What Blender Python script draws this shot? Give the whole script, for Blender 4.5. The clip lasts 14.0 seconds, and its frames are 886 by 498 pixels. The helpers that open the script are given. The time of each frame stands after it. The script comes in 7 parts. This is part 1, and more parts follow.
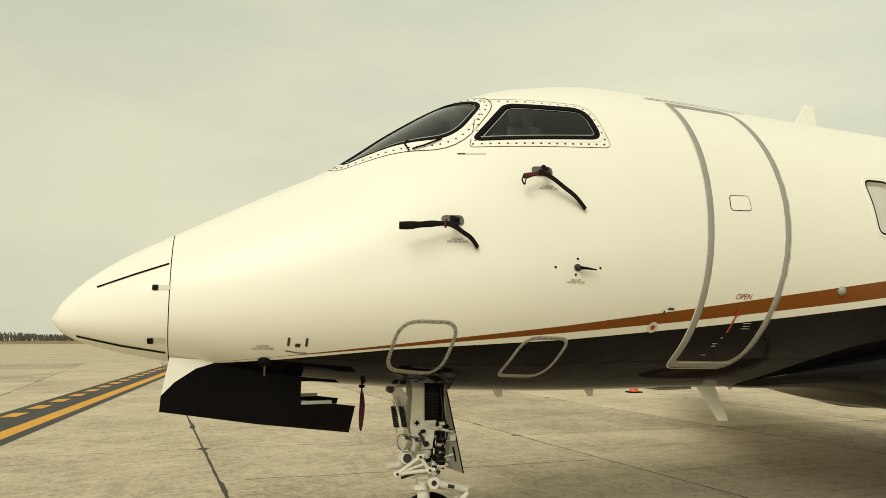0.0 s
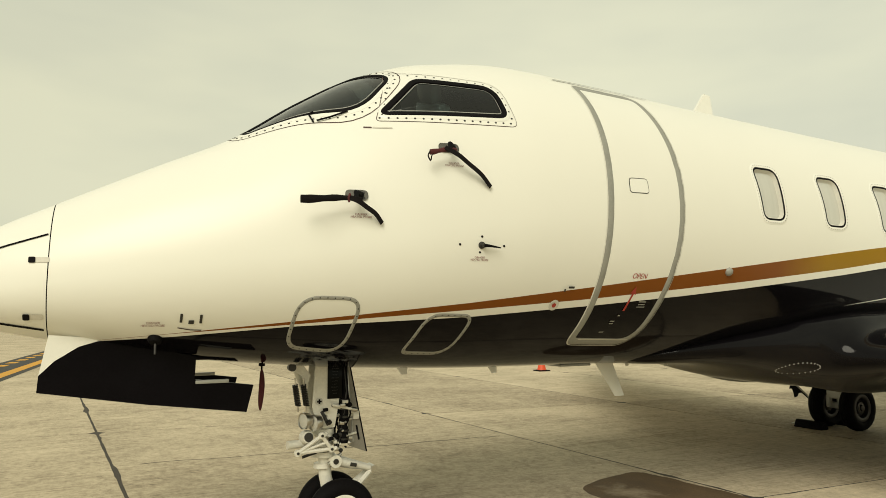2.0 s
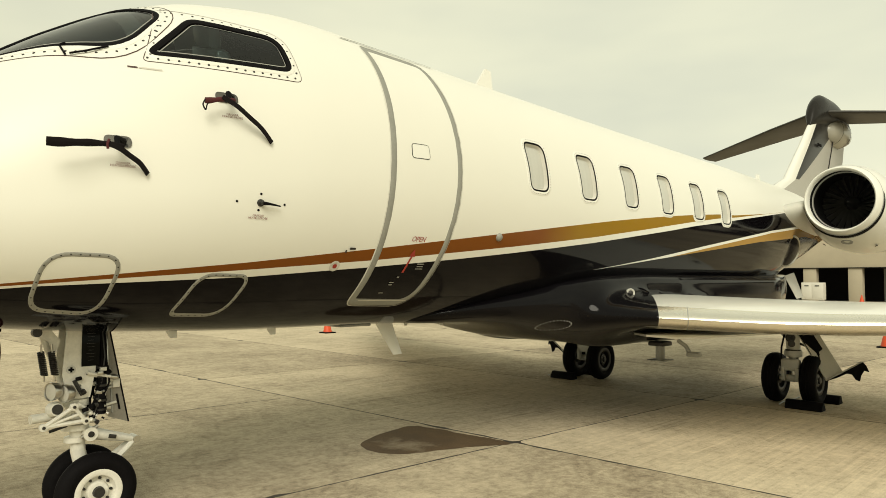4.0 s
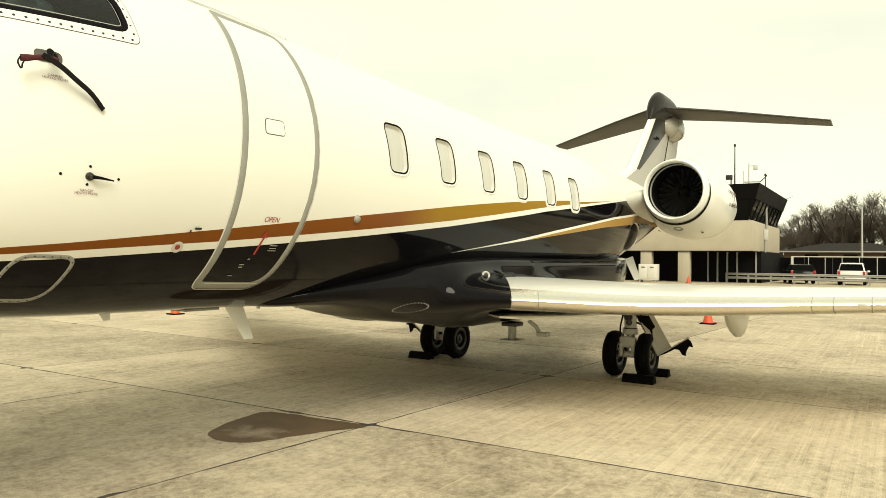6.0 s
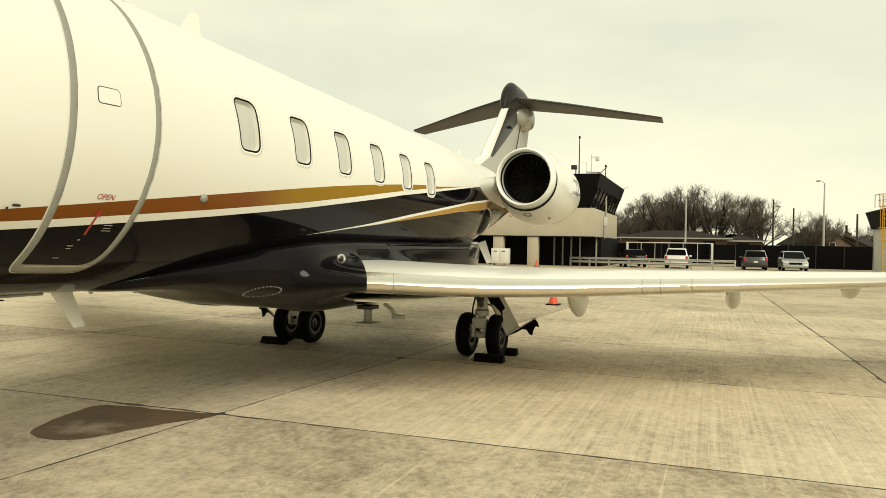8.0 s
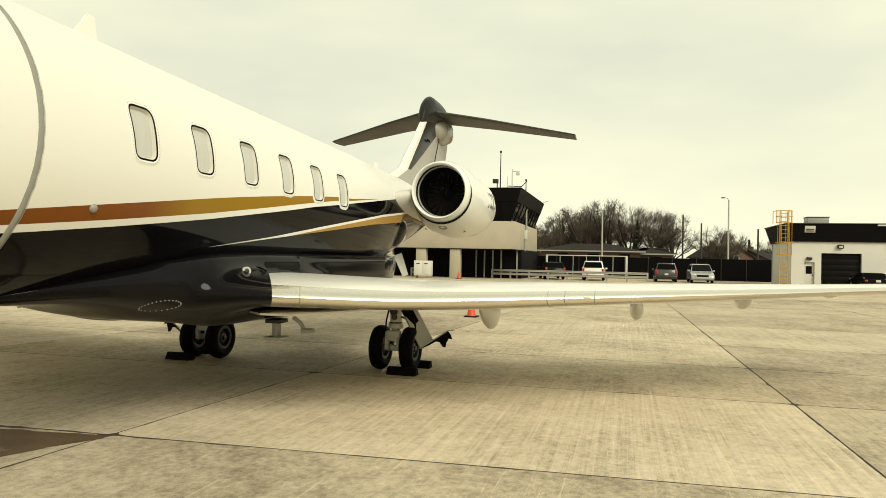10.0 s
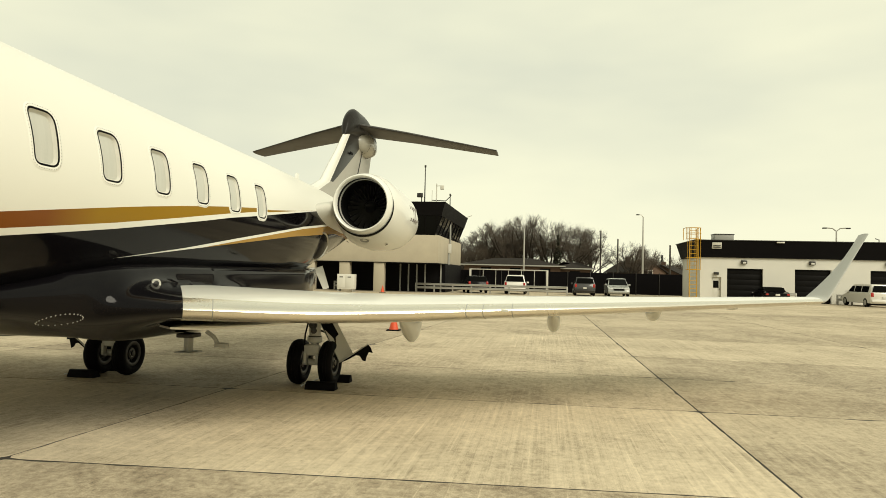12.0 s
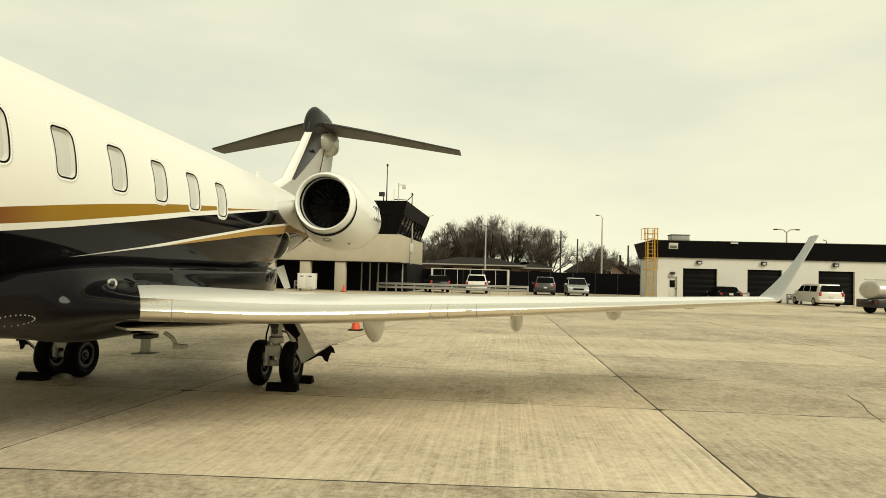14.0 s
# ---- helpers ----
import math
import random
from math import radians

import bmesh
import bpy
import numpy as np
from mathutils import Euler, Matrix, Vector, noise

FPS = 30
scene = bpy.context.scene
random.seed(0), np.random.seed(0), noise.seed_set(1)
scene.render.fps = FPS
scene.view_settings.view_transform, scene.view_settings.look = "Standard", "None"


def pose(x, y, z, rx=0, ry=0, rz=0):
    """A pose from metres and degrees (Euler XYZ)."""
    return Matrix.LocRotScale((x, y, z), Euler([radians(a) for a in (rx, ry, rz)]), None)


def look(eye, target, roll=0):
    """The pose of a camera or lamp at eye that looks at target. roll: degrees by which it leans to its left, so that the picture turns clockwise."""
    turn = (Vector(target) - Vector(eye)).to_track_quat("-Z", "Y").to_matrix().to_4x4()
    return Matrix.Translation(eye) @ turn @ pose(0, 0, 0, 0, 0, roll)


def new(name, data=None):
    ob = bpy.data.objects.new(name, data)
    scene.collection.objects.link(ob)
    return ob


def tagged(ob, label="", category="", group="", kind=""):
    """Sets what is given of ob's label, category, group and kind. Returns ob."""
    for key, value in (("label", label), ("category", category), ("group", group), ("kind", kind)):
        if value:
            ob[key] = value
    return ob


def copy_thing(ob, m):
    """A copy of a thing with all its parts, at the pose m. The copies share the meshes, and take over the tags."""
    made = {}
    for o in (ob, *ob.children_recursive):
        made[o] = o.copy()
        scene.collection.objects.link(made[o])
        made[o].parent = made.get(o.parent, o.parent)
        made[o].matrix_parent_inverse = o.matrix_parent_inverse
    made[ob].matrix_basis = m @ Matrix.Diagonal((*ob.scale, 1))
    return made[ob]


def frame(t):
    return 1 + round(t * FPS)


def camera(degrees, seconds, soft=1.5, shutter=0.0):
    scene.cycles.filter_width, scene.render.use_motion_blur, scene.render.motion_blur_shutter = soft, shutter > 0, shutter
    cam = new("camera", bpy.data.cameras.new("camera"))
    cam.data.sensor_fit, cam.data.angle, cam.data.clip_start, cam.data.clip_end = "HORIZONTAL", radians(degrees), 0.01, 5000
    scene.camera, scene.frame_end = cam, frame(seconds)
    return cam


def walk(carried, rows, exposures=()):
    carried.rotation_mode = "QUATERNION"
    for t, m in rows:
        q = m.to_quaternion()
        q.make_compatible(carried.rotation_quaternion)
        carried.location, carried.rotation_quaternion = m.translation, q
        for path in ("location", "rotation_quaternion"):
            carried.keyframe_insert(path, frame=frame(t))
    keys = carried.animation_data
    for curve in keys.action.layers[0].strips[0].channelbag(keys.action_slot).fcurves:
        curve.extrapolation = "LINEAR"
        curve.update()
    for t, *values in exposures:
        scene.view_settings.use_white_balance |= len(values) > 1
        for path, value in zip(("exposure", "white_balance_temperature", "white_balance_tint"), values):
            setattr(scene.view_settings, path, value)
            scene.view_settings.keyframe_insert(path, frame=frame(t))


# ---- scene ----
from mathutils.bvhtree import BVHTree

cam = camera(66.97, 14.0, soft=0.7)

PATH = [
    (0.0, 1.275, -4.809, 1.680, 97.448, 0.278, -19.295),
    (0.5, 1.297, -4.805, 1.673, 97.544, 0.301, -19.979),
    (1.0, 1.322, -4.800, 1.670, 97.288, 0.293, -21.179),
    (1.5, 1.345, -4.801, 1.664, 96.687, 0.267, -23.246),
    (2.0, 1.365, -4.790, 1.655, 95.805, 0.198, -26.471),
    (2.5, 1.366, -4.808, 1.647, 94.800, 0.129, -30.699),
    (3.0, 1.365, -4.810, 1.638, 93.951, 0.044, -35.638),
    (3.5, 1.390, -4.812, 1.637, 93.248, -0.031, -40.348),
    (6.0, 1.506, -4.781, 1.672, 90.921, -0.640, -56.130),
    (6.5, 1.512, -4.769, 1.671, 90.594, -0.807, -59.201),
    (7.0, 1.516, -4.776, 1.663, 90.267, -0.914, -62.316),
    (7.5, 1.521, -4.770, 1.666, 89.930, -1.005, -65.494),
    (8.0, 1.529, -4.788, 1.669, 89.681, -1.057, -68.268),
    (10.5, 1.592, -4.966, 1.680, 91.379, -1.242, -76.010),
    (11.0, 1.599, -4.981, 1.679, 91.831, -1.261, -77.523),
    (11.5, 1.592, -4.992, 1.673, 92.069, -1.337, -79.324),
    (12.0, 1.583, -4.993, 1.669, 92.180, -1.424, -81.162),
    (12.5, 1.592, -4.969, 1.673, 92.187, -1.444, -82.685),
    (13.0, 1.597, -4.960, 1.673, 92.202, -1.463, -83.676),
    (13.5, 1.589, -4.957, 1.675, 92.192, -1.534, -84.239),
    (14.0, 1.592, -4.958, 1.676, 92.203, -1.512, -84.464),
]

EXPOSURES = [(0, -0.10), (3.5, -0.03), (6, 0.42), (6.5, 0.33), (7, 0.17), (8, 0.16), (10.5, 0.13), (14, 0.05)]
walk(cam, [(r[0], pose(*r[1:])) for r in PATH], EXPOSURES)

# ---- light: thin bright overcast ----
SUN_ELEVATION, SUN_AZIMUTH = radians(38), radians(224)
world = bpy.data.worlds.new("overcast")
scene.world = world
world.use_nodes = True
wt = world.node_tree
wt.nodes.clear()


def wnode(kind, **values):
    n = wt.nodes.new(kind)
    for k, v in values.items():
        n.inputs[k].default_value = v
    return n


w_out = wt.nodes.new("ShaderNodeOutputWorld")
w_bg = wt.nodes.new("ShaderNodeBackground")
w_sky = wt.nodes.new("ShaderNodeTexSky")
w_sky.sky_type, w_sky.sun_disc = "NISHITA", False
w_sky.sun_elevation, w_sky.sun_rotation = SUN_ELEVATION, SUN_AZIMUTH
w_sky.air_density, w_sky.dust_density = 1.0, 4.0
w_co = wt.nodes.new("ShaderNodeTexCoord")
w_map = wt.nodes.new("ShaderNodeMapping")
w_map.inputs["Scale"].default_value = (1.0, 1.0, 3.2)
w_noise = wnode("ShaderNodeTexNoise", Scale=1.7, Detail=4.0, Roughness=0.5)
w_ramp = wt.nodes.new("ShaderNodeValToRGB")
w_ramp.color_ramp.elements[0].position, w_ramp.color_ramp.elements[0].color = 0.30, (0.72, 0.735, 0.575, 1)
w_ramp.color_ramp.elements[1].position, w_ramp.color_ramp.elements[1].color = 0.66, (0.92, 0.91, 0.66, 1)
w_sep = wt.nodes.new("ShaderNodeSeparateXYZ")
w_side = wt.nodes.new("ShaderNodeMapRange")
w_side.inputs["From Min"].default_value, w_side.inputs["From Max"].default_value = -0.6, 1.0
w_side.inputs["To Min"].default_value, w_side.inputs["To Max"].default_value = 0.78, 1.0
w_tint = wt.nodes.new("ShaderNodeMixRGB")
w_tint.blend_type = "MULTIPLY"
w_tint.inputs[0].default_value = 1.0
w_mix = wt.nodes.new("ShaderNodeMixRGB")
w_mix.inputs[0].default_value = 0.97
w_scale = wt.nodes.new("ShaderNodeVectorMath")
w_scale.operation = "SCALE"
w_scale.inputs["Scale"].default_value = 0.10
wt.links.new(w_co.outputs["Generated"], w_map.inputs["Vector"])
wt.links.new(w_map.outputs[0], w_noise.inputs["Vector"])
wt.links.new(w_noise.outputs[0], w_ramp.inputs[0])
wt.links.new(w_co.outputs["Generated"], w_sep.inputs[0])
wt.links.new(w_sep.outputs[0], w_side.inputs[0])
wt.links.new(w_ramp.outputs[0], w_tint.inputs[1])
wt.links.new(w_side.outputs[0], w_tint.inputs[2])
wt.links.new(w_sky.outputs[0], w_scale.inputs[0])
wt.links.new(w_scale.outputs[0], w_mix.inputs[1])
# a hazy sky, palest in the lower half and duller overhead
w_zen = wt.nodes.new("ShaderNodeMapRange")
w_zen.inputs["From Min"].default_value, w_zen.inputs["From Max"].default_value = 0.40, 1.0
w_zen.inputs["To Min"].default_value, w_zen.inputs["To Max"].default_value = 1.0, 0.85
w_high = wt.nodes.new("ShaderNodeVectorMath")
w_high.operation = "SCALE"
wt.links.new(w_sep.outputs[2], w_zen.inputs[0])
wt.links.new(w_tint.outputs[0], w_high.inputs[0])
wt.links.new(w_zen.outputs[0], w_high.inputs["Scale"])
wt.links.new(w_high.outputs[0], w_mix.inputs[2])
wt.links.new(w_mix.outputs[0], w_bg.inputs[0])
wt.links.new(w_bg.outputs[0], w_out.inputs[0])
w_bg.inputs[1].default_value = 1.02

sun = new("sun", bpy.data.lights.new("sun", "SUN"))
sun.data.energy, sun.data.angle, sun.data.color = 2.7, radians(34), (1.0, 0.94, 0.77)
sun.matrix_world = look((-7.2, -7.5, 8), (0, 0, 0))


# ---- materials ----
def link(nt, a, b):
    nt.links.new(a, b)


def mat(name, color, rough=0.5, metal=0.0, vary=0.12, scale=6.0, bump=0.0, grain=60.0, coat=0.0, island=False, stretch=(1, 1, 1)):
    """A surface with broad mottling, fine grain and uneven gloss."""
    m = bpy.data.materials.new(name)
    m.use_nodes = True
    nt = m.node_tree
    p = nt.nodes["Principled BSDF"]
    co = nt.nodes.new("ShaderNodeTexCoord")
    mp = nt.nodes.new("ShaderNodeMapping")
    mp.inputs["Scale"].default_value = stretch
    link(nt, co.outputs["Object"], mp.inputs[0])
    big = nt.nodes.new("ShaderNodeTexNoise")
    big.inputs["Scale"].default_value, big.inputs["Detail"].default_value = scale, 5
    fine = nt.nodes.new("ShaderNodeTexNoise")
    fine.inputs["Scale"].default_value, fine.inputs["Detail"].default_value = grain, 3
    link(nt, mp.outputs[0], big.inputs[0])
    link(nt, mp.outputs[0], fine.inputs[0])
    add = nt.nodes.new("ShaderNodeMath")
    add.operation = "ADD"
    link(nt, big.outputs[0], add.inputs[0])
    link(nt, fine.outputs[0], add.inputs[1])
    ramp = nt.nodes.new("ShaderNodeMapRange")
    ramp.inputs["From Min"].default_value, ramp.inputs["From Max"].default_value = 0.6, 1.4
    ramp.inputs["To Min"].default_value, ramp.inputs["To Max"].default_value = 1 - vary, 1 + vary
    link(nt, add.outputs[0], ramp.inputs[0])
    mul = nt.nodes.new("ShaderNodeVectorMath")
    mul.operation = "SCALE"
    mul.inputs[0].default_value = color[:3]
    link(nt, ramp.outputs[0], mul.inputs["Scale"])
    link(nt, mul.outputs[0], p.inputs["Base Color"])
    rr = nt.nodes.new("ShaderNodeMapRange")
    rr.inputs["To Min"].default_value, rr.inputs["To Max"].default_value = rough * 0.8, min(1.0, rough * 1.2)
    link(nt, big.outputs[0], rr.inputs[0])
    link(nt, rr.outputs[0], p.inputs["Roughness"])
    p.inputs["Metallic"].default_value = metal
    if max(color[:3]) < 0.03:
        p.inputs["Specular IOR Level"].default_value = 0.08
    p.inputs["Coat Weight"].default_value = coat
    p.inputs["Coat Roughness"].default_value = 0.04
    if bump:
        b = nt.nodes.new("ShaderNodeBump")
        b.inputs["Strength"].default_value, b.inputs["Distance"].default_value = bump, 0.01
        link(nt, fine.outputs[0], b.inputs["Height"])
        link(nt, b.outputs[0], p.inputs["Normal"])
    return m


WHITE_PAINT = (0.77, 0.765, 0.70)
M_white = mat("white_paint", WHITE_PAINT, 0.30, vary=0.02, scale=1.2, coat=0.35)
M_black = mat("black_paint", (0.004, 0.0035, 0.0045), 0.10, vary=0.2, scale=2.0)
M_black.node_tree.nodes["Principled BSDF"].inputs["Specular IOR Level"].default_value = 0.15
M_grey = mat("grey_paint", (0.30, 0.30, 0.27), 0.35, vary=0.06)
M_seal = mat("grey_rubber_seal", (0.26, 0.26, 0.23), 0.5, vary=0.12, scale=9)
M_light_grey = mat("light_grey_rim", (0.55, 0.54, 0.48), 0.4, vary=0.06)
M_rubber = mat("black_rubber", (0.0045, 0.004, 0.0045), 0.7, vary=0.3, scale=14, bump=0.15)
M_strap = mat("black_webbing", (0.010, 0.008, 0.008), 0.85, vary=0.3, scale=30, bump=0.4, grain=300)
M_red = mat("red_fabric", (0.065, 0.006, 0.008), 0.8, vary=0.25, scale=25, bump=0.4, grain=250)
M_letter = mat("dark_red_lettering", (0.16, 0.022, 0.014), 0.5, vary=0.1)
M_gunmetal = mat("gunmetal", (0.16, 0.15, 0.135), 0.25, 0.9, vary=0.2, scale=20)
M_redink = mat("red_marking", (0.33, 0.028, 0.016), 0.5, vary=0.1)
M_darkink = mat("dark_marking", (0.05, 0.02, 0.015), 0.5, vary=0.1)
M_paleink = mat("pale_marking", (0.55, 0.53, 0.46), 0.5, vary=0.1)
M_metal = mat("bare_metal", (0.55, 0.53, 0.48), 0.3, 1.0, vary=0.1, scale=8)
M_polish = mat("polished_aluminium", (0.90, 0.86, 0.77), 0.26, 1.0, vary=0.03, scale=3)
M_dark_metal = mat("dark_metal", (0.05, 0.048, 0.045), 0.4, 0.7, vary=0.25, scale=12)
# near-black that puts the shade inside the engine intake into the colour
M_black_hole = mat("intake_shade_black", (0.008, 0.008, 0.008), 0.6, vary=0.2)
M_gear_white = mat("gear_white_enamel", (0.72, 0.70, 0.62), 0.35, vary=0.1, scale=20)
M_shade = mat("window_shade", (0.50, 0.50, 0.45), 0.25, vary=0.07, scale=3, coat=0.6, stretch=(9, 1, 1))
M_orange = mat("cone_orange", (0.62, 0.075, 0.02), 0.5, vary=0.1)
M_yellow = mat("safety_yellow", (0.50, 0.27, 0.012), 0.5, vary=0.12)
M_galv_bar = mat("grey_bar_metal", (0.4, 0.39, 0.35), 0.4, 0.5, vary=0.1)


def glass(name, tint, rough=0.02):
    m = bpy.data.materials.new(name)
    m.use_nodes = True
    p = m.node_tree.nodes["Principled BSDF"]
    p.inputs["Base Color"].default_value = (*tint, 1)
    p.inputs["Roughness"].default_value = rough
    p.inputs["Transmission Weight"].default_value = 1.0
    p.inputs["IOR"].default_value = 1.45
    return m


M_glass = glass("cockpit_glass", (0.11, 0.17, 0.175))
M_darkglass = mat("dark_window_glass", (0.004, 0.0045, 0.0045), 0.06, vary=0.2, scale=1.0)


def mathn(nt, op, a, b=None):
    n = nt.nodes.new("ShaderNodeMath")
    n.operation = op
    for i, v in enumerate((a, b)):
        if v is None:
            continue
        if isinstance(v, (int, float)):
            n.inputs[i].default_value = v
        else:
            link(nt, v, n.inputs[i])
    return n.outputs[0]


def curve_node(nt, x_socket, points, x0, x1, z0, z1):
    """z as a function of x through a few knots."""
    fc = nt.nodes.new("ShaderNodeFloatCurve")
    c = fc.mapping.curves[0]
    pts = [((x - x0) / (x1 - x0), (z - z0) / (z1 - z0)) for x, z in points]
    c.points[0].location, c.points[1].location = pts[0], pts[-1]
    for q in pts[1:-1]:
        c.points.new(*q)
    for q in c.points:
        q.handle_type = "VECTOR"
    fc.mapping.update()
    u = nt.nodes.new("ShaderNodeMapRange")
    u.inputs["From Min"].default_value, u.inputs["From Max"].default_value = x0, x1
    link(nt, x_socket, u.inputs[0])
    link(nt, u.outputs[0], fc.inputs["Value"])
    back = nt.nodes.new("ShaderNodeMapRange")
    back.inputs["To Min"].default_value, back.inputs["To Max"].default_value = z0, z1
    link(nt, fc.outputs[0], back.inputs[0])
    return back.outputs[0]


def livery():
    """White gloss above, near-black below, a brown stripe that turns gold, and a fine wedge towards the pylon."""
    m = bpy.data.materials.new("jet_livery")
    m.use_nodes = True
    nt = m.node_tree
    p = nt.nodes["Principled BSDF"]
    co = nt.nodes.new("ShaderNodeTexCoord")
    s = nt.nodes.new("ShaderNodeSeparateXYZ")
    link(nt, co.outputs["Object"], s.inputs[0])
    x, z = s.outputs[0], s.outputs[2]
    black = curve_node(nt, x, [(0, 1.40), (1.05, 1.50), (1.31, 1.52), (1.72, 1.545), (2.35, 1.60), (3.49, 1.655), (4.43, 1.73), (5.28, 1.808), (5.9, 1.872), (6.5, 1.938), (7.12, 2.010), (8.05, 2.132), (8.65, 2.212), (9.2, 2.292), (9.87, 2.372), (11.5, 2.575), (14, 2.87)], 0, 14, 1, 3)
    low = curve_node(nt, x, [(0, 1.40), (1.7, 1.562), (2.35, 1.612), (2.75, 1.645), (3.47, 1.70), (4.4, 1.777), (5.3, 1.866), (5.9, 1.928), (6.5, 1.995), (7.1, 2.064), (7.52, 2.120), (8.05, 2.189), (8.65, 2.272), (9.2, 2.345), (9.87, 2.428), (10.4, 2.475), (11.5, 2.60), (14, 2.87)], 0, 14, 1, 3)
    high = curve_node(nt, x, [(0, 1.40), (1.7, 1.564), (2.35, 1.63), (2.74, 1.67), (3.46, 1.745), (4.38, 1.857), (5.25, 1.969), (5.82, 2.042), (6.4, 2.116), (7.05, 2.199), (7.5, 2.254), (8.0, 2.310), (8.6, 2.372), (9.2, 2.428), (9.88, 2.482), (10.4, 2.505), (11.5, 2.602), (14, 2.87)], 0, 14, 1, 3)
    w_top = curve_node(nt, x, [(0, 1.0), (7.3, 1.745), (7.5, 1.772), (8.38, 1.888), (9.53, 2.062), (10.84, 2.25), (11.7, 2.37), (14, 2.6)], 0, 14, 1, 3)
    w_bot = curve_node(nt, x, [(0, 1.0), (7.3, 1.745), (7.5, 1.766), (8.38, 1.868), (9.57, 2.0), (11.3, 2.19), (14, 2.4)], 0, 14, 1, 3)
    is_black = mathn(nt, "LESS_THAN", z, black)
    wedge = mathn(nt, "MULTIPLY", mathn(nt, "LESS_THAN", z, w_top), mathn(nt, "GREATER_THAN", z, w_bot))
    depth = mathn(nt, "SUBTRACT", w_top, z)
    wedge_gold = mathn(nt, "MULTIPLY", wedge, mathn(nt, "GREATER_THAN", depth, 0.035))
    stripe = mathn(nt, "MULTIPLY", mathn(nt, "LESS_THAN", z, high), mathn(nt, "GREATER_THAN", z, low))
    turn = nt.nodes.new("ShaderNodeMapRange")
    turn.inputs["From Min"].default_value, turn.inputs["From Max"].default_value = 6.25, 6.85
    link(nt, x, turn.inputs[0])
    brown = nt.nodes.new("ShaderNodeMixRGB")
    brown.inputs[1].default_value, brown.inputs[2].default_value = (0.185, 0.056, 0.004, 1), (0.275, 0.150, 0.004, 1)
    link(nt, turn.outputs[0], brown.inputs[0])
    dirt = nt.nodes.new("ShaderNodeTexNoise")
    dirt.inputs["Scale"].default_value, dirt.inputs["Detail"].default_value = 1.3, 2
    link(nt, co.outputs["Object"], dirt.inputs[0])
    wh = nt.nodes.new("ShaderNodeMixRGB")
    wh.inputs[1].default_value, wh.inputs[2].default_value = (0.735, 0.73, 0.66, 1), (0.765, 0.76, 0.69, 1)
    link(nt, dirt.outputs[0], wh.inputs[0])

    def over(base, fac, color):
        n = nt.nodes.new("ShaderNodeMixRGB")
        link(nt, base, n.inputs[1])
        link(nt, fac, n.inputs[0])
        if isinstance(color, tuple):
            n.inputs[2].default_value = (*color, 1)
        else:
            link(nt, color, n.inputs[2])
        return n.outputs[0]

    c = over(wh.outputs[0], stripe, brown.outputs[0])
    c = over(c, is_black, (0.004, 0.0035, 0.0045))
    c = over(c, wedge, wh.outputs[0])
    c = over(c, wedge_gold, (0.36, 0.21, 0.05))
    link(nt, c, p.inputs["Base Color"])
    r = nt.nodes.new("ShaderNodeMapRange")
    r.inputs["To Min"].default_value, r.inputs["To Max"].default_value = 0.30, 0.42
    link(nt, dirt.outputs[0], r.inputs[0])
    link(nt, r.outputs[0], p.inputs["Roughness"])
    gloss = nt.nodes.new("ShaderNodeMapRange")
    gloss.inputs["To Min"].default_value, gloss.inputs["To Max"].default_value = 0.38, 0.12
    link(nt, mathn(nt, "MAXIMUM", is_black, mathn(nt, "MULTIPLY", stripe, 0.7)), gloss.inputs[0])
    link(nt, gloss.outputs[0], p.inputs["Specular IOR Level"])
    rough = nt.nodes.new("ShaderNodeMixRGB")
    link(nt, is_black, rough.inputs[0])
    link(nt, r.outputs[0], rough.inputs[1])
    rough.inputs[2].default_value = (0.08, 0.08, 0.08, 1)
    link(nt, rough.outputs[0], p.inputs["Roughness"])
    return m


M_livery = livery()


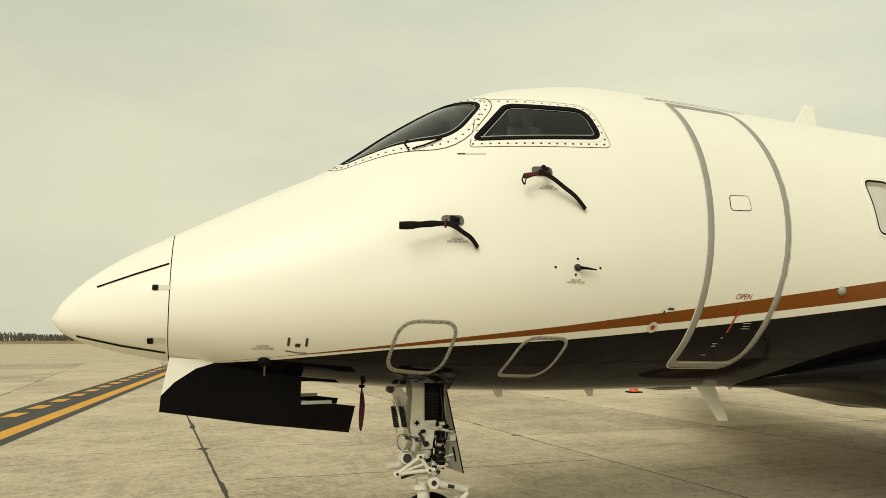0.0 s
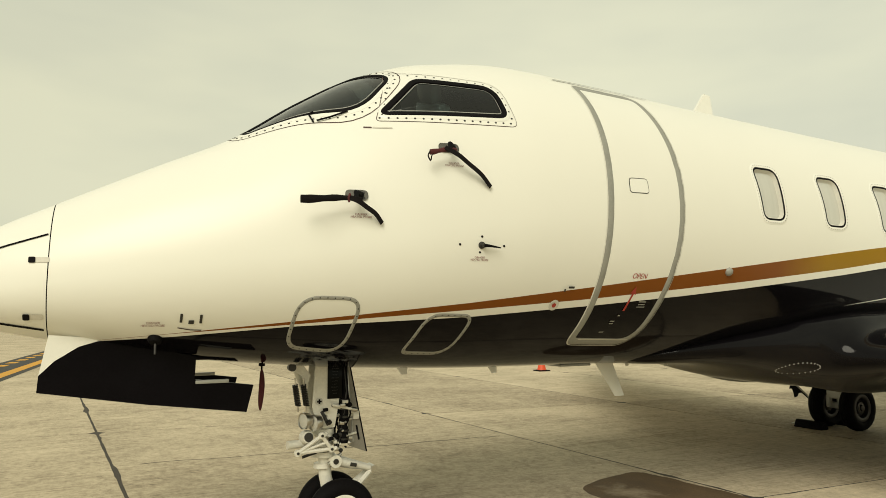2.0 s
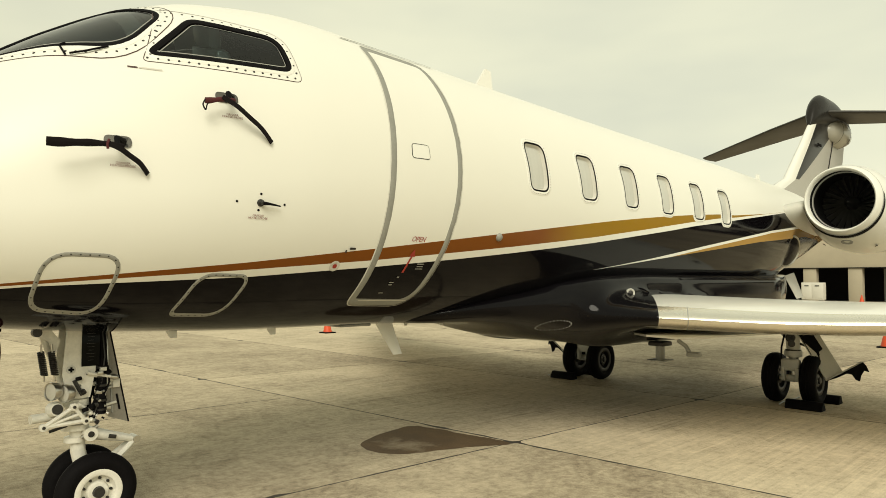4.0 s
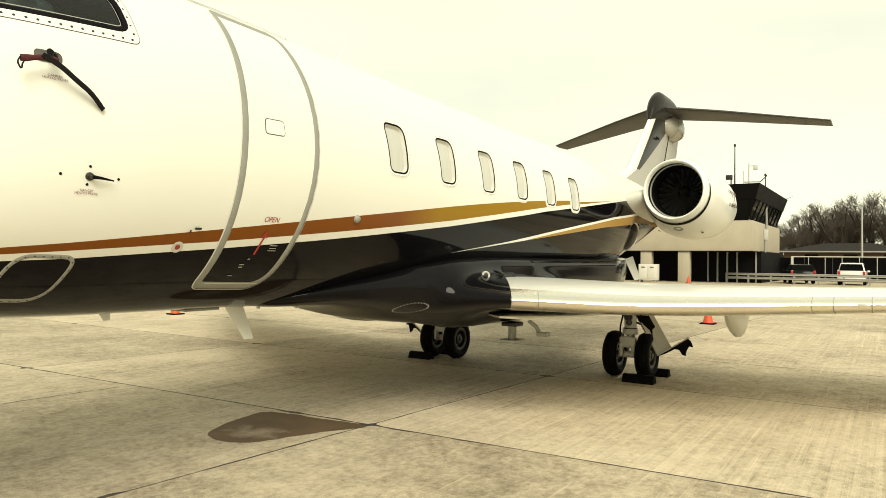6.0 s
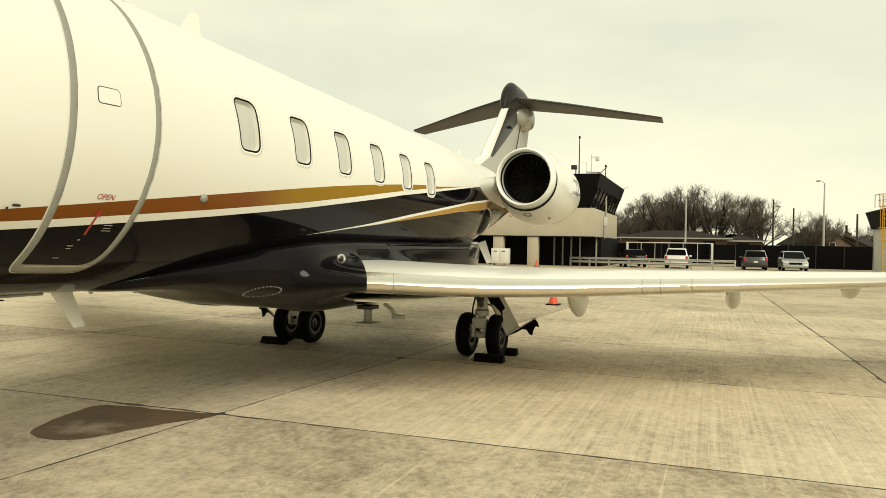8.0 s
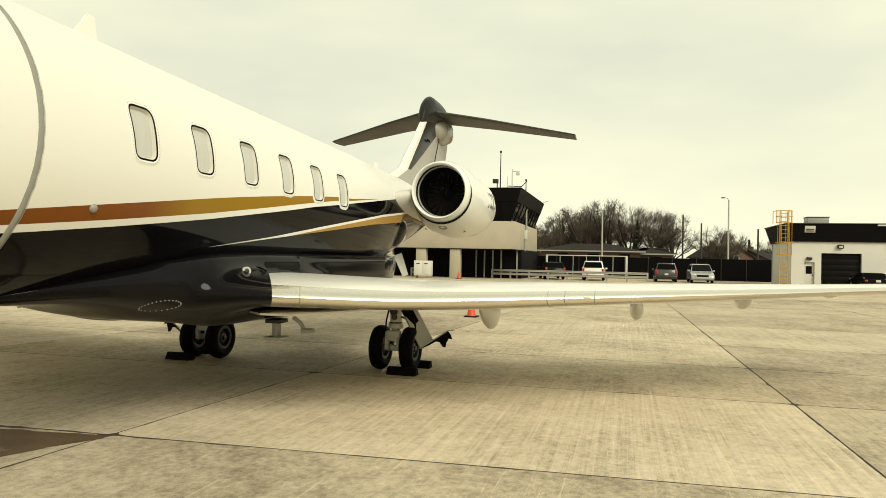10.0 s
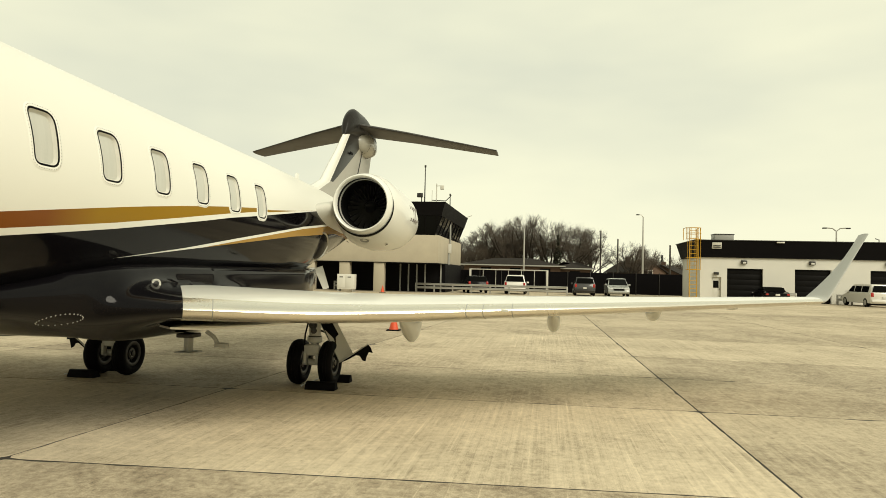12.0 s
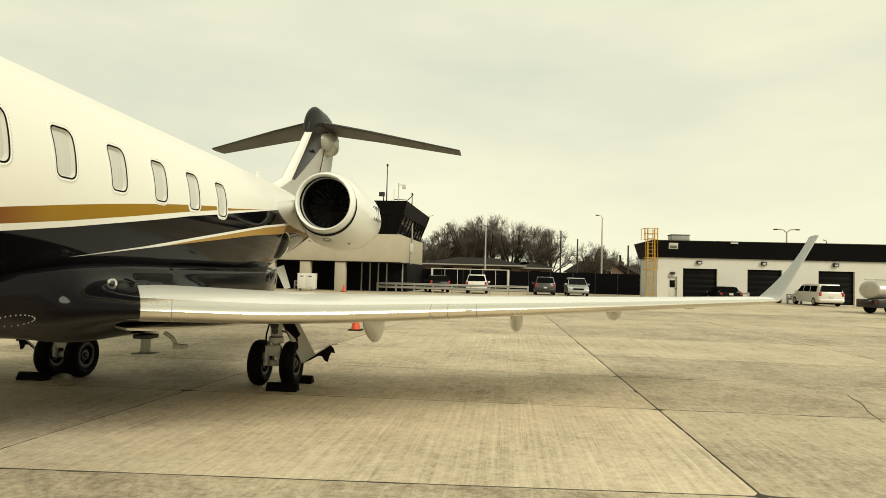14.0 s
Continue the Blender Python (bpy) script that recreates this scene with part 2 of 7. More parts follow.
def concrete(name, stretch=True):
    m = bpy.data.materials.new(name)
    m.use_nodes = True
    nt = m.node_tree
    p = nt.nodes["Principled BSDF"]
    g = nt.nodes.new("ShaderNodeNewGeometry")
    info = nt.nodes.new("ShaderNodeObjectInfo")

    def noise_at(scale, detail, vec=(1, 1, 1), rough=0.6):
        mp = nt.nodes.new("ShaderNodeMapping")
        mp.inputs["Scale"].default_value = vec
        link(nt, g.outputs["Position"], mp.inputs[0])
        n = nt.nodes.new("ShaderNodeTexNoise")
        n.inputs["Scale"].default_value, n.inputs["Detail"].default_value, n.inputs["Roughness"].default_value = scale, detail, rough
        link(nt, mp.outputs[0], n.inputs[0])
        return n.outputs[0]

    blotch = noise_at(0.55, 6)
    middle = noise_at(15, 7, rough=0.7)
    stains = noise_at(4.0, 9, rough=0.75)
    streak = noise_at(3.2, 5, (0.07, 5.5, 1), 0.8)
    broom = noise_at(2.0, 3, (14, 0.35, 1), 0.6)
    grain = noise_at(95, 4)
    pits = noise_at(28, 2)
    t = mathn(nt, "ADD", mathn(nt, "MULTIPLY", blotch, 0.5), mathn(nt, "MULTIPLY", stains, 0.6))
    t = mathn(nt, "ADD", t, mathn(nt, "MULTIPLY", middle, 0.6))
    swept = nt.nodes.new("ShaderNodeMapRange")
    swept.inputs["From Min"].default_value, swept.inputs["From Max"].default_value = 0.3, 0.7
    swept.inputs["To Min"].default_value, swept.inputs["To Max"].default_value = 0.15, 0.65
    link(nt, info.outputs["Random"], swept.inputs[0])
    t = mathn(nt, "ADD", t, mathn(nt, "MULTIPLY", mathn(nt, "SUBTRACT", streak, 0.5), swept.outputs[0]))
    t = mathn(nt, "ADD", t, mathn(nt, "MULTIPLY", broom, 0.10))
    # pale scrapes that run with the slabs
    scrape = nt.nodes.new("ShaderNodeMapRange")
    scrape.inputs["From Min"].default_value, scrape.inputs["From Max"].default_value = 0.60, 0.74
    scrape.inputs["To Min"].default_value, scrape.inputs["To Max"].default_value = 0.0, 0.30
    link(nt, noise_at(2.6, 4, (0.16, 9.0, 1), 0.7), scrape.inputs[0])
    t = mathn(nt, "ADD", t, scrape.outputs[0])
    t = mathn(nt, "ADD", t, mathn(nt, "ADD", mathn(nt, "MULTIPLY", grain, 0.6), 0.325))
    t = mathn(nt, "ADD", t, mathn(nt, "MULTIPLY", info.outputs["Random"], 0.16))
    ramp = nt.nodes.new("ShaderNodeValToRGB")
    e = ramp.color_ramp.elements
    e[0].position, e[0].color = 0.42, (0.19, 0.153, 0.105, 1)
    e[1].position, e[1].color = 0.59, (0.64, 0.55, 0.40, 1)
    mid = e.new(0.51)
    mid.color = (0.47, 0.40, 0.285, 1)
    link(nt, mathn(nt, "DIVIDE", t, 3.2), ramp.inputs[0])
    pit = nt.nodes.new("ShaderNodeMapRange")
    pit.inputs["From Min"].default_value, pit.inputs["From Max"].default_value = 0.68, 0.76
    pit.inputs["To Min"].default_value, pit.inputs["To Max"].default_value = 1.0, 0.45
    link(nt, pits, pit.inputs[0])
    mul = nt.nodes.new("ShaderNodeVectorMath")
    mul.operation = "SCALE"
    link(nt, ramp.outputs[0], mul.inputs[0])
    link(nt, pit.outputs[0], mul.inputs["Scale"])
    tone = nt.nodes.new("ShaderNodeMixRGB")
    tone.blend_type = "MULTIPLY"
    tone.inputs[0].default_value = 1.0
    link(nt, mul.outputs[0], tone.inputs[1])
    link(nt, info.outputs["Color"], tone.inputs[2])
    link(nt, tone.outputs[0], p.inputs["Base Color"])
    p.inputs["Roughness"].default_value = 0.9
    p.inputs["Specular IOR Level"].default_value = 0.22
    b = nt.nodes.new("ShaderNodeBump")
    b.inputs["Strength"].default_value, b.inputs["Distance"].default_value = 0.35, 0.006
    link(nt, mathn(nt, "ADD", grain, mathn(nt, "MULTIPLY", broom, 0.6)), b.inputs["Height"])
    link(nt, b.outputs[0], p.inputs["Normal"])
    return m


M_concrete = concrete("apron_concrete")
M_joint = mat("joint_filler", (0.045, 0.037, 0.028), 0.95, vary=0.5, scale=9, bump=0.5)


def damp():
    """Wet brown concrete, paler in the middle of the patch."""
    m = mat("damp_concrete", (0.11, 0.074, 0.042), 0.75, vary=0.4, scale=3.5, bump=0.2, grain=90)
    nt = m.node_tree
    p = nt.nodes["Principled BSDF"]
    co = nt.nodes.new("ShaderNodeTexCoord")
    s = nt.nodes.new("ShaderNodeSeparateXYZ")
    link(nt, co.outputs["Object"], s.inputs[0])
    n = nt.nodes.new("ShaderNodeTexNoise")
    n.inputs["Scale"].default_value, n.inputs["Detail"].default_value, n.inputs["Roughness"].default_value = 4.0, 7, 0.7
    link(nt, co.outputs["Object"], n.inputs[0])
    dx = mathn(nt, "DIVIDE", mathn(nt, "SUBTRACT", s.outputs[0], 5.86), 0.36)
    dy = mathn(nt, "DIVIDE", mathn(nt, "SUBTRACT", s.outputs[1], 0.28), 0.42)
    d = mathn(nt, "SQRT", mathn(nt, "ADD", mathn(nt, "MULTIPLY", dx, dx), mathn(nt, "MULTIPLY", dy, dy)))
    d = mathn(nt, "ADD", d, mathn(nt, "MULTIPLY", mathn(nt, "SUBTRACT", n.outputs[0], 0.5), 2.6))
    pale_mid = nt.nodes.new("ShaderNodeMapRange")
    pale_mid.inputs["From Min"].default_value, pale_mid.inputs["From Max"].default_value = 0.75, 0.1
    pale_mid.inputs["To Min"].default_value, pale_mid.inputs["To Max"].default_value = 0.0, 0.75
    link(nt, d, pale_mid.inputs[0])
    mix = nt.nodes.new("ShaderNodeMixRGB")
    link(nt, pale_mid.outputs[0], mix.inputs[0])
    link(nt, p.inputs["Base Color"].links[0].from_socket, mix.inputs[1])
    mix.inputs[2].default_value = (0.30, 0.25, 0.175, 1)
    p.inputs["Specular IOR Level"].default_value = 0.15
    link(nt, mix.outputs[0], p.inputs["Base Color"])
    return m


M_stain = damp()

# ---- mesh helpers ----
def thing(name, label, category, group="", at=(0, 0, 0), kind=""):
    ob = new(name)
    ob.location = at
    ob.empty_display_size = 0.2
    return tagged(ob, label, category, group, kind)


def part(name, bm, material, parent=None, label="", smooth=True, at=None):
    me = bpy.data.meshes.new(name)
    if smooth:
        for f in bm.faces:
            f.smooth = True
    bm.to_mesh(me)
    bm.free()
    if smooth:
        me.set_sharp_from_angle(angle=radians(40))
    me.materials.append(material)
    ob = new(name, me)
    if parent is not None:
        ob.parent = parent
        # parts are modelled in the thing's own frame
    if at is not None:
        ob.location = at
    if label:
        ob["label"] = label
    return ob


def box(bm, c, size, bevel=0.0, m=None):
    mm = Matrix.Translation(c) @ (m or Matrix.Identity(4)) @ Matrix.Diagonal((*size, 1))
    r = bmesh.ops.create_cube(bm, size=1.0, matrix=mm)
    if bevel:
        edges = list({e for v in r["verts"] for e in v.link_edges})
        bmesh.ops.bevel(bm, geom=edges, offset=bevel, segments=2, affect="EDGES", profile=0.5)
    return bm


def B(c, size, bevel=0.0, m=None):
    return box(bmesh.new(), c, size, bevel, m)


def loft(bm, rings, close=True, cap=True):
    vs = [[bm.verts.new(p) for p in ring] for ring in rings]
    n = len(vs[0])
    for a, b in zip(vs, vs[1:]):
        for i in range(n if close else n - 1):
            j = (i + 1) % n
            bm.faces.new((a[i], a[j], b[j], b[i]))
    if cap and close:
        bm.faces.new(list(reversed(vs[0])))
        bm.faces.new(vs[-1])
    return vs


def frame_along(d):
    d = Vector(d).normalized()
    u = d.orthogonal().normalized()
    return u, d.cross(u)


def tube(bm, pts, radii, seg=10, cap=True):
    """A round bar through pts."""
    pts = [Vector(p) for p in pts]
    if not hasattr(radii, "__len__"):
        radii = [radii] * len(pts)
    rings, u = [], None
    for i, p in enumerate(pts):
        d = (pts[min(i + 1, len(pts) - 1)] - pts[max(i - 1, 0)]).normalized()
        u = frame_along(d)[0] if u is None else (u - d * u.dot(d)).normalized()
        v = d.cross(u)
        rings.append([p + radii[i] * (math.cos(2 * math.pi * k / seg) * u + math.sin(2 * math.pi * k / seg) * v) for k in range(seg)])
    loft(bm, rings, cap=cap)
    return bm


def T(pts, radii, seg=10):
    return tube(bmesh.new(), pts, radii, seg)


def lathe(bm, profile, axis_at, axis, seg=32, cap=False):
    """profile: (distance along axis, radius) pairs."""
    a = Vector(axis).normalized()
    u, v = frame_along(a)
    rings = [[Vector(axis_at) + a * s + r * (math.cos(2 * math.pi * k / seg) * u + math.sin(2 * math.pi * k / seg) * v) for k in range(seg)] for s, r in profile]
    loft(bm, rings, cap=cap)
    return bm


def plate(bm, outline, thick, axis="y"):
    """A flat plate: outline of 3D points, extruded by a vector."""
    d = Vector(thick)
    a = [bm.verts.new(Vector(p) - d / 2) for p in outline]
    b = [bm.verts.new(Vector(p) + d / 2) for p in outline]
    n = len(a)
    bm.faces.new(a)
    bm.faces.new(list(reversed(b)))
    for i in range(n):
        j = (i + 1) % n
        bm.faces.new((a[j], a[i], b[i], b[j]))
    bmesh.ops.recalc_face_normals(bm, faces=bm.faces)
    return bm


def knots(pairs):
    """A smooth curve through knots that never overshoots them."""
    xs, ys = [q[0] for q in pairs], [q[1] for q in pairs]
    h = [b - a for a, b in zip(xs, xs[1:])]
    d = [(b - a) / k for a, b, k in zip(ys, ys[1:], h)]
    m = [d[0]] + [0.0] * (len(xs) - 2) + [d[-1]]
    for i in range(1, len(xs) - 1):
        if d[i - 1] * d[i] > 0:
            a, b = 2 * h[i] + h[i - 1], h[i] + 2 * h[i - 1]
            m[i] = (a + b) / (a / d[i - 1] + b / d[i])

    def f(x):
        x = min(max(x, xs[0]), xs[-1])
        i = max(0, min(len(xs) - 2, int(np.searchsorted(xs, x)) - 1))
        t = (x - xs[i]) / h[i]
        return ys[i] * (1 + 2 * t) * (1 - t) ** 2 + m[i] * h[i] * t * (1 - t) ** 2 + ys[i + 1] * t * t * (3 - 2 * t) + m[i + 1] * h[i] * t * t * (t - 1)

    return f


# ---- ground ----
def ground():
    bm = bmesh.new()
    bmesh.ops.create_grid(bm, x_segments=8, y_segments=8, size=2500)
    bmesh.ops.translate(bm, verts=bm.verts, vec=(0, 0, -0.014))
    g = part("ground", bm, M_concrete, None, smooth=False)
    g.color = (0.98, 0.98, 0.98, 1)
    return tagged(g, "weathered pale concrete airport apron", "ground", kind="structure")


GROUND = ground()

# ---- the jet: fuselage form ----
N_SEC = 2.1
f_top = knots([(0.35, 1.80), (0.42, 1.92), (0.7, 2.164), (1.05, 2.357), (1.6, 2.642), (2.1, 2.896), (2.5, 3.18), (2.9, 3.421), (3.4, 3.604), (4.1, 3.69), (5, 3.65), (6, 3.61), (8, 3.55), (10, 3.50), (12, 3.45), (13.5, 3.42), (15, 3.38), (16.5, 3.25), (18.9, 2.95)])
f_bot = knots([(0.35, 1.80), (0.42, 1.711), (0.7, 1.602), (1.05, 1.524), (1.6, 1.418), (2.3, 1.342), (3, 1.289), (4, 1.256), (5, 1.249), (6, 1.234), (11.0, 1.237), (12.5, 1.36), (14, 1.7), (15.5, 2.05), (17, 2.4), (18.9, 2.75)])
f_wid = knots([(0.35, 0.0), (0.42, 0.13), (0.7, 0.32), (1.05, 0.49), (1.6, 0.70), (2.1, 0.85), (2.6, 0.97), (3.2, 1.08), (4.0, 1.15), (5.0, 1.18), (11.3, 1.18), (12.4, 1.12), (13.5, 0.99), (15, 0.80), (16.5, 0.55), (18.9, 0.1)])
f_mid = knots([(0.35, 1.80), (1.05, 1.86), (2.1, 2.0), (3.2, 2.2), (4.5, 2.42), (12, 2.45), (15, 2.7), (18.9, 2.85)])


def skin(x, th, lift=0.0):
    """The point of the skin at station x and angle th from the crown, towards port; lifted off along the normal."""
    def at(x, th):
        c, s = math.cos(th), math.sin(th)
        w, m = f_wid(x), f_mid(x)
        h = f_top(x) - m if c > 0 else m - f_bot(x)
        e = 2 / N_SEC
        return Vector((x, -w * math.copysign(abs(s) ** e, s), m + h * math.copysign(abs(c) ** e, c)))

    p = at(x, th)
    if lift:
        dx, dt = at(x + 0.01, th) - at(x - 0.01, th), at(x, th + 0.01) - at(x, th - 0.01)
        n = dt.cross(dx).normalized()
        if n.dot(Vector((0, p.y, p.z - f_mid(x)))) < 0:
            n = -n
        p = p + n * lift
    return p


def ang(x, z):
    """The angle at which the port skin stands at height z."""
    m = f_mid(x)
    h = f_top(x) - m if z > m else m - f_bot(x)
    c = min(1.0, abs((z - m) / h)) ** (N_SEC / 2)
    return math.acos(c if z > m else -c)


def rounded(corners, r, seg=5, edge=6):
    """A closed outline with rounded corners in (x, angle-as-metres) space, evenly dense."""
    out, n = [], len(corners)
    for i in range(n):
        p0, p, p1 = Vector(corners[i - 1]), Vector(corners[i]), Vector(corners[(i + 1) % n])
        ri = r[i] if hasattr(r, "__len__") else r
        a, b = p + (p0 - p).normalized() * ri, p + (p1 - p).normalized() * ri
        for k in range(seg + 1):
            t = k / seg
            out.append(a * (1 - t) ** 2 + p * 2 * t * (1 - t) + b * t * t)
        rn = r[(i + 1) % n] if hasattr(r, "__len__") else r
        c = p1 + (p - p1).normalized() * rn
        for k in range(1, edge):
            out.append(b + (c - b) * (k / edge))
    return out


def on_skin(uv):
    """(x, metres of arc from a reference) is stored as (x, z); gives x and angle."""
    return uv[0], ang(uv[0], uv[1])


def inset(outline, d):
    """Moves a closed outline inwards by d."""
    n = len(outline)
    area = sum(outline[i - 1][0] * outline[i][1] - outline[i][0] * outline[i - 1][1] for i in range(n))
    s = 1 if area > 0 else -1
    out = []
    for i in range(n):
        t = (Vector(outline[(i + 1) % n]) - Vector(outline[i - 1])).normalized()
        out.append(Vector(outline[i]) + s * d * Vector((-t.y, t.x)))
    return out


def band(outline, levels):
    """Strips on the skin: levels are (inset, lift) pairs across the band. Outline in (x, z)."""
    bm = bmesh.new()
    rings = [[skin(*on_skin(q), lift) for q in inset(outline, d)] for d, lift in levels]
    loft(bm, rings, cap=False)
    bmesh.ops.recalc_face_normals(bm, faces=bm.faces)
    return bm


def pane_on(outline, lift, steps=6):
    """A filled patch on the skin."""
    bm = bmesh.new()
    c = sum((Vector(q) for q in outline), Vector((0, 0))) / len(outline)
    rings = []
    for k in range(steps):
        f = 1 - k / steps
        rings.append([bm.verts.new(skin(*on_skin(c + (Vector(q) - c) * f), lift)) for q in outline])
    n = len(outline)
    for a, b in zip(rings, rings[1:]):
        for i in range(n):
            bm.faces.new((a[i], a[(i + 1) % n], b[(i + 1) % n], b[i]))
    mid = bm.verts.new(skin(*on_skin(c), lift))
    for i in range(n):
        bm.faces.new((rings[-1][i], rings[-1][(i + 1) % n], mid))
    bmesh.ops.recalc_face_normals(bm, faces=bm.faces)
    return bm


def even(outline, step):
    """Points at even steps along a closed outline."""
    out, left = [], 0.0
    for i in range(len(outline)):
        a, b = Vector(outline[i - 1]), Vector(outline[i])
        l = (b - a).length
        t = left
        while t < l:
            out.append(a + (b - a) * (t / l))
            t += step
        left = t - l
    return out


def inside(q, poly):
    x, y = q
    r = False
    for i in range(len(poly)):
        (x0, y0), (x1, y1) = poly[i - 1], poly[i]
        if (y0 > y) != (y1 > y) and x < (x1 - x0) * (y - y0) / (y1 - y0) + x0:
            r = not r
    return r


def mark(uv, w, h, lift=0.003):
    """A small flat rectangle on the port skin, about (x, z)."""
    x, z = uv
    return pane_on(rounded([(x - w / 2, z - h / 2), (x + w / 2, z - h / 2), (x + w / 2, z + h / 2), (x - w / 2, z + h / 2)], min(w, h) * 0.2, 2, 3), lift, 2)


WINDOW_X = [6.16 + 0.788 * k for k in range(6)]


def window_outline(k):
    x, z = WINDOW_X[k], 2.43 - 0.012 * k
    return rounded([(x - 0.115, z), (x + 0.135, z), (x + 0.125, z + 0.43), (x - 0.155, z + 0.43)], [0.07, 0.08, 0.09, 0.07], 5, 5)


SIDE_PANE = rounded([(2.89, 2.97), (3.76, 3.01), (3.73, 3.265), (3.20, 3.30)], [0.06, 0.07, 0.10, 0.06], 5, 8)
# the front pane's corners in (x, angle)
FRONT_PANE = [(2.13, 0.12), (2.13, 0.36), (2.78, ang(2.78, 2.985)), (3.08, ang(3.08, 3.33)), (2.86, 0.10)]

jet = thing("business_jet", "white business jet with black belly and brown-gold stripe on concrete", "airplane")


def front_pane_outline(shrink=0.0):
    pts = [Vector((x, th * 0.8)) for x, th in FRONT_PANE]
    pts = rounded(pts, [0.05, 0.04, 0.16, 0.10, 0.05], 6, 8)
    return inset(pts, shrink)


def fuselage():
    xs = [0.35 + 0.07 * (k / 12) ** 2 for k in range(12)]
    x = 0.43
    while x < 18.9:
        xs.append(x)
        x += 0.024 if 2.0 < x < 3.9 else (0.03 if 5.9 < x < 10.4 else 0.06)
    xs.append(18.9)
    nose_x = 1.055
    n = 184
    cabin = [window_outline(k) for k in range(6)]
    front = [(q[0], q[1] / 0.8) for q in front_pane_outline(-0.006)]
    front_r = [(a, -b) for a, b in front]
    side = inset(SIDE_PANE, -0.006)
    for name, chosen, label in (("nose_cone", [x for x in xs if x < nose_x - 0.003] + [nose_x - 0.003], "white pointed radome with dark strips"), ("fuselage", [nose_x + 0.003] + [x for x in xs if x > nose_x + 0.003], "glossy white hull with black belly and brown stripe")):
        bm = bmesh.new()
        rows = [[bm.verts.new(skin(x, 2 * math.pi * k / n)) for k in range(n)] for x in chosen]
        for i in range(len(rows) - 1):
            xm = (chosen[i] + chosen[i + 1]) / 2
            for k in range(n):
                th = 2 * math.pi * (k + 0.5) / n
                th = th if th < math.pi else th - 2 * math.pi
                zz = skin(xm, th).z
                if 5.9 < xm < 10.4 and 0 < th:
                    if any(abs(xm - w) < 0.2 and inside((xm, zz), inset(c, -0.012)) for w, c in zip(WINDOW_X, cabin)):
                        continue
                if 2.0 < xm < 3.9 and abs(th) < 1.7:
                    if inside((xm, abs(th)), front) or inside((xm, zz), side):
                        continue
                j = (k + 1) % n
                bm.faces.new((rows[i][k], rows[i][j], rows[i + 1][j], rows[i + 1][k]))
        bmesh.ops.remove_doubles(bm, verts=bm.verts, dist=1e-5)
        bmesh.ops.recalc_face_normals(bm, faces=bm.faces)
        ob = part(name, bm, M_livery, jet, label)
    return ob


HULL = fuselage()


def ring_at(x, half, lift, material, name, parent, label=""):
    bm = bmesh.new()
    loft(bm, [[skin(x - half, 2 * math.pi * k / 96, lift) for k in range(96)], [skin(x + half, 2 * math.pi * k / 96, lift) for k in range(96)]], cap=False)
    bmesh.ops.recalc_face_normals(bm, faces=bm.faces)
    return part(name, bm, material, parent, label)


ring_at(1.055, 0.005, -0.0005, M_rubber, "radome_joint", jet, "dark joint line")


def line_on(points, width, lift, material, name, parent, label=""):
    """A narrow strip on the port skin along (x, z) knots."""
    bm = bmesh.new()
    a, b = [], []
    pts = [Vector(p) for p in points]
    fine = []
    for p, q in zip(pts, pts[1:]):
        fine += [p + (q - p) * (k / 8) for k in range(8)]
    fine.append(pts[-1])
    for i, p in enumerate(fine):
        t = (fine[min(i + 1, len(fine) - 1)] - fine[max(0, i - 1)]).normalized()
        o = Vector((-t.y, t.x)) * width / 2
        a.append(skin(*on_skin(p + o), lift))
        b.append(skin(*on_skin(p - o), lift))
    loft(bm, [a, b], close=False, cap=False)
    bmesh.ops.recalc_face_normals(bm, faces=bm.faces)
    return part(name, bm, material, parent, label)


line_on([(0.63, 1.99), (0.85, 2.066), (1.045, 2.13)], 0.011, 0.003, M_rubber, "diverter_strip", jet, "thin black strip")
line_on([(0.52, 1.695), (0.78, 1.635), (1.04, 1.59)], 0.011, 0.003, M_rubber, "diverter_strip", jet, "thin black strip")


def latches():
    for x, z in ((1.01, 1.98), (0.99, 1.665)):
        l = part("latch", mark((x, z), 0.10, 0.03, 0.003), M_paleink, jet, "pale latch plate with dark end")
        part("latch_end", mark((x - 0.035, z), 0.035, 0.034, 0.006), M_rubber, l)


latches()


def cabin_windows():
    for k in range(6):
        o = window_outline(k)
        w = part("cabin_window", band(o, [(-0.042, 0.0005), (-0.030, 0.005), (-0.012, 0.006), (-0.006, 0.004)]), M_white, jet, "oval cabin window with pale closed shade")
        part("gasket", band(o, [(-0.007, 0.0045), (0.004, 0.0055), (0.010, 0.001)]), M_rubber, w)
        part("reveal", band(o, [(0.009, 0.002), (0.014, -0.012), (0.024, -0.030)]), M_light_grey, w)
        part("pane", pane_on(inset(o, 0.020), -0.028, 5), M_shade, w)
        bm = bmesh.new()
        ring = inset(o, -0.025)
        for q in even(ring, 0.026):
            p, pn = skin(*on_skin(q), 0.0055), skin(*on_skin(q), 0.008)
            lathe(bm, [(0, 0.0042), ((pn - p).length, 0.003)], p, pn - p, 5, cap=True)
        tagged(part("rivets", bm, M_grey, w), kind="stuff")


cabin_windows()


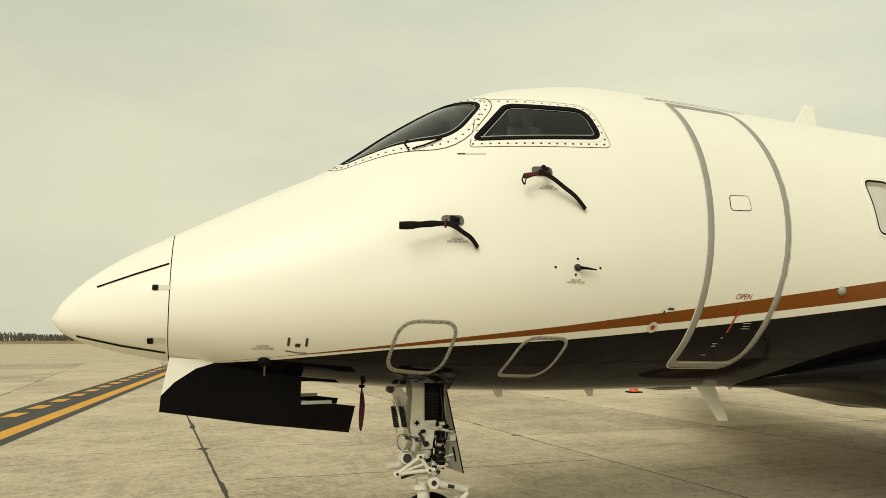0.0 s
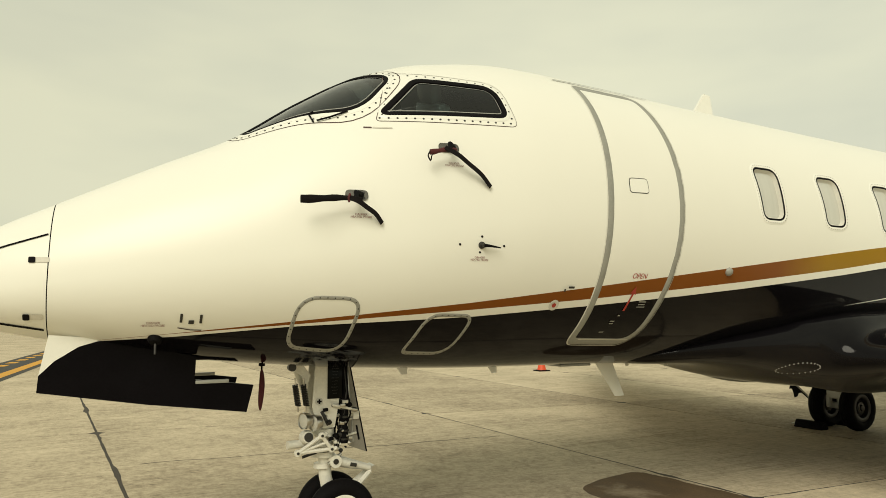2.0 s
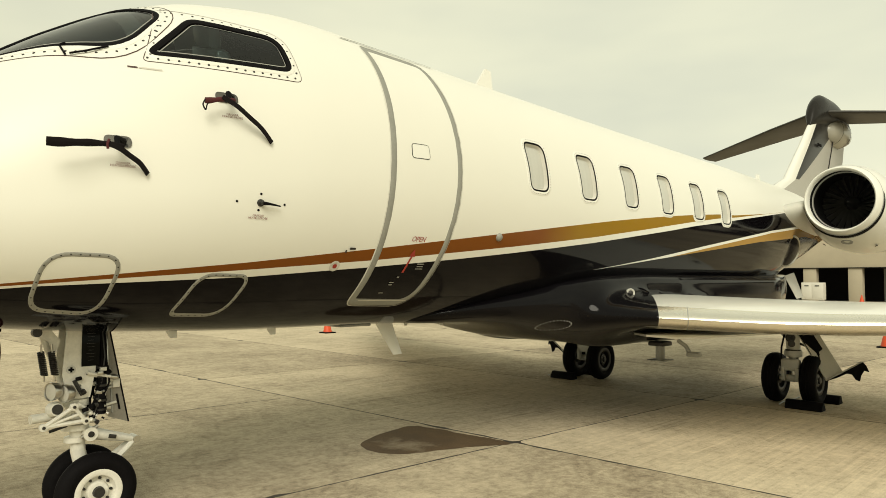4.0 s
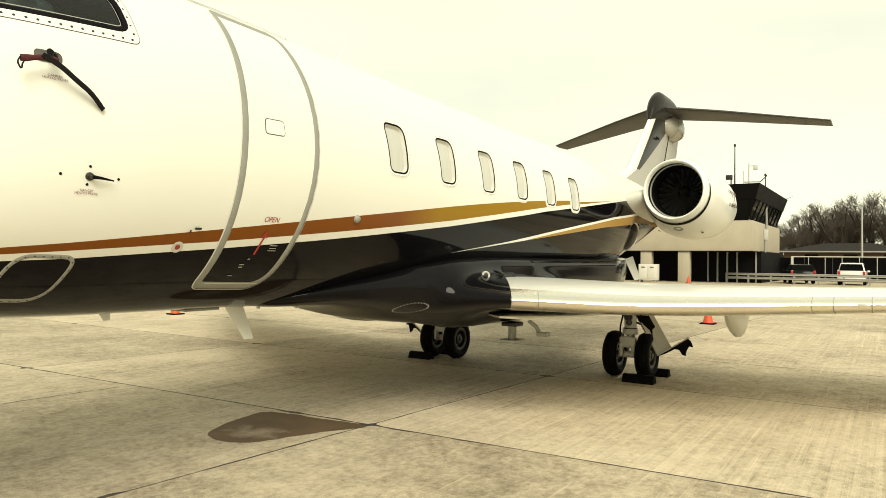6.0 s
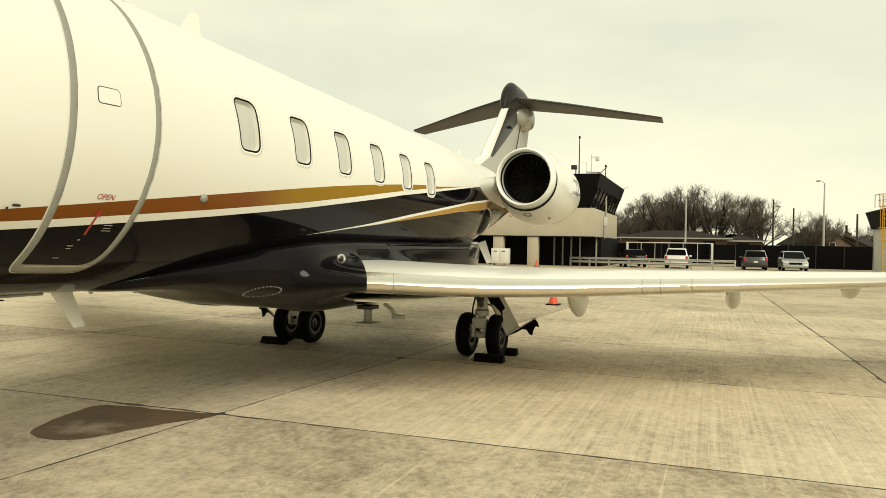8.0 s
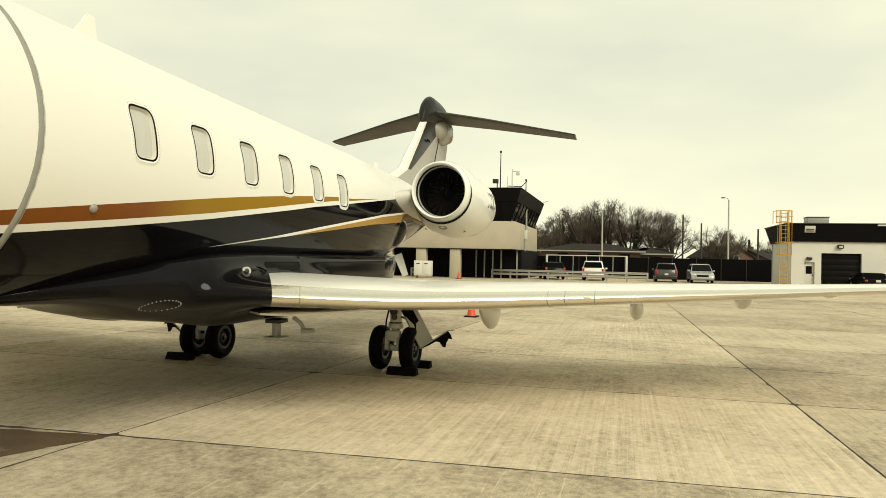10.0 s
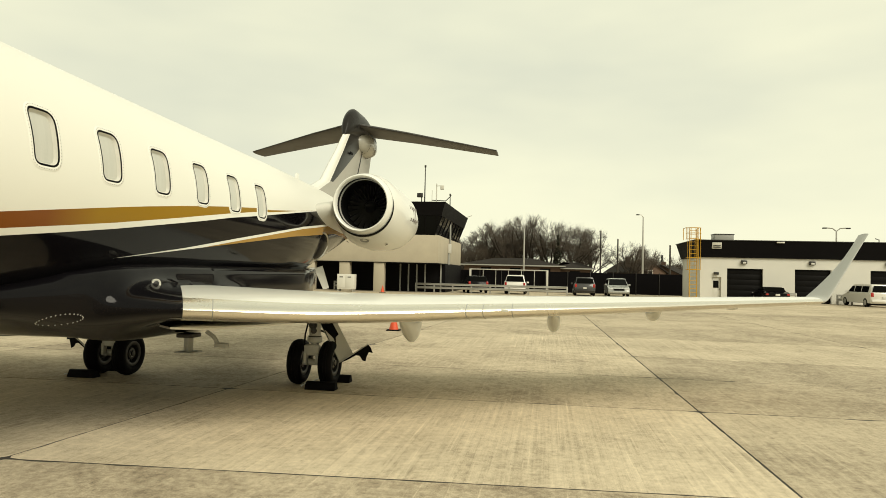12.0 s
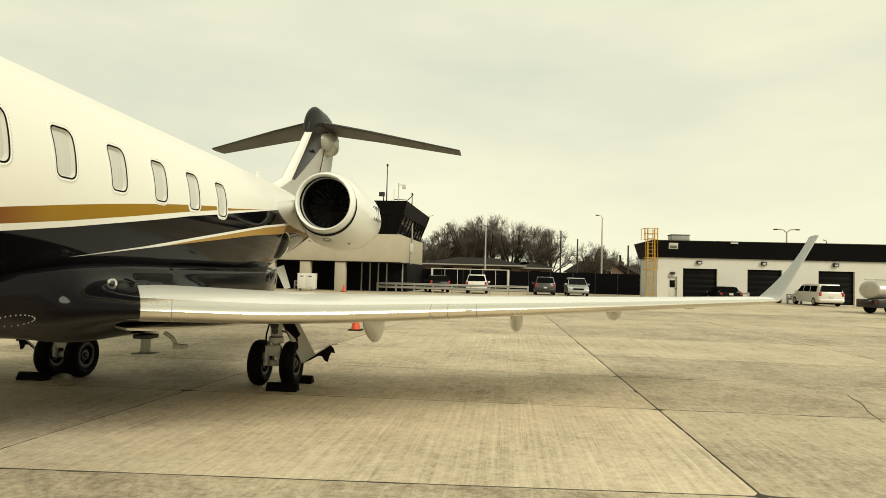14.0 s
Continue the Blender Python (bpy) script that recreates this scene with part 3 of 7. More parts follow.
def cockpit():
    # riveted frame round the side pane
    big = rounded([(2.86, 2.915), (3.815, 2.94), (3.775, 3.305), (3.05, 3.385)], [0.03, 0.05, 0.12, 0.05], 5, 12)
    frame_side = part("cockpit_frame", band(big, [(-0.004, 0.0005), (0.0, 0.003)]), M_darkink, jet, "thin dark outline of riveted window surround")
    w = part("side_window", band(SIDE_PANE, [(-0.012, 0.001), (-0.008, 0.006), (0.006, 0.007), (0.019, 0.001), (0.022, -0.015)]), M_rubber, jet, "dark cockpit side pane in black seal")
    part("flange", band(SIDE_PANE, [(-0.034, 0.0008), (-0.030, 0.0025), (-0.006, 0.003)]), M_white, w)
    part("glass_pane", pane_on(inset(SIDE_PANE, 0.012), -0.006, 8), M_glass, w)
    part("seal_line", band(SIDE_PANE, [(0.028, -0.004), (0.033, -0.003)]), M_grey, w)
    for side in (1, -1):
        o = front_pane_outline()

        def ring(d, lift):
            return [skin(q[0], side * q[1] / 0.8, lift) for q in inset(o, d)]
        bm = bmesh.new()
        loft(bm, [ring(d, l) for d, l in [(-0.010, 0.001), (-0.006, 0.005), (0.006, 0.006), (0.019, 0.001), (0.022, -0.015)]], cap=False)
        bmesh.ops.recalc_face_normals(bm, faces=bm.faces)
        w = part("windshield", bm, M_rubber, jet, "curved dark windshield pane in black seal")
        bm = bmesh.new()
        loft(bm, [ring(d, l) for d, l in [(-0.034, 0.0008), (-0.030, 0.0025), (-0.006, 0.003)]], cap=False)
        bmesh.ops.recalc_face_normals(bm, faces=bm.faces)
        part("flange", bm, M_white, w)
        bm = bmesh.new()
        inner = inset(o, 0.012)
        c = sum(inner, Vector((0, 0))) / len(inner)
        rows = [[bm.verts.new(skin((c + (q - c) * f)[0], side * (c + (q - c) * f)[1] / 0.8, -0.006)) for q in inner] for f in [1 - k / 10 for k in range(10)]]
        n = len(inner)
        for a, b in zip(rows, rows[1:]):
            for i in range(n):
                bm.faces.new((a[i], a[(i + 1) % n], b[(i + 1) % n], b[i]))
        bm.faces.new(rows[-1])
        bmesh.ops.recalc_face_normals(bm, faces=bm.faces)
        part("glass_pane", bm, M_glass, w)
        bm = bmesh.new()
        loft(bm, [ring(0.028, -0.004), ring(0.033, -0.003)], cap=False)
        part("seal_line", bm, M_grey, w)
        if side == 1:
            bm = bmesh.new()
            for q in even(inset(o, -0.05), 0.052):
                p, pn = skin(q[0], q[1] / 0.8, 0.0), skin(q[0], q[1] / 0.8, 0.003)
                lathe(bm, [(0, 0.008), (0.003, 0.007)], p, pn - p, 6, cap=True)
            tagged(part("rivets", bm, M_dark_metal, w), kind="stuff")
            bm = bmesh.new()
            loft(bm, [[skin(q[0], q[1] / 0.8, 0.002) for q in inset(o, d)] for d in (-0.088, -0.082)], cap=False)
            bmesh.ops.recalc_face_normals(bm, faces=bm.faces)
            part("frame_seam", bm, M_darkink, w)
    bm = bmesh.new()
    for q in even(inset(big, 0.024), 0.055):
        p, pn = skin(*on_skin(q), 0.0), skin(*on_skin(q), 0.003)
        lathe(bm, [(0, 0.008), (0.003, 0.007)], p, pn - p, 6, cap=True)
    tagged(part("rivets", bm, M_dark_metal, frame_side), kind="stuff")
    # wiper arm and blade at the foot of the port windshield
    tube(bm := bmesh.new(), [skin(2.52, ang(2.52, 2.91), 0.012), skin(2.60, ang(2.60, 2.935), 0.014), skin(2.71, ang(2.71, 2.985), 0.012)], 0.006, 6)
    tube(bm, [skin(2.50, ang(2.50, 2.90), 0.012), skin(2.49, ang(2.49, 2.97), 0.014), skin(2.52, ang(2.52, 2.99), 0.012)], 0.006, 6)
    part("wiper", bm, M_rubber, jet, "black windshield wiper")
    # inside: coaming, seat backs and bulkhead, seen dimly through the panes
    bm = bmesh.new()
    box(bm, (2.62, 0, 2.78), (0.45, 1.2, 0.10), 0.03)
    part("coaming", bm, M_rubber, jet, "black glare shield behind the windshield")
    for y in (-0.45, 0.45):
        bm = bmesh.new()
        box(bm, (3.42, y, 2.78), (0.12, 0.44, 0.62), 0.05)
        box(bm, (3.40, y, 3.16), (0.10, 0.26, 0.18), 0.04)
        part("pilot_seat", bm, M_grey, jet, "grey seat back dimly seen inside")
    part("bulkhead", B((3.9, 0, 2.5), (0.03, 1.4, 1.3)), M_rubber, jet)
    part("cockpit_floor", B((3.0, 0, 2.2), (1.8, 1.4, 0.03)), M_rubber, jet)


cockpit()


def entry_door():
    o = rounded([(4.415, 1.455), (5.03, 1.435), (5.20, 2.42), (5.13, 3.43), (4.50, 3.44), (4.465, 2.42)], [0.07, 0.16, 0.45, 0.10, 0.05, 0.45], 7, 12)
    d = part("entry_door", pane_on(inset(o, 0.048), 0.003, 14), M_livery, jet, "closed curved entry door outlined by grey seal")
    part("door_seal", band(o, [(-0.004, 0.0005), (0.004, 0.004), (0.046, 0.004), (0.052, 0.0)]), M_seal, d, "wide grey door seal")
    part("seal_edge", band(o, [(-0.012, 0.0008), (-0.004, 0.0042)]), M_light_grey, d)
    h = rounded([(4.66, 2.535), (4.835, 2.54), (4.825, 2.645), (4.66, 2.64)], 0.025, 4, 4)
    hp = part("handle_plate", pane_on(h, 0.005, 3), M_white, d)
    part("handle_gap", band(h, [(-0.004, 0.0035), (0.002, 0.0056)]), M_dark_metal, d)
    line_on([(4.36, 3.475), (4.9, 3.49), (5.36, 3.475)], 0.014, 0.008, M_grey, "rain_gutter", d, "thin grey gutter above door")
    line_on([(4.50, 1.49), (4.75, 1.485), (4.98, 1.48)], 0.006, 0.006, M_paleink, "sill_line", d)
    # red arrow to the handle
    a = bmesh.new()
    pts = [(4.745, 1.70), (4.765, 1.698), (4.79, 1.82), (4.81, 1.815), (4.79, 1.875), (4.755, 1.825), (4.775, 1.823)]
    vs = [a.verts.new(skin(*on_skin(q), 0.007)) for q in pts]
    a.faces.new(vs)
    part("arrow", a, M_redink, d, "red arrow")
    for x, z, w, hh in ((4.735, 1.665, 0.03, 0.012), (4.70, 1.625, 0.06, 0.010), (4.70, 1.607, 0.05, 0.010), (4.90, 1.765, 0.10, 0.010), (4.90, 1.745, 0.09, 0.008), (4.90, 1.728, 0.11, 0.008), (4.66, 1.545, 0.06, 0.008)):
        part("placard", mark((x, z), w * 0.7, hh * 0.7, 0.007), M_grey, d)
    return d


DOOR = entry_door()


def lettering(text, x, z, size, material, name, parent, label="", lean=0.0):
    """Words laid on the port skin, their middle at (x, z)."""
    cu = bpy.data.curves.new(name, "FONT")
    cu.body, cu.size, cu.align_x, cu.align_y = text, size, "CENTER", "CENTER"
    cu.space_line = 0.85
    ob = new(name, cu)
    me = bpy.data.meshes.new_from_object(ob.evaluated_get(bpy.context.evaluated_depsgraph_get()))
    bpy.data.objects.remove(ob)
    bm = bmesh.new()
    bm.from_mesh(me)
    for v in bm.verts:
        v.co = skin(*on_skin((x + v.co.x + lean * v.co.y, z + v.co.y)), 0.006)
    return part(name, bm, material, parent, label, smooth=False)


lettering("OPEN", 4.80, 1.945, 0.052, M_redink, "door_lettering", DOOR, "red word OPEN", 0.25)
lettering("DANGER\nHEATED PROBE", 2.71, 2.265, 0.018, M_letter, "probe_lettering", jet)
lettering("DANGER\nHEATED PROBE", 3.31, 2.625, 0.018, M_letter, "probe_lettering", jet)
lettering("DANGER\nHEATED PROBE", 3.47, 2.025, 0.018, M_letter, "probe_lettering", jet)
lettering("DANGER\nHEATED PROBE", 1.60, 1.622, 0.018, M_letter, "probe_lettering", jet)
for x0, wdt, mt in ((2.80, 0.05, M_darkink), (2.89, 0.12, M_paleink)):
    part("placard", mark((x0, 2.862), wdt, 0.010, 0.003), mt, jet)


def hatches():
    for corners, r in (([(2.355, 1.475), (2.71, 1.435), (2.745, 1.765), (2.375, 1.775)], [0.10, 0.10, 0.10, 0.13]), ([(3.13, 1.42), (3.46, 1.405), (3.52, 1.66), (3.20, 1.67)], [0.05, 0.10, 0.07, 0.10])):
        o = rounded(corners, r, 6, 6)
        h = part("access_hatch", band(o, [(-0.013, 0.0005), (-0.010, 0.003), (0.006, 0.003), (0.010, 0.0005)]), M_seal, jet, "rounded access panel with riveted pale rim")
        bm = bmesh.new()
        for q in even(inset(o, -0.002), 0.045):
            p, pn = skin(*on_skin(q), 0.003), skin(*on_skin(q), 0.005)
            lathe(bm, [(0, 0.005), (0.002, 0.004)], p, pn - p, 6, cap=True)
        tagged(part("rivets", bm, M_dark_metal, h), kind="stuff")


hatches()


def ribbon(bm, pts, width, up=(0, 0, 1), thick=0.004):
    """A strap through points, with width along up."""
    rings = []
    pts = [Vector(p) for p in pts]
    ends = [pts[0]] + pts + [pts[-1]]
    soft = []
    for a, b, c, e in zip(ends, ends[1:], ends[2:], ends[3:]):
        for k in range(5):
            t = k / 5
            soft.append(0.5 * (2 * b + (c - a) * t + (2 * a - 5 * b + 4 * c - e) * t * t + (3 * b - a - 3 * c + e) * t ** 3))
    pts = soft + [pts[-1]]
    for i, p in enumerate(pts):
        d = (pts[min(i + 1, len(pts) - 1)] - pts[max(i - 1, 0)]).normalized()
        u = (Vector(up) - d * d.dot(Vector(up))).normalized() * width / 2
        v = d.cross(u).normalized() * thick / 2
        rings.append([p - u - v, p + u - v, p + u + v, p - u + v])
    loft(bm, rings)
    return bm


def probes():
    # pitot probe under a black cover with a dangling strap
    def probe(x, z, long, drop, red):
        base = part("probe", pane_on(rounded([(x - 0.06, z - 0.030), (x + 0.075, z - 0.030), (x + 0.075, z + 0.036), (x - 0.06, z + 0.036)], 0.03, 4, 3), 0.006, 3), M_gunmetal, jet, "heated probe under a remove-before-flight cover")
        for dx, dz in ((0.05, 0.02), (0.05, -0.016)):
            part("screw", mark((x + dx, z + dz), 0.012, 0.012, 0.009), M_dark_metal, base)
        s = skin(*on_skin((x + 0.03, z)), 0.01)
        out = skin(*on_skin((x, z)), 0.09)
        out.z -= 0.05
        tip = Vector((x - long, out.y - 0.01, z - 0.055))
        part("mast", T([s, skin(*on_skin((x + 0.0, z)), 0.06), out], [0.024, 0.017, 0.013], 8), M_rubber, base)
        bm = bmesh.new()
        # a flat fabric sleeve, tied at the mast and widening to its open end
        n = 14
        rings = []
        for k in range(n + 1):
            u = k / n
            c = out + Vector((0.035, 0, 0)) + (tip - out - Vector((0.035, 0, 0))) * u + Vector((0, 0, 0.006 * math.sin(5 * u)))
            hh = (0.013 + 0.013 * u + 0.002 * math.sin(17 * u)) * (0.75 if red else 1.0)
            rings.append([c + Vector((0, 0.010 * math.cos(a), hh * math.sin(a))) for a in [2 * math.pi * q / 10 for q in range(10)]])
        loft(bm, rings)
        bmesh.ops.recalc_face_normals(bm, faces=bm.faces)
        part("probe_cover", bm, M_red if red else M_strap, base, "fabric probe cover")
        if not red:
            part("tie", T([out + Vector((-0.045, -0.012, 0.026)), out + Vector((-0.055, -0.016, 0.0)), out + Vector((-0.05, -0.012, -0.026))], 0.007, 6), M_red, base, "dark red tie cord")
        bm = bmesh.new()
        end = skin(*on_skin((x + drop[0], z + drop[1])), 0.018)
        a = out + Vector((-0.05, -0.01, 0.005))
        mid = (a + end) / 2 + Vector((0.0, -0.02, 0.016))
        q1 = (a + mid) / 2 + Vector((0, -0.012, 0.004))
        q2 = (mid + end) / 2 + Vector((0.006, -0.004, 0.008))
        ribbon(bm, [a, q1, mid, q2, end], 0.030, (0.4, 0.2, 1), 0.006)
        part("strap", bm, M_strap, base, "black webbing strap")
        if red:
            bm = bmesh.new()
            ribbon(bm, [tip, tip + Vector((-0.012, 0, -0.03)), tip + Vector((0.005, 0, -0.06)), tip + Vector((0.012, 0, -0.03)), tip + Vector((0.03, 0, -0.005))], 0.012, (0, 1, 0))
            part("loop", bm, M_strap, base)

    probe(2.68, 2.39, 0.36, (0.15, -0.17), False)
    probe(3.28, 2.735, 0.17, (0.26, -0.25), True)
    # vane-like probe aft
    p = part("air_vane", lathe(bmesh.new(), [(0, 0.024), (0.008, 0.022), (0.012, 0.012), (0.04, 0.010)], skin(*on_skin((3.48, 2.11))), skin(*on_skin((3.48, 2.11)), 0.1) - skin(*on_skin((3.48, 2.11))), 14, cap=True), M_dark_metal, jet, "small dark air-data vane")
    part("vane", T([skin(*on_skin((3.48, 2.11)), 0.035), skin(*on_skin((3.53, 2.108)), 0.032), skin(*on_skin((3.60, 2.10)), 0.03)], [0.012, 0.008, 0.004], 6), M_rubber, p)
    for x, z in ((3.33, 2.11), (3.64, 2.11), (3.48, 2.165), (3.47, 2.065)):
        q = skin(*on_skin((x, z)), 0.0)
        part("static_port", lathe(bmesh.new(), [(0, 0.008), (0.003, 0.007)], q, skin(*on_skin((x, z)), 0.1) - q, 10, cap=True), M_rubber, jet)
    # small probes near the nose
    q = skin(*on_skin((1.62, 1.535)))
    p = part("ice_probe", lathe(bmesh.new(), [(-0.01, 0.042), (0.012, 0.042), (0.03, 0.030), (0.034, 0.012)], q, skin(*on_skin((1.62, 1.535)), 0.1) - q, 16, cap=True), M_rubber, jet, "round black sensor under the nose")
    part("sensor_pin", T([q + Vector((0, -0.02, -0.03)), q + Vector((0, -0.03, -0.09))], 0.007, 6), M_dark_metal, p)
    for x, z, w, h in ((1.745, 1.655, 0.014, 0.05), (1.85, 1.65, 0.014, 0.05), (1.80, 1.632, 0.03, 0.022)):
        part("static_plate", mark((x, z), w, h, 0.003), M_dark_metal, jet)
    line_on([(1.73, 1.60), (1.80, 1.587), (1.86, 1.585)], 0.005, 0.003, M_darkink, "plate_line", jet)
    # service port and lamp lens near the door
    o = [(4.125 + 0.035 * math.cos(a), 1.735 + 0.03 * math.sin(a)) for a in [2 * math.pi * k / 16 for k in range(16)]]
    s = part("service_port", band(o, [(-0.006, 0.002), (0.006, 0.004), (0.014, 0.001)]), M_light_grey, jet, "small round service port with red ring")
    part("port_cap", pane_on([(4.125 + (a - 4.125) * 0.5, 1.735 + (b - 1.735) * 0.5) for a, b in o], 0.004, 2), M_redink, s)
    part("drain_fin", mark((4.22, 1.86), 0.05, 0.014, 0.012), M_dark_metal, jet)
    part("drain_fin", mark((4.17, 1.84), 0.014, 0.02, 0.012), M_dark_metal, jet)
    q = skin(*on_skin((5.69, 2.0)))
    n = (skin(*on_skin((5.69, 2.0)), 0.1) - q).normalized()
    part("light_lens", lathe(bmesh.new(), [(-0.01, 0.036), (0.006, 0.035), (0.02, 0.026), (0.027, 0.010)], q, n, 16, cap=True), M_seal, jet, "small domed grey light lens")


probes()


# ---- the jet: belly fairing, wing, tail, engines ----
def airfoil(n=30, thick=0.12):
    """Closed outline from the trailing edge over the top to the front and back below; chord 1."""
    pts = []
    for k in range(n + 1):
        b = math.pi * k / n
        x = 0.5 * (1 + math.cos(b))
        t = 5 * thick * (0.2969 * math.sqrt(x) - 0.126 * x - 0.3516 * x * x + 0.2843 * x ** 3 - 0.1036 * x ** 4)
        c = 0.010 * 4 * x * (1 - x)
        pts.append((x, c + t))
    low = [(x, 2 * 0.010 * 4 * x * (1 - x) - t) for x, t in pts[1:-1]]
    return pts + [(x, t) for x, t in reversed(low)]


le_x = knots([(0.6, 6.95), (1.2, 7.06), (1.75, 7.28), (9.3, 11.97)])
te_x = knots([(0.6, 11.5), (3.2, 11.7), (9.3, 13.25)])
le_z = knots([(0.6, 1.30), (1.75, 1.285), (2.8, 1.255), (4.6, 1.295), (6.4, 1.345), (9.3, 1.44)])
wing_t = knots([(0.6, 0.125), (1.2, 0.112), (1.75, 0.084), (4.6, 0.082), (9.3, 0.075)])


def wing_ring(y, sgn):
    """The root seam lies square to the swept front edge, so inner sections slant inboard as they run aft."""
    c = te_x(y) - le_x(y)
    k = max(0.0, 1 - (y - 1.72) / 1.6) if y > 1.72 else (y - 0.6) / 1.12
    ring = []
    for u, v in airfoil(30, wing_t(y)):
        slant = min(0.62 * c * u, 1.0, y - 0.6) * k
        ring.append((le_x(y) + c * u, sgn * (y - slant), le_z(y) - 0.05 * u + c * v))
    return ring


def split_loft(rings, front):
    """Two meshes out of one lofted skin: the front band of points, and the rest."""
    n = len(rings[0])
    a, b = bmesh.new(), bmesh.new()
    for bm, keep in ((a, True), (b, False)):
        vs = [[bm.verts.new(p) for p in r] for r in rings]
        for p, q in zip(vs, vs[1:]):
            for i in range(n):
                j = (i + 1) % n
                if ((i in front) and (j in front)) == keep:
                    bm.faces.new((p[i], p[j], q[j], q[i]))
        if not keep:
            bm.faces.new(list(reversed(vs[0])))
            bm.faces.new(vs[-1])
        bmesh.ops.delete(bm, geom=[v for v in bm.verts if not v.link_faces], context="VERTS")
        bmesh.ops.recalc_face_normals(bm, faces=bm.faces)
    return a, b


def blended(bm, voxel, rounds, hold):
    """One skin over overlapping solids, its creases eased out; hold(points) gives 0 where the form must stay."""
    me = bpy.data.meshes.new("blend")
    bm.to_mesh(me)
    bm.free()
    ob = new("blend", me)
    mod = ob.modifiers.new("skin", "REMESH")
    mod.mode, mod.voxel_size = "VOXEL", voxel
    out = bpy.data.meshes.new_from_object(ob.evaluated_get(bpy.context.evaluated_depsgraph_get()))
    bpy.data.objects.remove(ob)
    n = len(out.vertices)
    co = np.zeros(n * 3)
    out.vertices.foreach_get("co", co)
    co = co.reshape(n, 3)
    e = np.zeros(len(out.edges) * 2, dtype=np.int64)
    out.edges.foreach_get("vertices", e)
    a, b = e[0::2], e[1::2]
    deg = (np.bincount(a, minlength=n) + np.bincount(b, minlength=n)).reshape(-1, 1)
    w = hold(co).reshape(-1, 1) * 0.6
    for _ in range(rounds):
        mean = np.stack([np.bincount(a, co[b, q], n) + np.bincount(b, co[a, q], n) for q in range(3)], 1) / deg
        co += (mean - co) * w
    out.vertices.foreach_set("co", co.ravel())
    bm = bmesh.new()
    bm.from_mesh(out)
    return bm


def belly_fairing():
    zb = knots([(6.0, 1.235), (6.5, 1.15), (7.0, 1.03), (7.6, 0.95), (8.3, 0.89), (9.5, 0.83), (11.5, 0.83), (13, 1.0), (14.4, 1.45)])
    wf = knots([(5.3, 0.42), (5.7, 0.70), (6.2, 0.88), (6.8, 1.00), (7.4, 1.07), (8.0, 1.09), (12.0, 1.085), (12.8, 0.95), (14.4, 0.45)])
    zt = knots([(5.3, 1.34), (5.7, 1.45), (6.3, 1.54), (6.9, 1.63), (7.5, 1.70), (8.2, 1.715), (12, 1.715), (14.4, 1.75)])
    rings = []
    x = 5.3
    while x <= 14.41:
        m = zb(x) + (zt(x) - zb(x)) * 0.52
        ring = []
        for k in range(144):
            a = 2 * math.pi * (k + 0.5) / 144
            c, s = math.cos(a), math.sin(a)
            e = 2 / 14.0 if c > 0 else 2 / 3.0
            h = zt(x) - m if c > 0 else m - zb(x)
            ring.append((x, -wf(x) * math.copysign(abs(s) ** e, s), m + h * math.copysign(abs(c) ** e, c)))
        rings.append(ring)
        x += 0.1
    bm = bmesh.new()
    loft(bm, rings)
    ROOT_YS = [0.6 + 1.118 * k / 12 for k in range(13)]
    for sgn in (-1, 1):
        rows = []
        for y in ROOT_YS + [1.76, 1.80]:
            r = [Vector(q) for q in wing_ring(y, sgn)]
            mid = sum(r, Vector()) / len(r)
            swell = 1 + 0.75 * max(0.0, (1.60 - y) / 1.0) ** 1.5
            if y > 1.72:
                swell = 0.95
            rows.append([Vector((q.x if y <= 1.72 else mid.x + (q.x - mid.x) * 0.985, q.y, mid.z + (q.z - mid.z) * swell)) for q in r])
        loft(bm, rows)
    bmesh.ops.recalc_face_normals(bm, faces=bm.faces)

    def hold(co):
        d = ((co[:, 0] - 7.28) * 0.62 + (np.abs(co[:, 1]) - 1.72)) / 1.177
        side = np.where(np.abs(co[:, 1]) > 1.0, 1.0, 0.0)
        free = np.clip((-d - 0.03) / 0.25, 0, 1)
        return np.where((side > 0) & (co[:, 0] < 9.0), free, 1.0) * np.where(co[:, 2] > 1.60, 0.2, 1.0) * (1 - 0.98 * np.clip((co[:, 0] - 8.2) / 1.6, 0, 1) * np.clip((co[:, 2] - 1.36) / 0.12, 0, 1))

    bm = blended(bm, 0.024, 120, hold)
    tree = BVHTree.FromBMesh(bm)

    def port_skin(x, z):
        hit = tree.ray_cast(Vector((x, -3, z)), Vector((0, 1, 0)))
        return hit[0], hit[1]

    f = part("belly_fairing", bm, M_black, jet, "bulging glossy black wing-to-body fairing")
    # landing light in the fairing's shoulder
    at, nrm = port_skin(7.68, 1.51)
    nrm = Vector((-0.6, -0.8, 0.1)).normalized()
    at = at + nrm * 0.012
    l = part("landing_light", lathe(bmesh.new(), [(-0.03, 0.046), (0.006, 0.045), (0.010, 0.039), (0.002, 0.026)], at, nrm, 20), M_light_grey, jet, "round light with pale rim")
    part("lens", lathe(bmesh.new(), [(0.001, 0.028), (0.004, 0.015), (0.005, 0.001)], at, nrm, 16), M_dark_metal, l)
    # oval riveted panel low on the fairing
    bm = bmesh.new()
    for k in range(26):
        a = 2 * math.pi * k / 26
        at, nrm = port_skin(6.78 + 0.17 * math.cos(a), 1.20 + 0.05 * math.sin(a))
        bmesh.ops.create_uvsphere(bm, u_segments=6, v_segments=4, radius=0.007, matrix=Matrix.Translation(at))
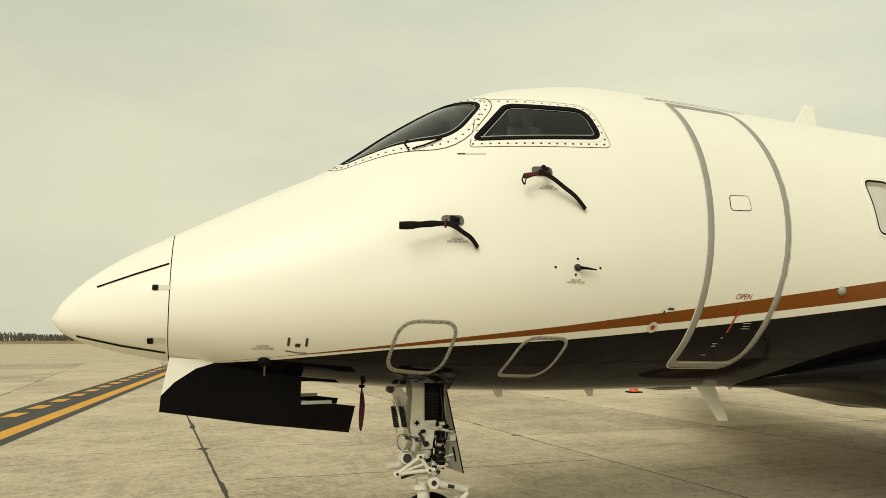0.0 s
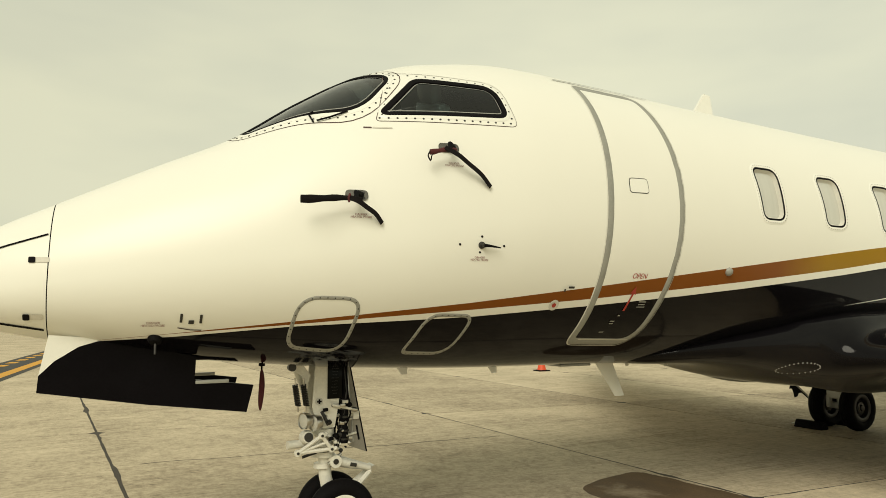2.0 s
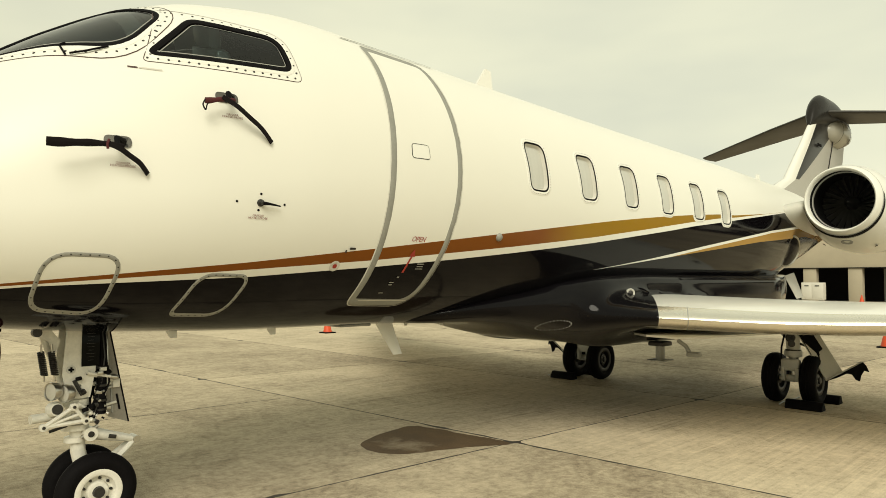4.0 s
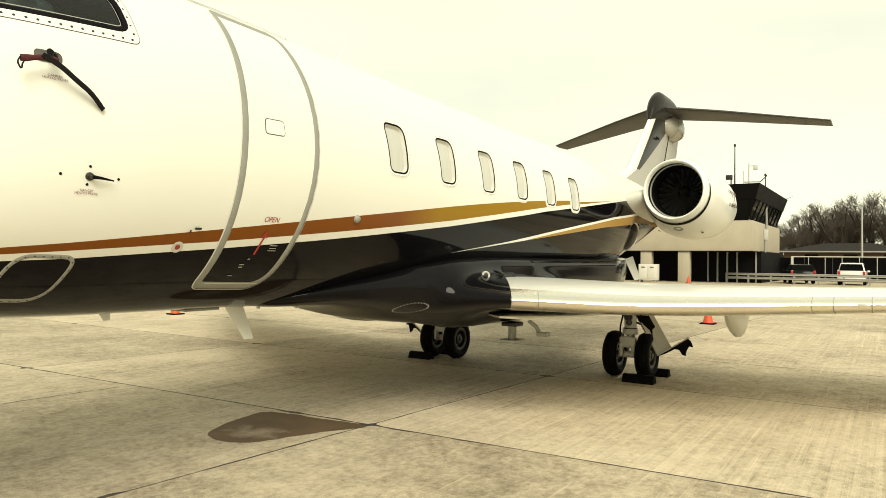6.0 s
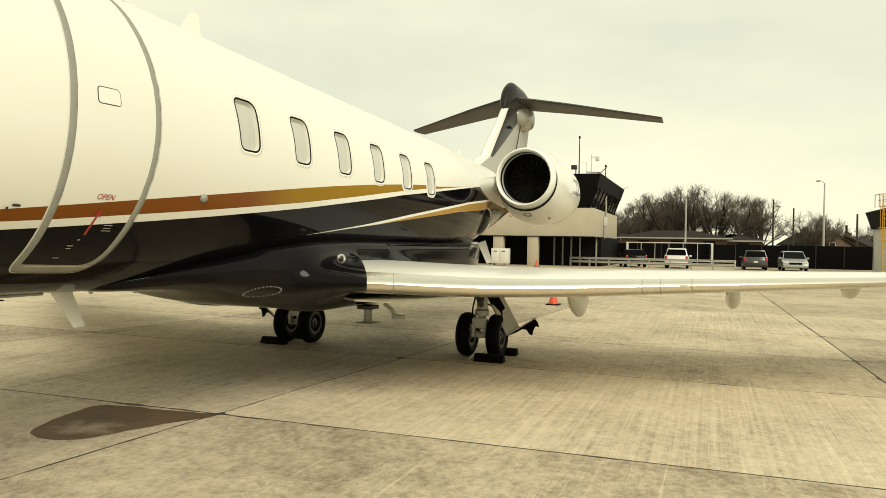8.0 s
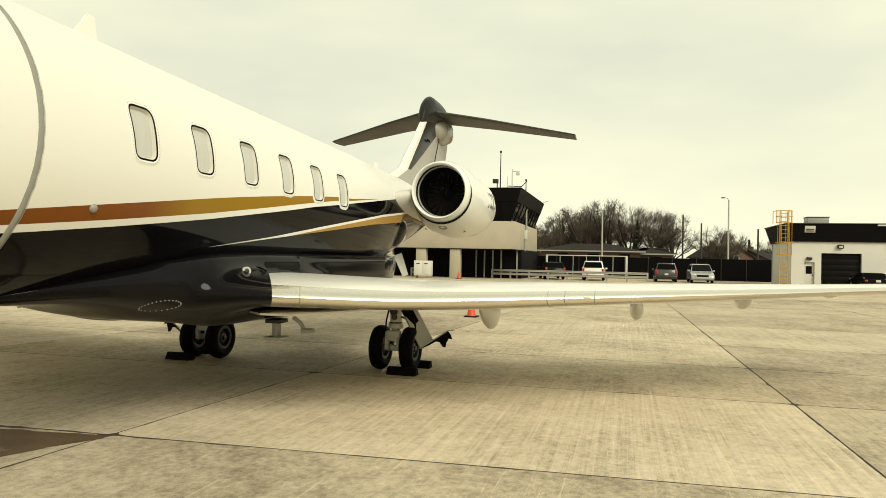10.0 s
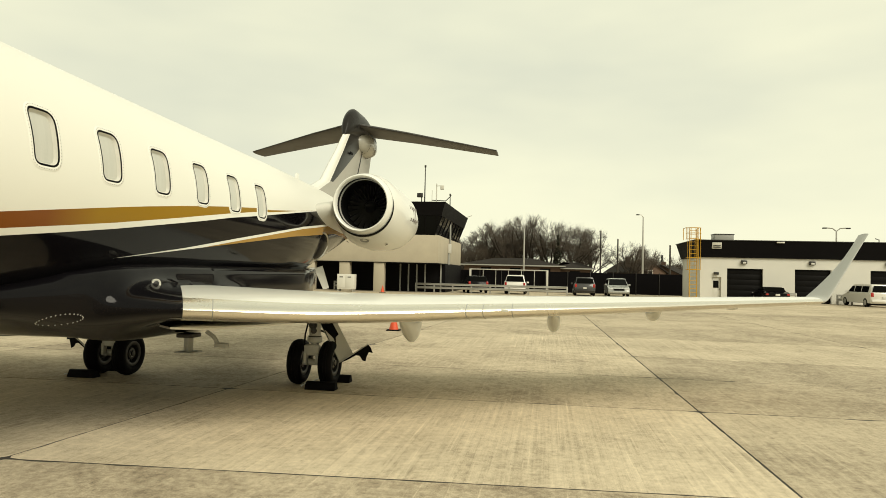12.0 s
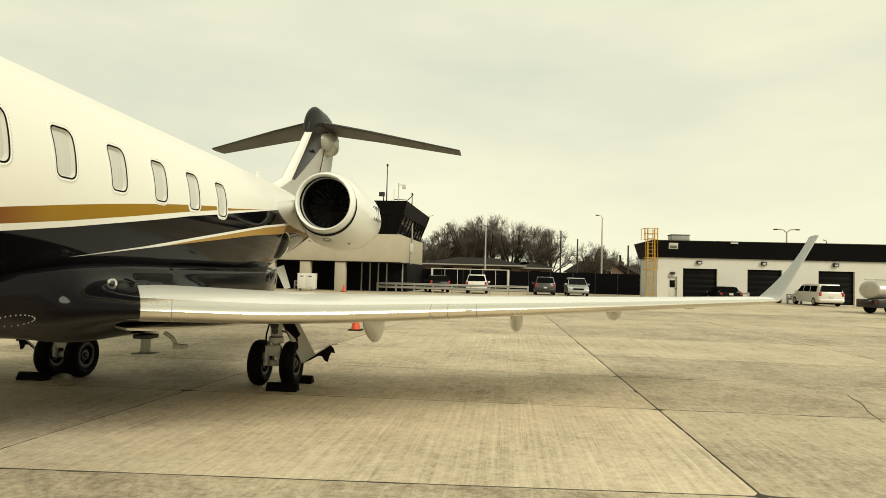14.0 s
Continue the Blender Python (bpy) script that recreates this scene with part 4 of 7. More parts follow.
    tagged(part("panel_rivets", bm, M_galv_bar, f, "ring of rivets round an oval panel"), kind="stuff")
    return f


belly_fairing()


def root_panel():
    """The white lower panel that shows below each wing root."""
    for sgn in (-1, 1):
        bm = bmesh.new()
        plate(bm, [(7.60, sgn * 1.40, 1.085), (8.05, sgn * 1.50, 1.04), (9.0, sgn * 1.62, 1.015), (10.2, sgn * 1.80, 0.995), (10.4, sgn * 0.9, 0.98), (8.2, sgn * 0.9, 1.05)], (0, 0, 0.02))
        part("root_panel", bm, M_white, jet, "white panel under the wing root", smooth=False)


root_panel()


M_winglet = mat("winglet_grey", (0.36, 0.36, 0.33), 0.4, vary=0.06)


def wing(sgn):
    front = set(range(26, 40))
    ys = [1.72 + (8.8 - 1.72) * k / 40 for k in range(41)]
    edge, rest = split_loft([wing_ring(y, sgn) for y in ys], front)
    w = part("wing", rest, M_white, jet, "long white swept wing with polished leading edge")
    part("leading_edge", edge, M_polish, w, "polished metal leading edge")
    # seams of the slat
    for y in (1.95, 4.15, 4.32, 4.62):
        bm = bmesh.new()
        r0, r1 = wing_ring(y, sgn), wing_ring(y + 0.008, sgn)
        pick = range(26, 40)
        c = Vector((le_x(y) + 0.5, sgn * y, le_z(y)))
        loft(bm, [[c + (Vector(r[i]) - c) * 1.004 for i in pick] for r in (r0, r1)], close=False, cap=False)
        part("slat_seam", bm, M_grey, w)
    y = 4.52
    p = Vector((le_x(y) - 0.002, sgn * y, le_z(y) + 0.005))
    part("marker", B(p, (0.012, 0.17, 0.022), 0.003, Matrix.Rotation(sgn * -math.atan(0.62) * -1, 4, "Z")), M_white, w)
    # flap track fairings under the trailing edge
    for y, length, deep in ((3.05, 1.5, 0.34), (5.1, 1.2, 0.24), (6.6, 1.0, 0.17), (7.9, 0.5, 0.06)):
        x1 = te_x(y) + 0.25
        rings = []
        for k in range(13):
            s = k / 12
            r = math.sin(math.pi * s) ** 0.6 if 0 < s < 1 else 0.02
            x = x1 - length * (1 - s)
            z = le_z(y) - (0.15 if y < 6 else 0.10)
            rings.append([(x, sgn * (y) + 0.10 * r * math.cos(a), z - deep * r * (0.75 - 0.75 * math.sin(a)) * (0.6 + 0.5 * s)) for a in [2 * math.pi * j / 14 for j in range(14)]])
        bm = bmesh.new()
        loft(bm, rings)
        bmesh.ops.recalc_face_normals(bm, faces=bm.faces)
        part("flap_fairing", bm, M_white, w, "pale teardrop fairing under the wing")
    # winglet: the tip turns up in a tight curve, then leans out and aft
    rings, lean = [], radians(40)
    for k in range(15):
        s = k / 14
        a = min(1.0, s / 0.22) * lean
        l = max(0.0, (s - 0.22) / 0.78) * 1.58
        yy = 8.8 + 0.3 * math.sin(a) + l * math.cos(lean)
        zz = le_z(8.8) + 0.3 * (1 - math.cos(a)) + l * math.sin(lean)
        lx = le_x(8.8) + 0.25 * min(1.0, s / 0.22) + 1.62 * max(0.0, (s - 0.22) / 0.78)
        ch = 1.40 * (1 - s) ** 2.4 + 0.50 * s ** 0.5 * (1 - 0.25 * s)
        nrm = Vector((0, -sgn * math.sin(a), math.cos(a)))
        base = Vector((0, sgn * yy, zz))
        rings.append([Vector((lx + ch * u, 0, 0)) + base + nrm * (ch * v - 0.05 * u * (1 - s)) for u, v in airfoil(30, 0.075)])
    bm = bmesh.new()
    loft(bm, rings)
    bmesh.ops.recalc_face_normals(bm, faces=bm.faces)
    part("winglet", bm, M_winglet, w, "upturned grey winglet")


wing(-1)
wing(1)


def surface(name, sections, material, parent, label="", thick=0.09, front_mat=None, front_band=range(24, 29)):
    """A lifting surface lofted through (x, y, z, chord, normal) sections."""
    rings = []
    for x, y, z, c, n in sections:
        n = Vector(n).normalized()
        rings.append([Vector((x + c * u, y, z)) + n * c * v for u, v in airfoil(26, thick)])
    if front_mat:
        a, b = split_loft(rings, front_band)
        ob = part(name, b, material, parent, label)
        part("leading_edge", a, front_mat, ob, "bright polished leading edge")
        return ob
    bm = bmesh.new()
    loft(bm, rings)
    bmesh.ops.recalc_face_normals(bm, faces=bm.faces)
    return part(name, bm, material, parent, label)


M_fin = mat("fin_grey_paint", (0.022, 0.021, 0.019), 0.28, vary=0.1, scale=1.5)
M_tailplane = mat("tailplane_grey", (0.055, 0.052, 0.046), 0.5, vary=0.1, scale=1.5)
M_finlow = mat("fin_pale_grey", (0.36, 0.35, 0.30), 0.3, vary=0.08, scale=1.5, coat=0.4)


def fin_paint():
    """Dark along the front and at the top, pale grey behind."""
    m = mat("fin_two_tone_paint", (0.36, 0.345, 0.30), 0.3, vary=0.10, scale=1.5)
    m.node_tree.nodes["Principled BSDF"].inputs["Specular IOR Level"].default_value = 0.15
    nt = m.node_tree
    p = nt.nodes["Principled BSDF"]
    g = nt.nodes.new("ShaderNodeNewGeometry")
    s = nt.nodes.new("ShaderNodeSeparateXYZ")
    link(nt, g.outputs["Position"], s.inputs[0])
    lead = mathn(nt, "SUBTRACT", s.outputs[0], mathn(nt, "MULTIPLY", s.outputs[2], 1.18))
    # the dark band narrows to a point towards the root
    grow = mathn(nt, "MULTIPLY", mathn(nt, "SUBTRACT", s.outputs[2], 3.70), 0.68)
    dark = mathn(nt, "MAXIMUM", mathn(nt, "LESS_THAN", lead, mathn(nt, "ADD", grow, 15.75 - 1.18 * 3.7 + 0.47)), mathn(nt, "GREATER_THAN", s.outputs[2], 5.25))
    dark = mathn(nt, "MULTIPLY", dark, mathn(nt, "GREATER_THAN", s.outputs[2], 3.72))
    mix = nt.nodes.new("ShaderNodeMixRGB")
    link(nt, dark, mix.inputs[0])
    link(nt, p.inputs["Base Color"].links[0].from_socket, mix.inputs[1])
    mix.inputs[2].default_value = (0.022, 0.021, 0.019, 1)
    link(nt, mix.outputs[0], p.inputs["Base Color"])
    return m


M_twotone = fin_paint()


def tail():
    surface("fin", [(14.0, 0, 3.25, 5.2, (0, 1, 0)), (15.0, 0, 3.45, 4.3, (0, 1, 0)), (15.75, 0, 3.7, 3.6, (0, 1, 0)), (16.75, 0, 4.55, 3.0, (0, 1, 0)), (17.35, 0, 5.1, 2.6, (0, 1, 0)), (17.75, 0, 5.42, 2.4, (0, 1, 0))], M_twotone, jet, "tall fin, dark in front and pale grey behind", 0.085, M_white, range(21, 32))
    # bullet at the crossing
    b_top = knots([(17.30, 5.06), (17.45, 5.42), (17.70, 5.70), (18.05, 5.85), (18.6, 5.84), (19.4, 5.68), (20.4, 5.46)])
    b_low = knots([(17.30, 5.02), (17.8, 5.10), (18.6, 5.20), (20.4, 5.42)])
    b_wid = knots([(17.30, 0.03), (17.5, 0.12), (18.0, 0.20), (18.8, 0.23), (19.6, 0.16), (20.4, 0.02)])
    rings = []
    for k in range(33):
        u = k / 32
        bx = 17.30 + 3.1 * u ** 1.4
        zm, zh = (b_top(bx) + b_low(bx)) / 2, (b_top(bx) - b_low(bx)) / 2
        rings.append([(bx, b_wid(bx) * math.sin(a), zm + zh * math.cos(a)) for a in [2 * math.pi * q / 28 for q in range(28)]])
    bm = bmesh.new()
    loft(bm, rings)
    bmesh.ops.recalc_face_normals(bm, faces=bm.faces)
    part("tail_bullet", bm, M_fin, jet, "dark rounded cap on the fin")
    bm = lathe(bmesh.new(), [(0, 0.05), (0.10, 0.2), (0.45, 0.32), (0.9, 0.33), (1.4, 0.22), (1.9, 0.05)], (18.3, 0, 5.10), (1, 0, 0), 24, cap=True)
    tf = part("tail_fairing", bm, M_finlow, jet, "grey fairing below the tailplane")
    for fx, fr in ((18.62, 0.335), (19.15, 0.345)):
        part("fairing_joint", lathe(bmesh.new(), [(0, fr), (0.012, fr + 0.004), (0.024, fr)], (fx, 0, 5.10), (1, 0, 0), 24), M_dark_metal, tf)
    for sy in (-1, 1):
        part("rudder_joint", T([(18.05, sy * 0.125, 3.95), (18.62, sy * 0.105, 4.85)], 0.012, 6), M_dark_metal, jet, "dark rudder hinge line")
        part("fin_inlet", B((17.55, sy * 0.135, 4.62), (0.24, 0.02, 0.06), 0.008), M_rubber, jet, "small dark inlet on the fin")
    for sgn in (-1, 1):
        surface("tailplane", [(17.95, sgn * 0.10, 5.44, 1.75, (0, 0, 1)), (18.6, sgn * 1.3, 5.34, 1.45, (0, 0, 1)), (19.88, sgn * 3.55, 5.11, 0.85, (0, 0, 1))], M_tailplane, jet, "long thin grey tailplane", 0.085, M_dark_metal)
    bm = bmesh.new()
    plate(bm, [(14.2, 0, 3.36), (14.42, 0, 3.36), (14.40, 0, 3.62), (14.30, 0, 3.62)], (0, 0.03, 0))
    part("tail_antenna", bm, M_white, jet, "small blade on the spine")
    part("tail_beacon", lathe(bmesh.new(), [(0, 0.06), (0.05, 0.06), (0.12, 0.03), (0.13, 0.001)], (13.6, 0, 3.40), (0, 0, 1), 12), M_rubber, jet, "dark beacon on the spine")
    bm = bmesh.new()
    plate(bm, [(6.50, 0, 3.58), (6.88, 0, 3.57), (6.82, 0, 3.91), (6.74, 0, 3.92)], (0, 0.03, 0))
    part("spine_blade", bm, M_white, jet, "white blade aerial on the spine")


tail()


M_fan = mat("fan_titanium", (0.07, 0.068, 0.06), 0.4, 0.5, vary=0.15)


def engine(sgn):
    y, z, x = sgn * 1.78, 2.87, 12.75
    ax = (1, 0, 0)
    e = part("engine_nacelle", lathe(bmesh.new(), [(0.16, 0.535), (0.3, 0.575), (0.6, 0.635), (1.0, 0.665), (1.6, 0.665), (2.3, 0.62), (2.9, 0.52), (3.2, 0.45), (3.15, 0.42), (2.8, 0.42)], (x, y, z), ax, 64), M_white, jet, "round white jet engine nacelle")
    for v in e.data.vertices:
        k = min(1.0, max(0.0, (v.co.x - x - 0.16) / 1.0))
        v.co.z -= 0.11 * k
        v.co.y -= sgn * 0.06 * k
    e.data.update()
    part("inlet_lip", lathe(bmesh.new(), [(0.165, 0.537), (0.06, 0.512), (0.015, 0.496), (0.0, 0.482), (0.010, 0.468), (0.05, 0.455), (0.12, 0.448)], (x, y, z), ax, 64), M_white, e, "rounded white inlet lip")
    # duct walls coloured near-black for the shade within the inlet
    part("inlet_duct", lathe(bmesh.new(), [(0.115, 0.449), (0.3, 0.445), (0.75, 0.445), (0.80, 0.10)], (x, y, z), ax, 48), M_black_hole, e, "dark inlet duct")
    part("inlet_ring", lathe(bmesh.new(), [(0.22, 0.446), (0.225, 0.434), (0.27, 0.434), (0.275, 0.446)], (x, y, z), ax, 48), M_grey, e)
    part("lip_seam", lathe(bmesh.new(), [(0.160, 0.5375), (0.168, 0.5395), (0.176, 0.540)], (x, y, z), ax, 64), M_grey, e)
    part("spinner", lathe(bmesh.new(), [(0.45, 0.002), (0.50, 0.04), (0.62, 0.09), (0.74, 0.12)], (x, y, z), ax, 24), M_dark_metal, e)
    for k in range(24):
        fan = bmesh.new()
        a = 2 * math.pi * k / 24
        m = Matrix.Translation((x + 0.70, y, z)) @ Matrix.Rotation(a, 4, "X")
        pts = [(-0.03, -0.02, 0.10), (0.03, 0.02, 0.10), (0.05, 0.06, 0.43), (-0.05, 0.0, 0.43)]
        fan.faces.new([fan.verts.new(m @ Vector(p)) for p in pts])
        part("fan_blade", fan, M_fan, e, smooth=False)
    # dark gap between the lip and the lower cowl, widest underneath
    for r0, w, m, nm in ((0.0, 0.075, M_black_hole, "cowl_gap"), (0.078, 0.012, M_light_grey, "cowl_edge")):
        bm = bmesh.new()
        rows = []
        for k in range(41):
            a = radians(-100 + 200 * k / 40)
            half = w * math.cos(a * 0.88) ** 0.6
            row = []
            for q in range(4):
                sx = 0.175 + r0 * math.cos(a * 0.88) ** 0.6 + half * q / 3
                rr = 0.5395 + 0.30 * (sx - 0.165) + 0.003
                kk = min(1.0, max(0.0, (sx - 0.16) / 1.0))
                row.append((x + sx, y + rr * math.sin(a) - sgn * 0.06 * kk, z - rr * math.cos(a) - 0.11 * kk))
            rows.append(row)
        loft(bm, rows, close=False, cap=False)
        part(nm, bm, m, e)
    # small drain and round lamp at the chin
    part("chin_port", lathe(bmesh.new(), [(-0.02, 0.085), (0.012, 0.08), (0.006, 0.055), (-0.002, 0.03)], (x + 0.42, y - sgn * 0.02, z - 0.625), (-0.35, 0, -1), 16, cap=True), M_grey, e)
    for xx, a in ((0.9, 0.5), (1.15, -0.2), (0.7, -0.6)):
        part("drain_hole", lathe(bmesh.new(), [(0, 0.028), (0.006, 0.024)], (x + xx, y + 0.655 * math.sin(a) * sgn - sgn * 0.05, z - 0.10 - 0.655 * math.cos(a)), (0, math.sin(a) * sgn, -math.cos(a)), 10, cap=True), M_rubber, e)
    # registration on the cowl as plain bars
    if sgn < 0:
        for k in range(5):
            a0 = radians(84)
            bm = bmesh.new()
            for (u0, u1, v0, v1) in ((0, 0.05, 0, 0.30), (0.05, 0.13, 0.24, 0.30), (0.05, 0.13, 0.0, 0.06)):
                vs = []
                for u, v in ((u0, v0), (u1, v0), (u1, v1), (u0, v1)):
                    a = a0 - (v - 0.15) / 0.67
                    vs.append(bm.verts.new((x + 1.15 + 0.2 * k + u, y + 0.06 - 0.669 * math.sin(a), z - 0.11 + 0.669 * math.cos(a))))
                bm.faces.new(vs)
            part("marking_bar", bm, M_darkink, e, smooth=False)
    # pylon from hull to nacelle
    rings = []
    for k in range(9):
        s = k / 8
        yy = sgn * (0.78 + (1.30 - 0.78) * s)
        zz = 2.55 + 0.28 * s
        x0, c = 11.9 + 1.0 * s, 4.0 - 1.3 * s
        rings.append([(x0 + c * u, yy, zz + c * v) for u, v in airfoil(22, 0.115)])
    bm = bmesh.new()
    loft(bm, rings)
    bmesh.ops.recalc_face_normals(bm, faces=bm.faces)
    part("engine_pylon", bm, M_light_grey, jet, "pale engine pylon fairing")


engine(-1)
engine(1)


def pylon_reflection():
    """Nacelle reflections modelled as dark, bright-rimmed domes low on the hull below the pylons."""
    for sgn in (-1, 1):
        c, nrm = Vector((13.0, sgn * 0.93, 2.13)), Vector((-0.25, sgn, -0.35))
        sc = part("cooling_scoop", lathe(bmesh.new(), [(-0.05, 0.27), (0.05, 0.24), (0.09, 0.16), (0.10, 0.01)], c, nrm, 28), M_black, jet, "dark dome with bright rim standing in for the engine's reflection")
        part("rim", lathe(bmesh.new(), [(0.02, 0.262), (0.045, 0.272), (0.065, 0.256), (0.05, 0.236)], c, nrm, 28), M_metal, sc)


pylon_reflection()


def tail_bay():
    """An open service door under the tail, with its frame and step."""
    d = part("service_door", B((13.2, -0.5, 1.45), (0.06, 0.46, 0.36), 0.01), M_dark_metal, jet, "open dark service door under the tail")
    for y in (-0.30, -0.70):
        part("door_stay", T([(13.15, y, 1.28), (13.15, y, 1.75)], 0.018, 6), M_galv_bar, d)
    for z in (1.36, 1.62):
        part("door_bar", T([(13.14, -0.28, z), (13.14, -0.72, z)], 0.016, 6), M_galv_bar, d)
    bm = bmesh.new()
    plate(bm, [(13.5, -0.72, 1.72), (13.9, -0.74, 1.78), (13.7, -0.95, 1.36), (13.45, -0.92, 1.34)], (0.02, 0.01, 0))
    part("bay_flap", bm, M_light_grey, jet, "pale hanging flap under the tail")


tail_bay()


# ---- the jet: undercarriage and aerials ----
def wheel(name, parent, c, r, width, rim_mat, holes=9, hub_r=0.52):
    """A tyre with a rim, turning about the y axis."""
    c = Vector(c)
    w = width / 2
    prof = [(-w * 0.75, r * 0.58), (-w, r * 0.68), (-w, r * 0.80), (-w * 0.8, r * 0.93), (-w * 0.4, r * 0.99), (-w * 0.36, r * 0.975), (-w * 0.3, r * 0.99), (-w * 0.05, r), (0, r * 0.985), (w * 0.05, r), (w * 0.3, r * 0.99), (w * 0.36, r * 0.975), (w * 0.4, r * 0.99), (w * 0.8, r * 0.93), (w, r * 0.80), (w, r * 0.68), (w * 0.75, r * 0.58)]
    t = part(name, lathe(bmesh.new(), prof, c, (0, 1, 0), 48), M_rubber, parent, "black tyre with ribbed tread")
    for s in (-1, 1):
        part("rim", lathe(bmesh.new(), [(0.76 * w, r * 0.60), (0.80 * w, r * 0.57), (0.78 * w, r * 0.46), (0.72 * w, r * 0.43), (0.12 * w, r * 0.39), (0.12 * w, r * 0.29), (0.55 * w, r * 0.25), (0.62 * w, r * 0.12), (0.55 * w, 0.001)], c, (0, s, 0), 36), rim_mat, t, "wheel rim with recessed centre")
        bm = bmesh.new()
        for k in range(holes):
            a = 2 * math.pi * k / holes
            q = c + Vector((math.cos(a) * r * 0.34, s * 0.13 * w, math.sin(a) * r * 0.34))
            lathe(bm, [(0, r * 0.04), (0.012, r * 0.035)], q, (0, s, 0), 8, cap=True)
        tagged(part("rim_bolts", bm, M_dark_metal, t), kind="stuff")
        part("hub_cap", lathe(bmesh.new(), [(0.6 * w, r * 0.15), (0.85 * w, r * 0.13), (0.9 * w, 0.001)], c, (0, s, 0), 16), M_dark_metal, t)
    return t


M_bay_door = mat("door_inner_grey", (0.24, 0.225, 0.19), 0.45, vary=0.15, scale=7)


def nose_gear():
    x = 2.78
    g = part("nose_gear_leg", T([(x + 0.06, 0, 1.36), (x + 0.04, 0, 1.10), (x + 0.02, 0, 0.78)], [0.075, 0.072, 0.066], 20), M_gear_white, jet, "white nose-wheel leg with hydraulic fittings")
    part("piston", T([(x + 0.02, 0, 0.80), (x + 0.04, 0, 0.50), (x + 0.10, 0, 0.27)], [0.046, 0.046, 0.05], 18), M_gear_white, g)
    part("axle", T([(x + 0.12, -0.2, 0.25), (x + 0.12, 0.2, 0.25)], 0.035, 12), M_dark_metal, g)
    g.location = (0.02, 0.12, 0)
    for y in (-0.135, 0.135):
        wheel("nose_wheel", g, (x + 0.12, y, 0.25), 0.25, 0.135, M_gear_white, 9)
    # fairing plates either side of the leg's upper half
    for y in (-0.085, 0.085):
        bm = bmesh.new()
        plate(bm, [(x - 0.07, y, 1.30), (x + 0.13, y, 1.33), (x + 0.11, y, 1.05), (x + 0.08, y, 0.86), (x - 0.05, y, 0.86), (x - 0.09, y, 1.02)], (0, 0.012, 0))
        part("side_plate", bm, M_gear_white, g)
    part("data_plate", B((x + 0.075, -0.096, 1.19), (0.11, 0.008, 0.25), 0.002), M_darkglass, g, "black data plate with fine lettering")
    for k in range(9):
        part("plate_line", B((x + 0.075, -0.1010, 1.28 - 0.022 * k), (0.055 - 0.012 * (k % 3), 0.002, 0.002)), M_dark_metal, g)
    part("round_badge", lathe(bmesh.new(), [(0, 0.028), (0.006, 0.028), (0.006, 0.001)], (x - 0.04, -0.092, 1.05), (0, -1, 0), 16), M_light_grey, g)
    part("badge_mark", B((x - 0.04, -0.100, 1.05), (0.034, 0.004, 0.012)), M_rubber, g)
    part("badge_mark", B((x - 0.04, -0.1005, 1.05), (0.012, 0.004, 0.034)), M_rubber, g)
    # springs
    for dx, dy in ((-0.185, -0.08), (-0.13, -0.10)):
        p0, p1 = Vector((x + dx - 0.03, dy, 1.175)), Vector((x + dx - 0.005, dy, 1.025))
        bm = bmesh.new()
        pts = [p0 + (p1 - p0) * (k / 96) + Vector((0.018 * math.cos(k * 0.8), 0.018 * math.sin(k * 0.8), 0)) for k in range(97)]
        tube(bm, pts, 0.006, 5)
        part("spring", bm, M_dark_metal, g, "dark coil spring")
        part("spring_rod", T([p0 + Vector((0.0, 0, 0.05)), p1 - Vector((0, 0, 0.04))], 0.006, 6), M_metal, g)
    # upper bracket and drag brace
    bm = bmesh.new()
    plate(bm, [(x - 0.27, -0.06, 1.33), (x - 0.17, -0.06, 1.33), (x - 0.10, -0.06, 1.24), (x - 0.13, -0.06, 1.16), (x - 0.17, -0.06, 1.24), (x - 0.25, -0.06, 1.28)], (0, 0.03, 0))
    part("bracket", bm, M_gear_white, g)
    part("bracket_bush", lathe(bmesh.new(), [(0, 0.028), (0.05, 0.028), (0.05, 0.012)], (x - 0.24, -0.05, 1.30), (0, -1, 0), 14, cap=True), M_dark_metal, g)
    part("drag_brace", T([(x - 0.20, 0.0, 1.30), (x - 0.05, 0.0, 0.92)], 0.022, 10), M_gear_white, g)
    # steering cuff, collars, tow fitting
    for z0, r0, h0 in ((0.80, 0.085, 0.05), (0.72, 0.078, 0.03), (0.64, 0.082, 0.045), (0.56, 0.066, 0.04)):
        part("collar", lathe(bmesh.new(), [(0, r0 * 0.8), (0.004, r0), (h0 - 0.004, r0), (h0, r0 * 0.8)], (x + 0.02, 0, z0), (0, 0, 1), 24, cap=True), M_gear_white, g)
    part("tow_pin", T([(x - 0.26, -0.07, 0.755), (x - 0.10, -0.05, 0.755)], [0.030, 0.028], 14), M_gear_white, g, "white tow fitting")
    part("steering_motor", lathe(bmesh.new(), [(0, 0.02), (0.005, 0.048), (0.04, 0.052), (0.07, 0.04), (0.075, 0.02)], (x - 0.13, -0.05, 0.80), (0.1, -1, 0.1), 20, cap=True), M_gear_white, g)
    part("motor_ring", lathe(bmesh.new(), [(0, 0.032), (0.012, 0.032), (0.012, 0.020)], (x - 0.122, -0.12, 0.808), (0.1, -1, 0.1), 18, cap=True), M_dark_metal, g)
